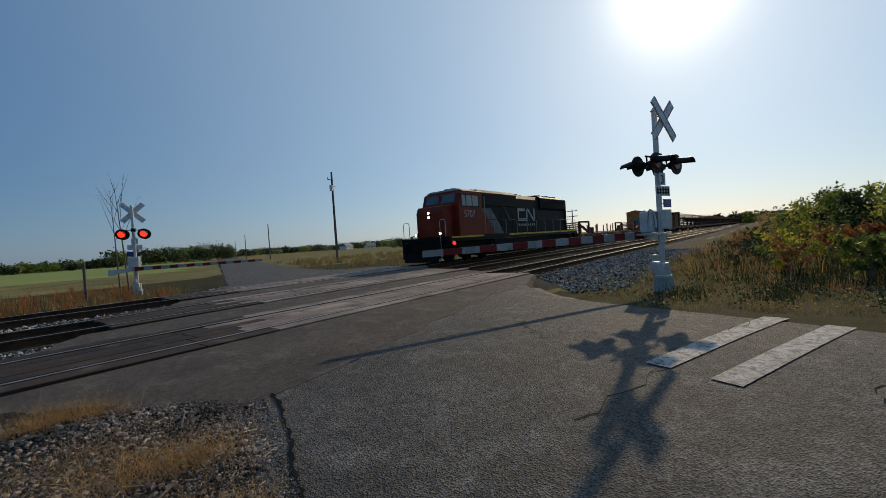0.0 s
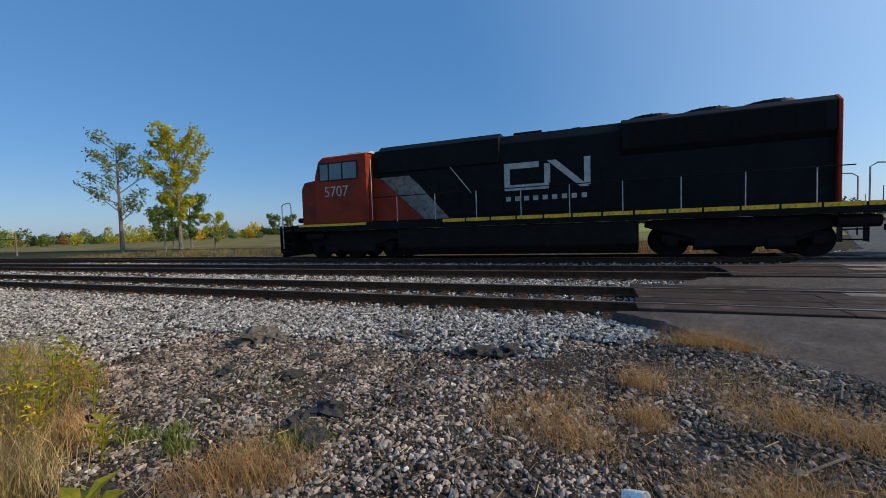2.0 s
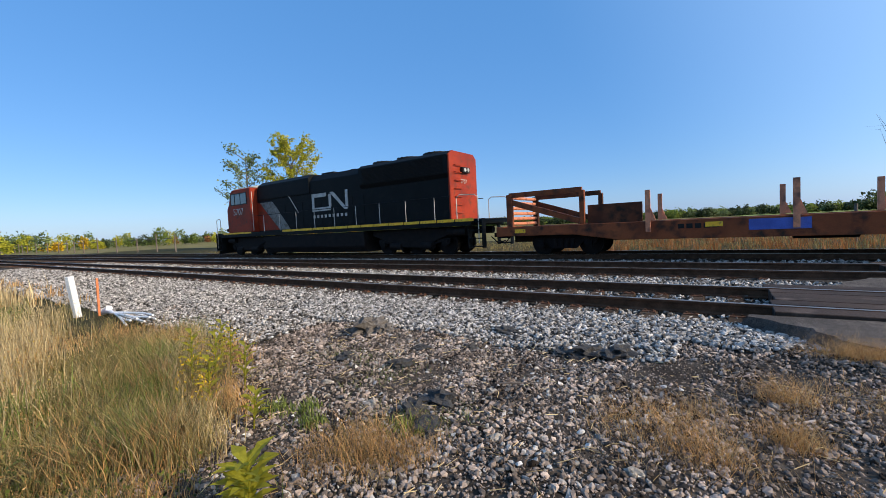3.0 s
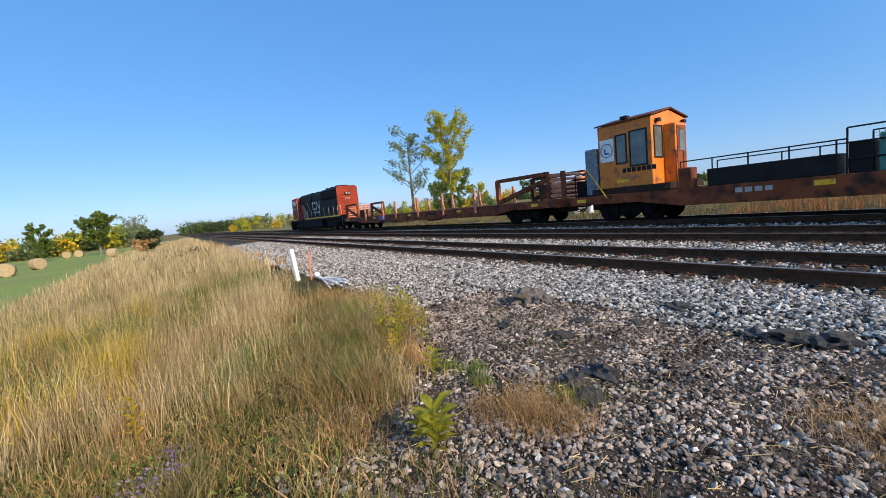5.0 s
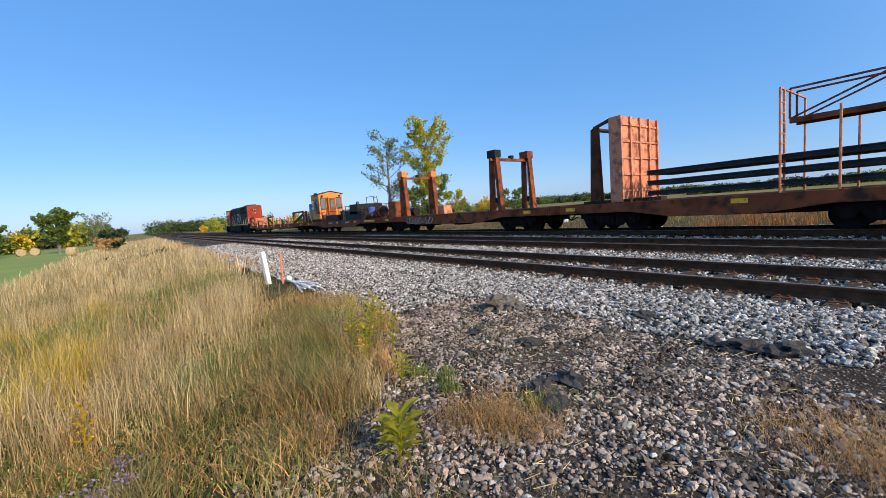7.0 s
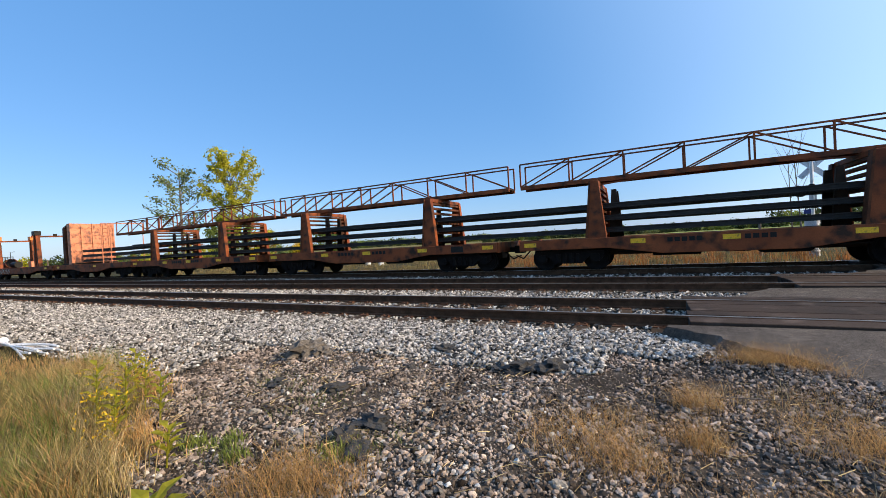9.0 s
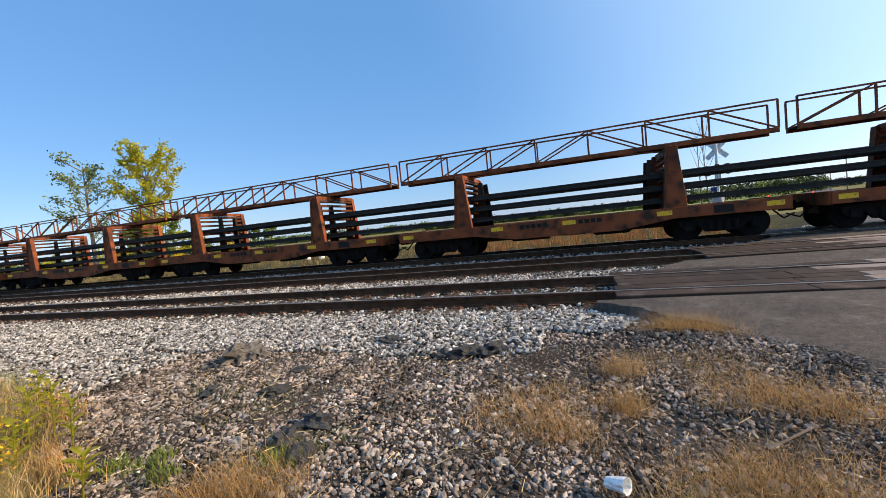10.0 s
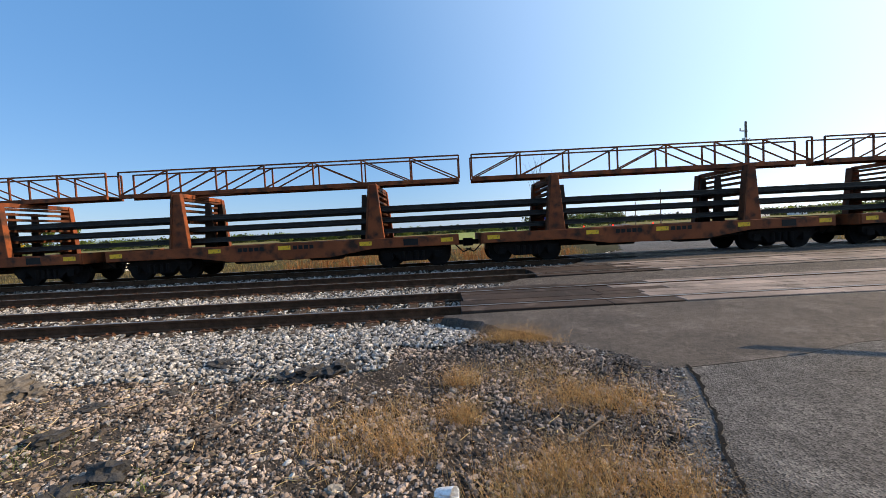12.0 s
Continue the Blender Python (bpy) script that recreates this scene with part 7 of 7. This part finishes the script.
# ---- trees and shrubs ----
def tree(x, y, h, spread, lean, leaves, leaf, m, label, trunk=0.22, limbs=9, start=0.3, name="tree", category="tree", upright=0.75, extra=None, z=None):
    z = float(ground_z(x, y)) if z is None else z
    t = thing(name, pose(x, y, z), label, category)
    bm = B()
    top = Vector((lean * h, 0, h * 0.9))
    rod(bm, (0, 0, -0.3), top * 0.5, trunk, 8, trunk * 0.6)
    rod(bm, top * 0.5, top, trunk * 0.6, 6, trunk * 0.12)
    part("trunk", bm, BARK, t, "grey bark trunk")
    tips = []
    for k in range(limbs):
        u = start + (0.95 - start) * (k + rng.uniform(0, 0.8)) / limbs
        a = k * 2.4 + rng.uniform(-0.4, 0.4)
        p = top * u
        reach = spread * rng.uniform(0.65, 1.1) * (1.15 - 0.65 * abs(u - 0.62) * 2)
        q = p + Vector((math.cos(a) * reach, math.sin(a) * reach, reach * upright * rng.uniform(0.6, 1.3)))
        q.z = min(q.z, h)
        mid = p.lerp(q, 0.55) + Vector((0, 0, -0.06 * reach))
        lb = B()
        rod(lb, p, mid, trunk * 0.28, 5, trunk * 0.18)
        rod(lb, mid, q, trunk * 0.18, 5, trunk * 0.05)
        for j in range(4):
            w = p.lerp(q, 0.4 + 0.18 * j)
            e = w + Vector((rng.normal(0, 0.35), rng.normal(0, 0.35), rng.uniform(0.0, 0.5))) * reach * 0.6
            rod(lb, w, e, trunk * 0.07, 4, trunk * 0.03)
            tips.append((np.array(w), np.array(e)))
        part("limb", lb, BARK, t)
        tips.append((np.array(mid), np.array(q)))
        tips.append((np.array(p.lerp(q, 0.5)), np.array(q)))
    if leaves:
        pick = rng.integers(0, len(tips), leaves)
        A, Z = np.array([p for p, _ in tips])[pick], np.array([q for _, q in tips])[pick]
        u = rng.uniform(0.2, 1.1, (leaves, 1))
        pos = A + (Z - A) * u + rng.normal(0, spread * 0.075, (leaves, 3))
        v, f = leaf_cards(pos, leaf)
        ob = new("crown", raw_mesh("crown", v, f, m))
        ob.parent = t
    return t


tree(-54.5, 31.0, 14.2, 4.0, 0.01, 2000, 0.19, LEAF_PALE, "tall half-bare tree with pale green leaves", 0.26, 16, 0.28)
tree(-49.6, 34.8, 14.4, 3.1, 0.0, 7500, 0.19, LEAF_YELLOW, "tall upright tree with yellow-green leaves", 0.26, 24, 0.24, upright=1.3)
tree(-52.0, 38.0, 7.0, 2.6, 0.0, 3000, 0.18, LEAF, "smaller green tree beside the tracks", 0.16, 12, 0.2)
tree(-47.5, 31.5, 5.0, 1.8, 0.0, 1600, 0.16, LEAF, "small green tree beside the tracks", 0.12, 10, 0.2)
tree(-58.5, 40.0, 6.2, 2.2, 0.0, 2200, 0.2, LEAF_DARK, "dark bushy tree beside the tracks", 0.14, 10, 0.15)
tree(-42.0, 33.5, 4.2, 1.8, 0.0, 1300, 0.16, LEAF_YELLOW, "small yellowing autumn tree", 0.10, 9, 0.2)
tree(-36.0, 38.0, 3.6, 1.6, 0.0, 1200, 0.18, LEAF, "small green trackside shrub", 0.08, 9, 0.15)
tree(-109.8, -12.8, 8.8, 3.0, 0.0, 6500, 0.26, LEAF, "rounded dark green field tree", 0.3, 18, 0.2)
tree(-104.0, -7.0, 7.2, 2.4, 0.0, 500, 0.18, LEAF_PALE, "bare grey field tree", 0.2, 16, 0.2)
tree(-100.0, -5.4, 6.6, 2.2, 0.0, 300, 0.18, LEAF_PALE, "bare grey field tree", 0.2, 16, 0.2)
tree(-66.0, -2.6, 2.4, 1.6, 0.0, 1800, 0.16, LEAF_DARK, "dark bush at the field edge", 0.1, 12, 0.05)
tree(-64.0, -3.4, 1.5, 1.2, 0.0, 900, 0.14, STRAW_BROWN, "withered brown bush at the field edge", 0.08, 9, 0.05)
tree(-108.4, -21.3, 7.0, 1.9, 0.0, 3200, 0.25, LEAF, "pointed green tree in the field hedge", 0.25, 16, 0.1, upright=0.9)
tree(6.25, 26.2, 6.4, 0.9, -0.05, 0, 0.1, LEAF, "thin bare dead sapling behind the signal", 0.05, 7, 0.45, upright=2.4)
tree(5.95, 26.6, 6.0, 0.7, -0.02, 0, 0.1, LEAF, "thin bare dead sapling behind the signal", 0.045, 6, 0.5, upright=2.4)

SHRUBS = ((14.6, -4.4, 3.0, 1.4, LEAF_YELLOW, 1200), (16.5, -3.6, 2.7, 1.5, LEAF, 1600), (18.6, -4.2, 3.0, 1.6, LEAF_YELLOW, 1500), (20.6, -3.4, 2.8, 1.5, LEAF_DARK, 1700), (22.6, -3.0, 3.2, 1.5, LEAF, 1600),
          (25.0, -2.7, 3.2, 1.4, LEAF_DARK, 1500), (28.0, -2.6, 3.2, 1.6, LEAF, 1500), (31.5, -2.4, 3.0, 1.4, LEAF_YELLOW, 1200), (35.0, -2.5, 2.8, 1.6, LEAF_DARK, 1400), (15.2, -6.0, 3.2, 1.5, LEAF, 1700), (19.0, -7.0, 3.4, 1.7, LEAF_DARK, 1800), (24.0, -6.5, 4.2, 2.0, LEAF_YELLOW, 1600), (17.6, -2.2, 1.5, 1.0, LEAF_RUSSET, 900), (14.2, -2.0, 1.3, 0.9, LEAF, 900))
LOW = [(rng.uniform(12.5, 30), rng.uniform(-4.5, 1.0)) for _ in range(26)]
for x, y in LOW:
    tree(x, y, rng.uniform(0.6, 1.3), rng.uniform(0.4, 0.8), 0.0, 500, 0.05, (LEAF, LEAF_DARK, LEAF_DARK, LEAF_RUSSET, LEAF_YELLOW)[int(rng.integers(0, 5))], "low weedy bush on the verge", 0.02, 9, 0.05, "low_bush", "shrub")
for k, (x, y, h, s, m, n) in enumerate(SHRUBS):
    tree(x, y, h * 0.78, s * 0.9, rng.uniform(-0.05, 0.05), int(n * 1.2), 0.075, m, "tangled autumn shrub on the weedy verge", 0.05, 13, 0.08, "shrub", "shrub")
tree(12.7, -3.3, 3.3, 0.7, -0.03, 120, 0.06, LEAF_YELLOW, "thin nearly bare sapling on the verge", 0.035, 9, 0.35, "sapling", "shrub", upright=1.8)


def woods(name, spots, label, leaf, mats, per=150):
    """Far trees: ragged heaps of leaf cards over short trunks, one object for each colour."""
    groups = [[] for _ in mats]
    for k, (x, y, h, r) in enumerate(spots):
        n = per
        z0 = float(ground_z(x, y))
        u = rng.normal(0, 1, (n, 3))
        u /= np.linalg.norm(u, axis=1)[:, None]
        rad = rng.uniform(0.55, 1.05, (n, 1))
        lob = 1 + 0.3 * np.sin(3 * np.arctan2(u[:, 1:2], u[:, 0:1]) + k) * np.sin(4 * u[:, 2:3] + k)
        p = u * rad * lob * np.array([r, r, h * 0.5]) + np.array([x, y, z0 + h * 0.52])
        p[:, 2] = np.maximum(p[:, 2], z0 + 0.1)
        groups[int(rng.choice(len(mats), p=[m[1] for m in mats]))].append(p)
    for (m, _), g in zip(mats, groups):
        if g:
            v, f = leaf_cards(np.concatenate(g), leaf)
            tagged(new(name, raw_mesh(name, v, f, m)), label, "woods", kind="stuff")


def belt(az0, az1, dist, n, h0, h1, r, depth=20):
    out = []
    for k in range(n):
        a = math.radians(az0 + (az1 - az0) * (k + rng.uniform(0, 1)) / n)
        d = dist + rng.uniform(-depth, depth)
        out.append((d * math.sin(a), d * math.cos(a), rng.uniform(h0, h1), rng.uniform(0.7, 1.3) * r))
    return out


dark = [(LEAF_DARK, 0.55), (LEAF, 0.33), (LEAF_PALE, 0.12)]
thicket = [(rng.uniform(34, 150), rng.uniform(-11, -0.5), rng.uniform(0.9, 2.6), rng.uniform(0.8, 1.6)) for _ in range(150)]
woods("verge_thicket", thicket, "tangled autumn thicket along the railway", 0.14, [(LEAF_DARK, 0.45), (LEAF, 0.3), (LEAF_YELLOW, 0.17), (STRAW_BROWN, 0.08)], 260)
autumn = [(LEAF_DARK, 0.1), (LEAF, 0.38), (LEAF_PALE, 0.22), (LEAF_YELLOW, 0.17), (LEAF_GOLD, 0.1), (LEAF_RUSSET, 0.03)]
woods("north_woods", belt(-22, 12, 230, 150, 2.2, 4.6, 2.4), "distant dark tree line across the field", 0.5, dark, 240)
woods("north_woods", belt(12, 24, 240, 46, 5.0, 8.5, 3.4), "distant dark tree line across the field", 0.55, dark, 260)
woods("far_woods", belt(22, 60, 520, 130, 5, 9, 6.0, 40), "far dark woods on the horizon", 1.0, dark, 200)
woods("far_woods", belt(44, 56, 230, 30, 3, 5.5, 2.6), "far dark woods on the horizon", 0.5, dark, 240)
woods("far_woods", belt(-48, -20, 420, 110, 5, 8, 5.0, 40), "far dark woods on the horizon", 0.9, dark, 200)
woods("west_woods", belt(-84, -46, 190, 100, 2.2, 6.0, 1.8, 40), "scattered autumn trees along the railway", 0.4, autumn, 240)
woods("west_woods", belt(-89, -80, 330, 36, 5.0, 10.0, 5.0, 40), "distant trees where the railway vanishes", 0.7, dark, 220)
woods("field_woods", belt(-128, -99, 150, 110, 2.6, 5.6, 2.2, 10), "autumn hedge and woods behind the hay field", 0.5, autumn, 260)
woods("field_woods", belt(-99, -92.5, 190, 20, 5, 8.0, 3.0, 12), "autumn hedge and woods behind the hay field", 0.8, autumn, 170)
woods("east_woods", belt(84, 92, 420, 26, 5, 9.0, 5.0, 60), "distant trees along the railway", 1.5, dark)
woods("south_woods", belt(96, 228, 260, 120, 7, 12, 5.0, 30), "tree line behind the road", 1.2, dark, 90)


# ---- what moves ----
def motions():
    times = [0.5 * k for k in range(25)]
    for car, s in TRAIN:
        walk(car, [(t, pose(s + train_shift(t), TRAIN_Y, 0)) for t in times])
    # wheels roll on the rails: one row for each thirtieth of a second
    steps = [k / 30 for k in range(361)]
    for car, s in TRAIN[:17]:
        for ob in car.children:
            if ob.name.startswith("wheelset"):
                x, r = ob.matrix_basis.translation.x, ob.matrix_basis.translation.z
                walk(ob, [(t, pose(x, 0, r, 0, math.degrees(train_shift(t) / r), 0)) for t in steps])


motions()
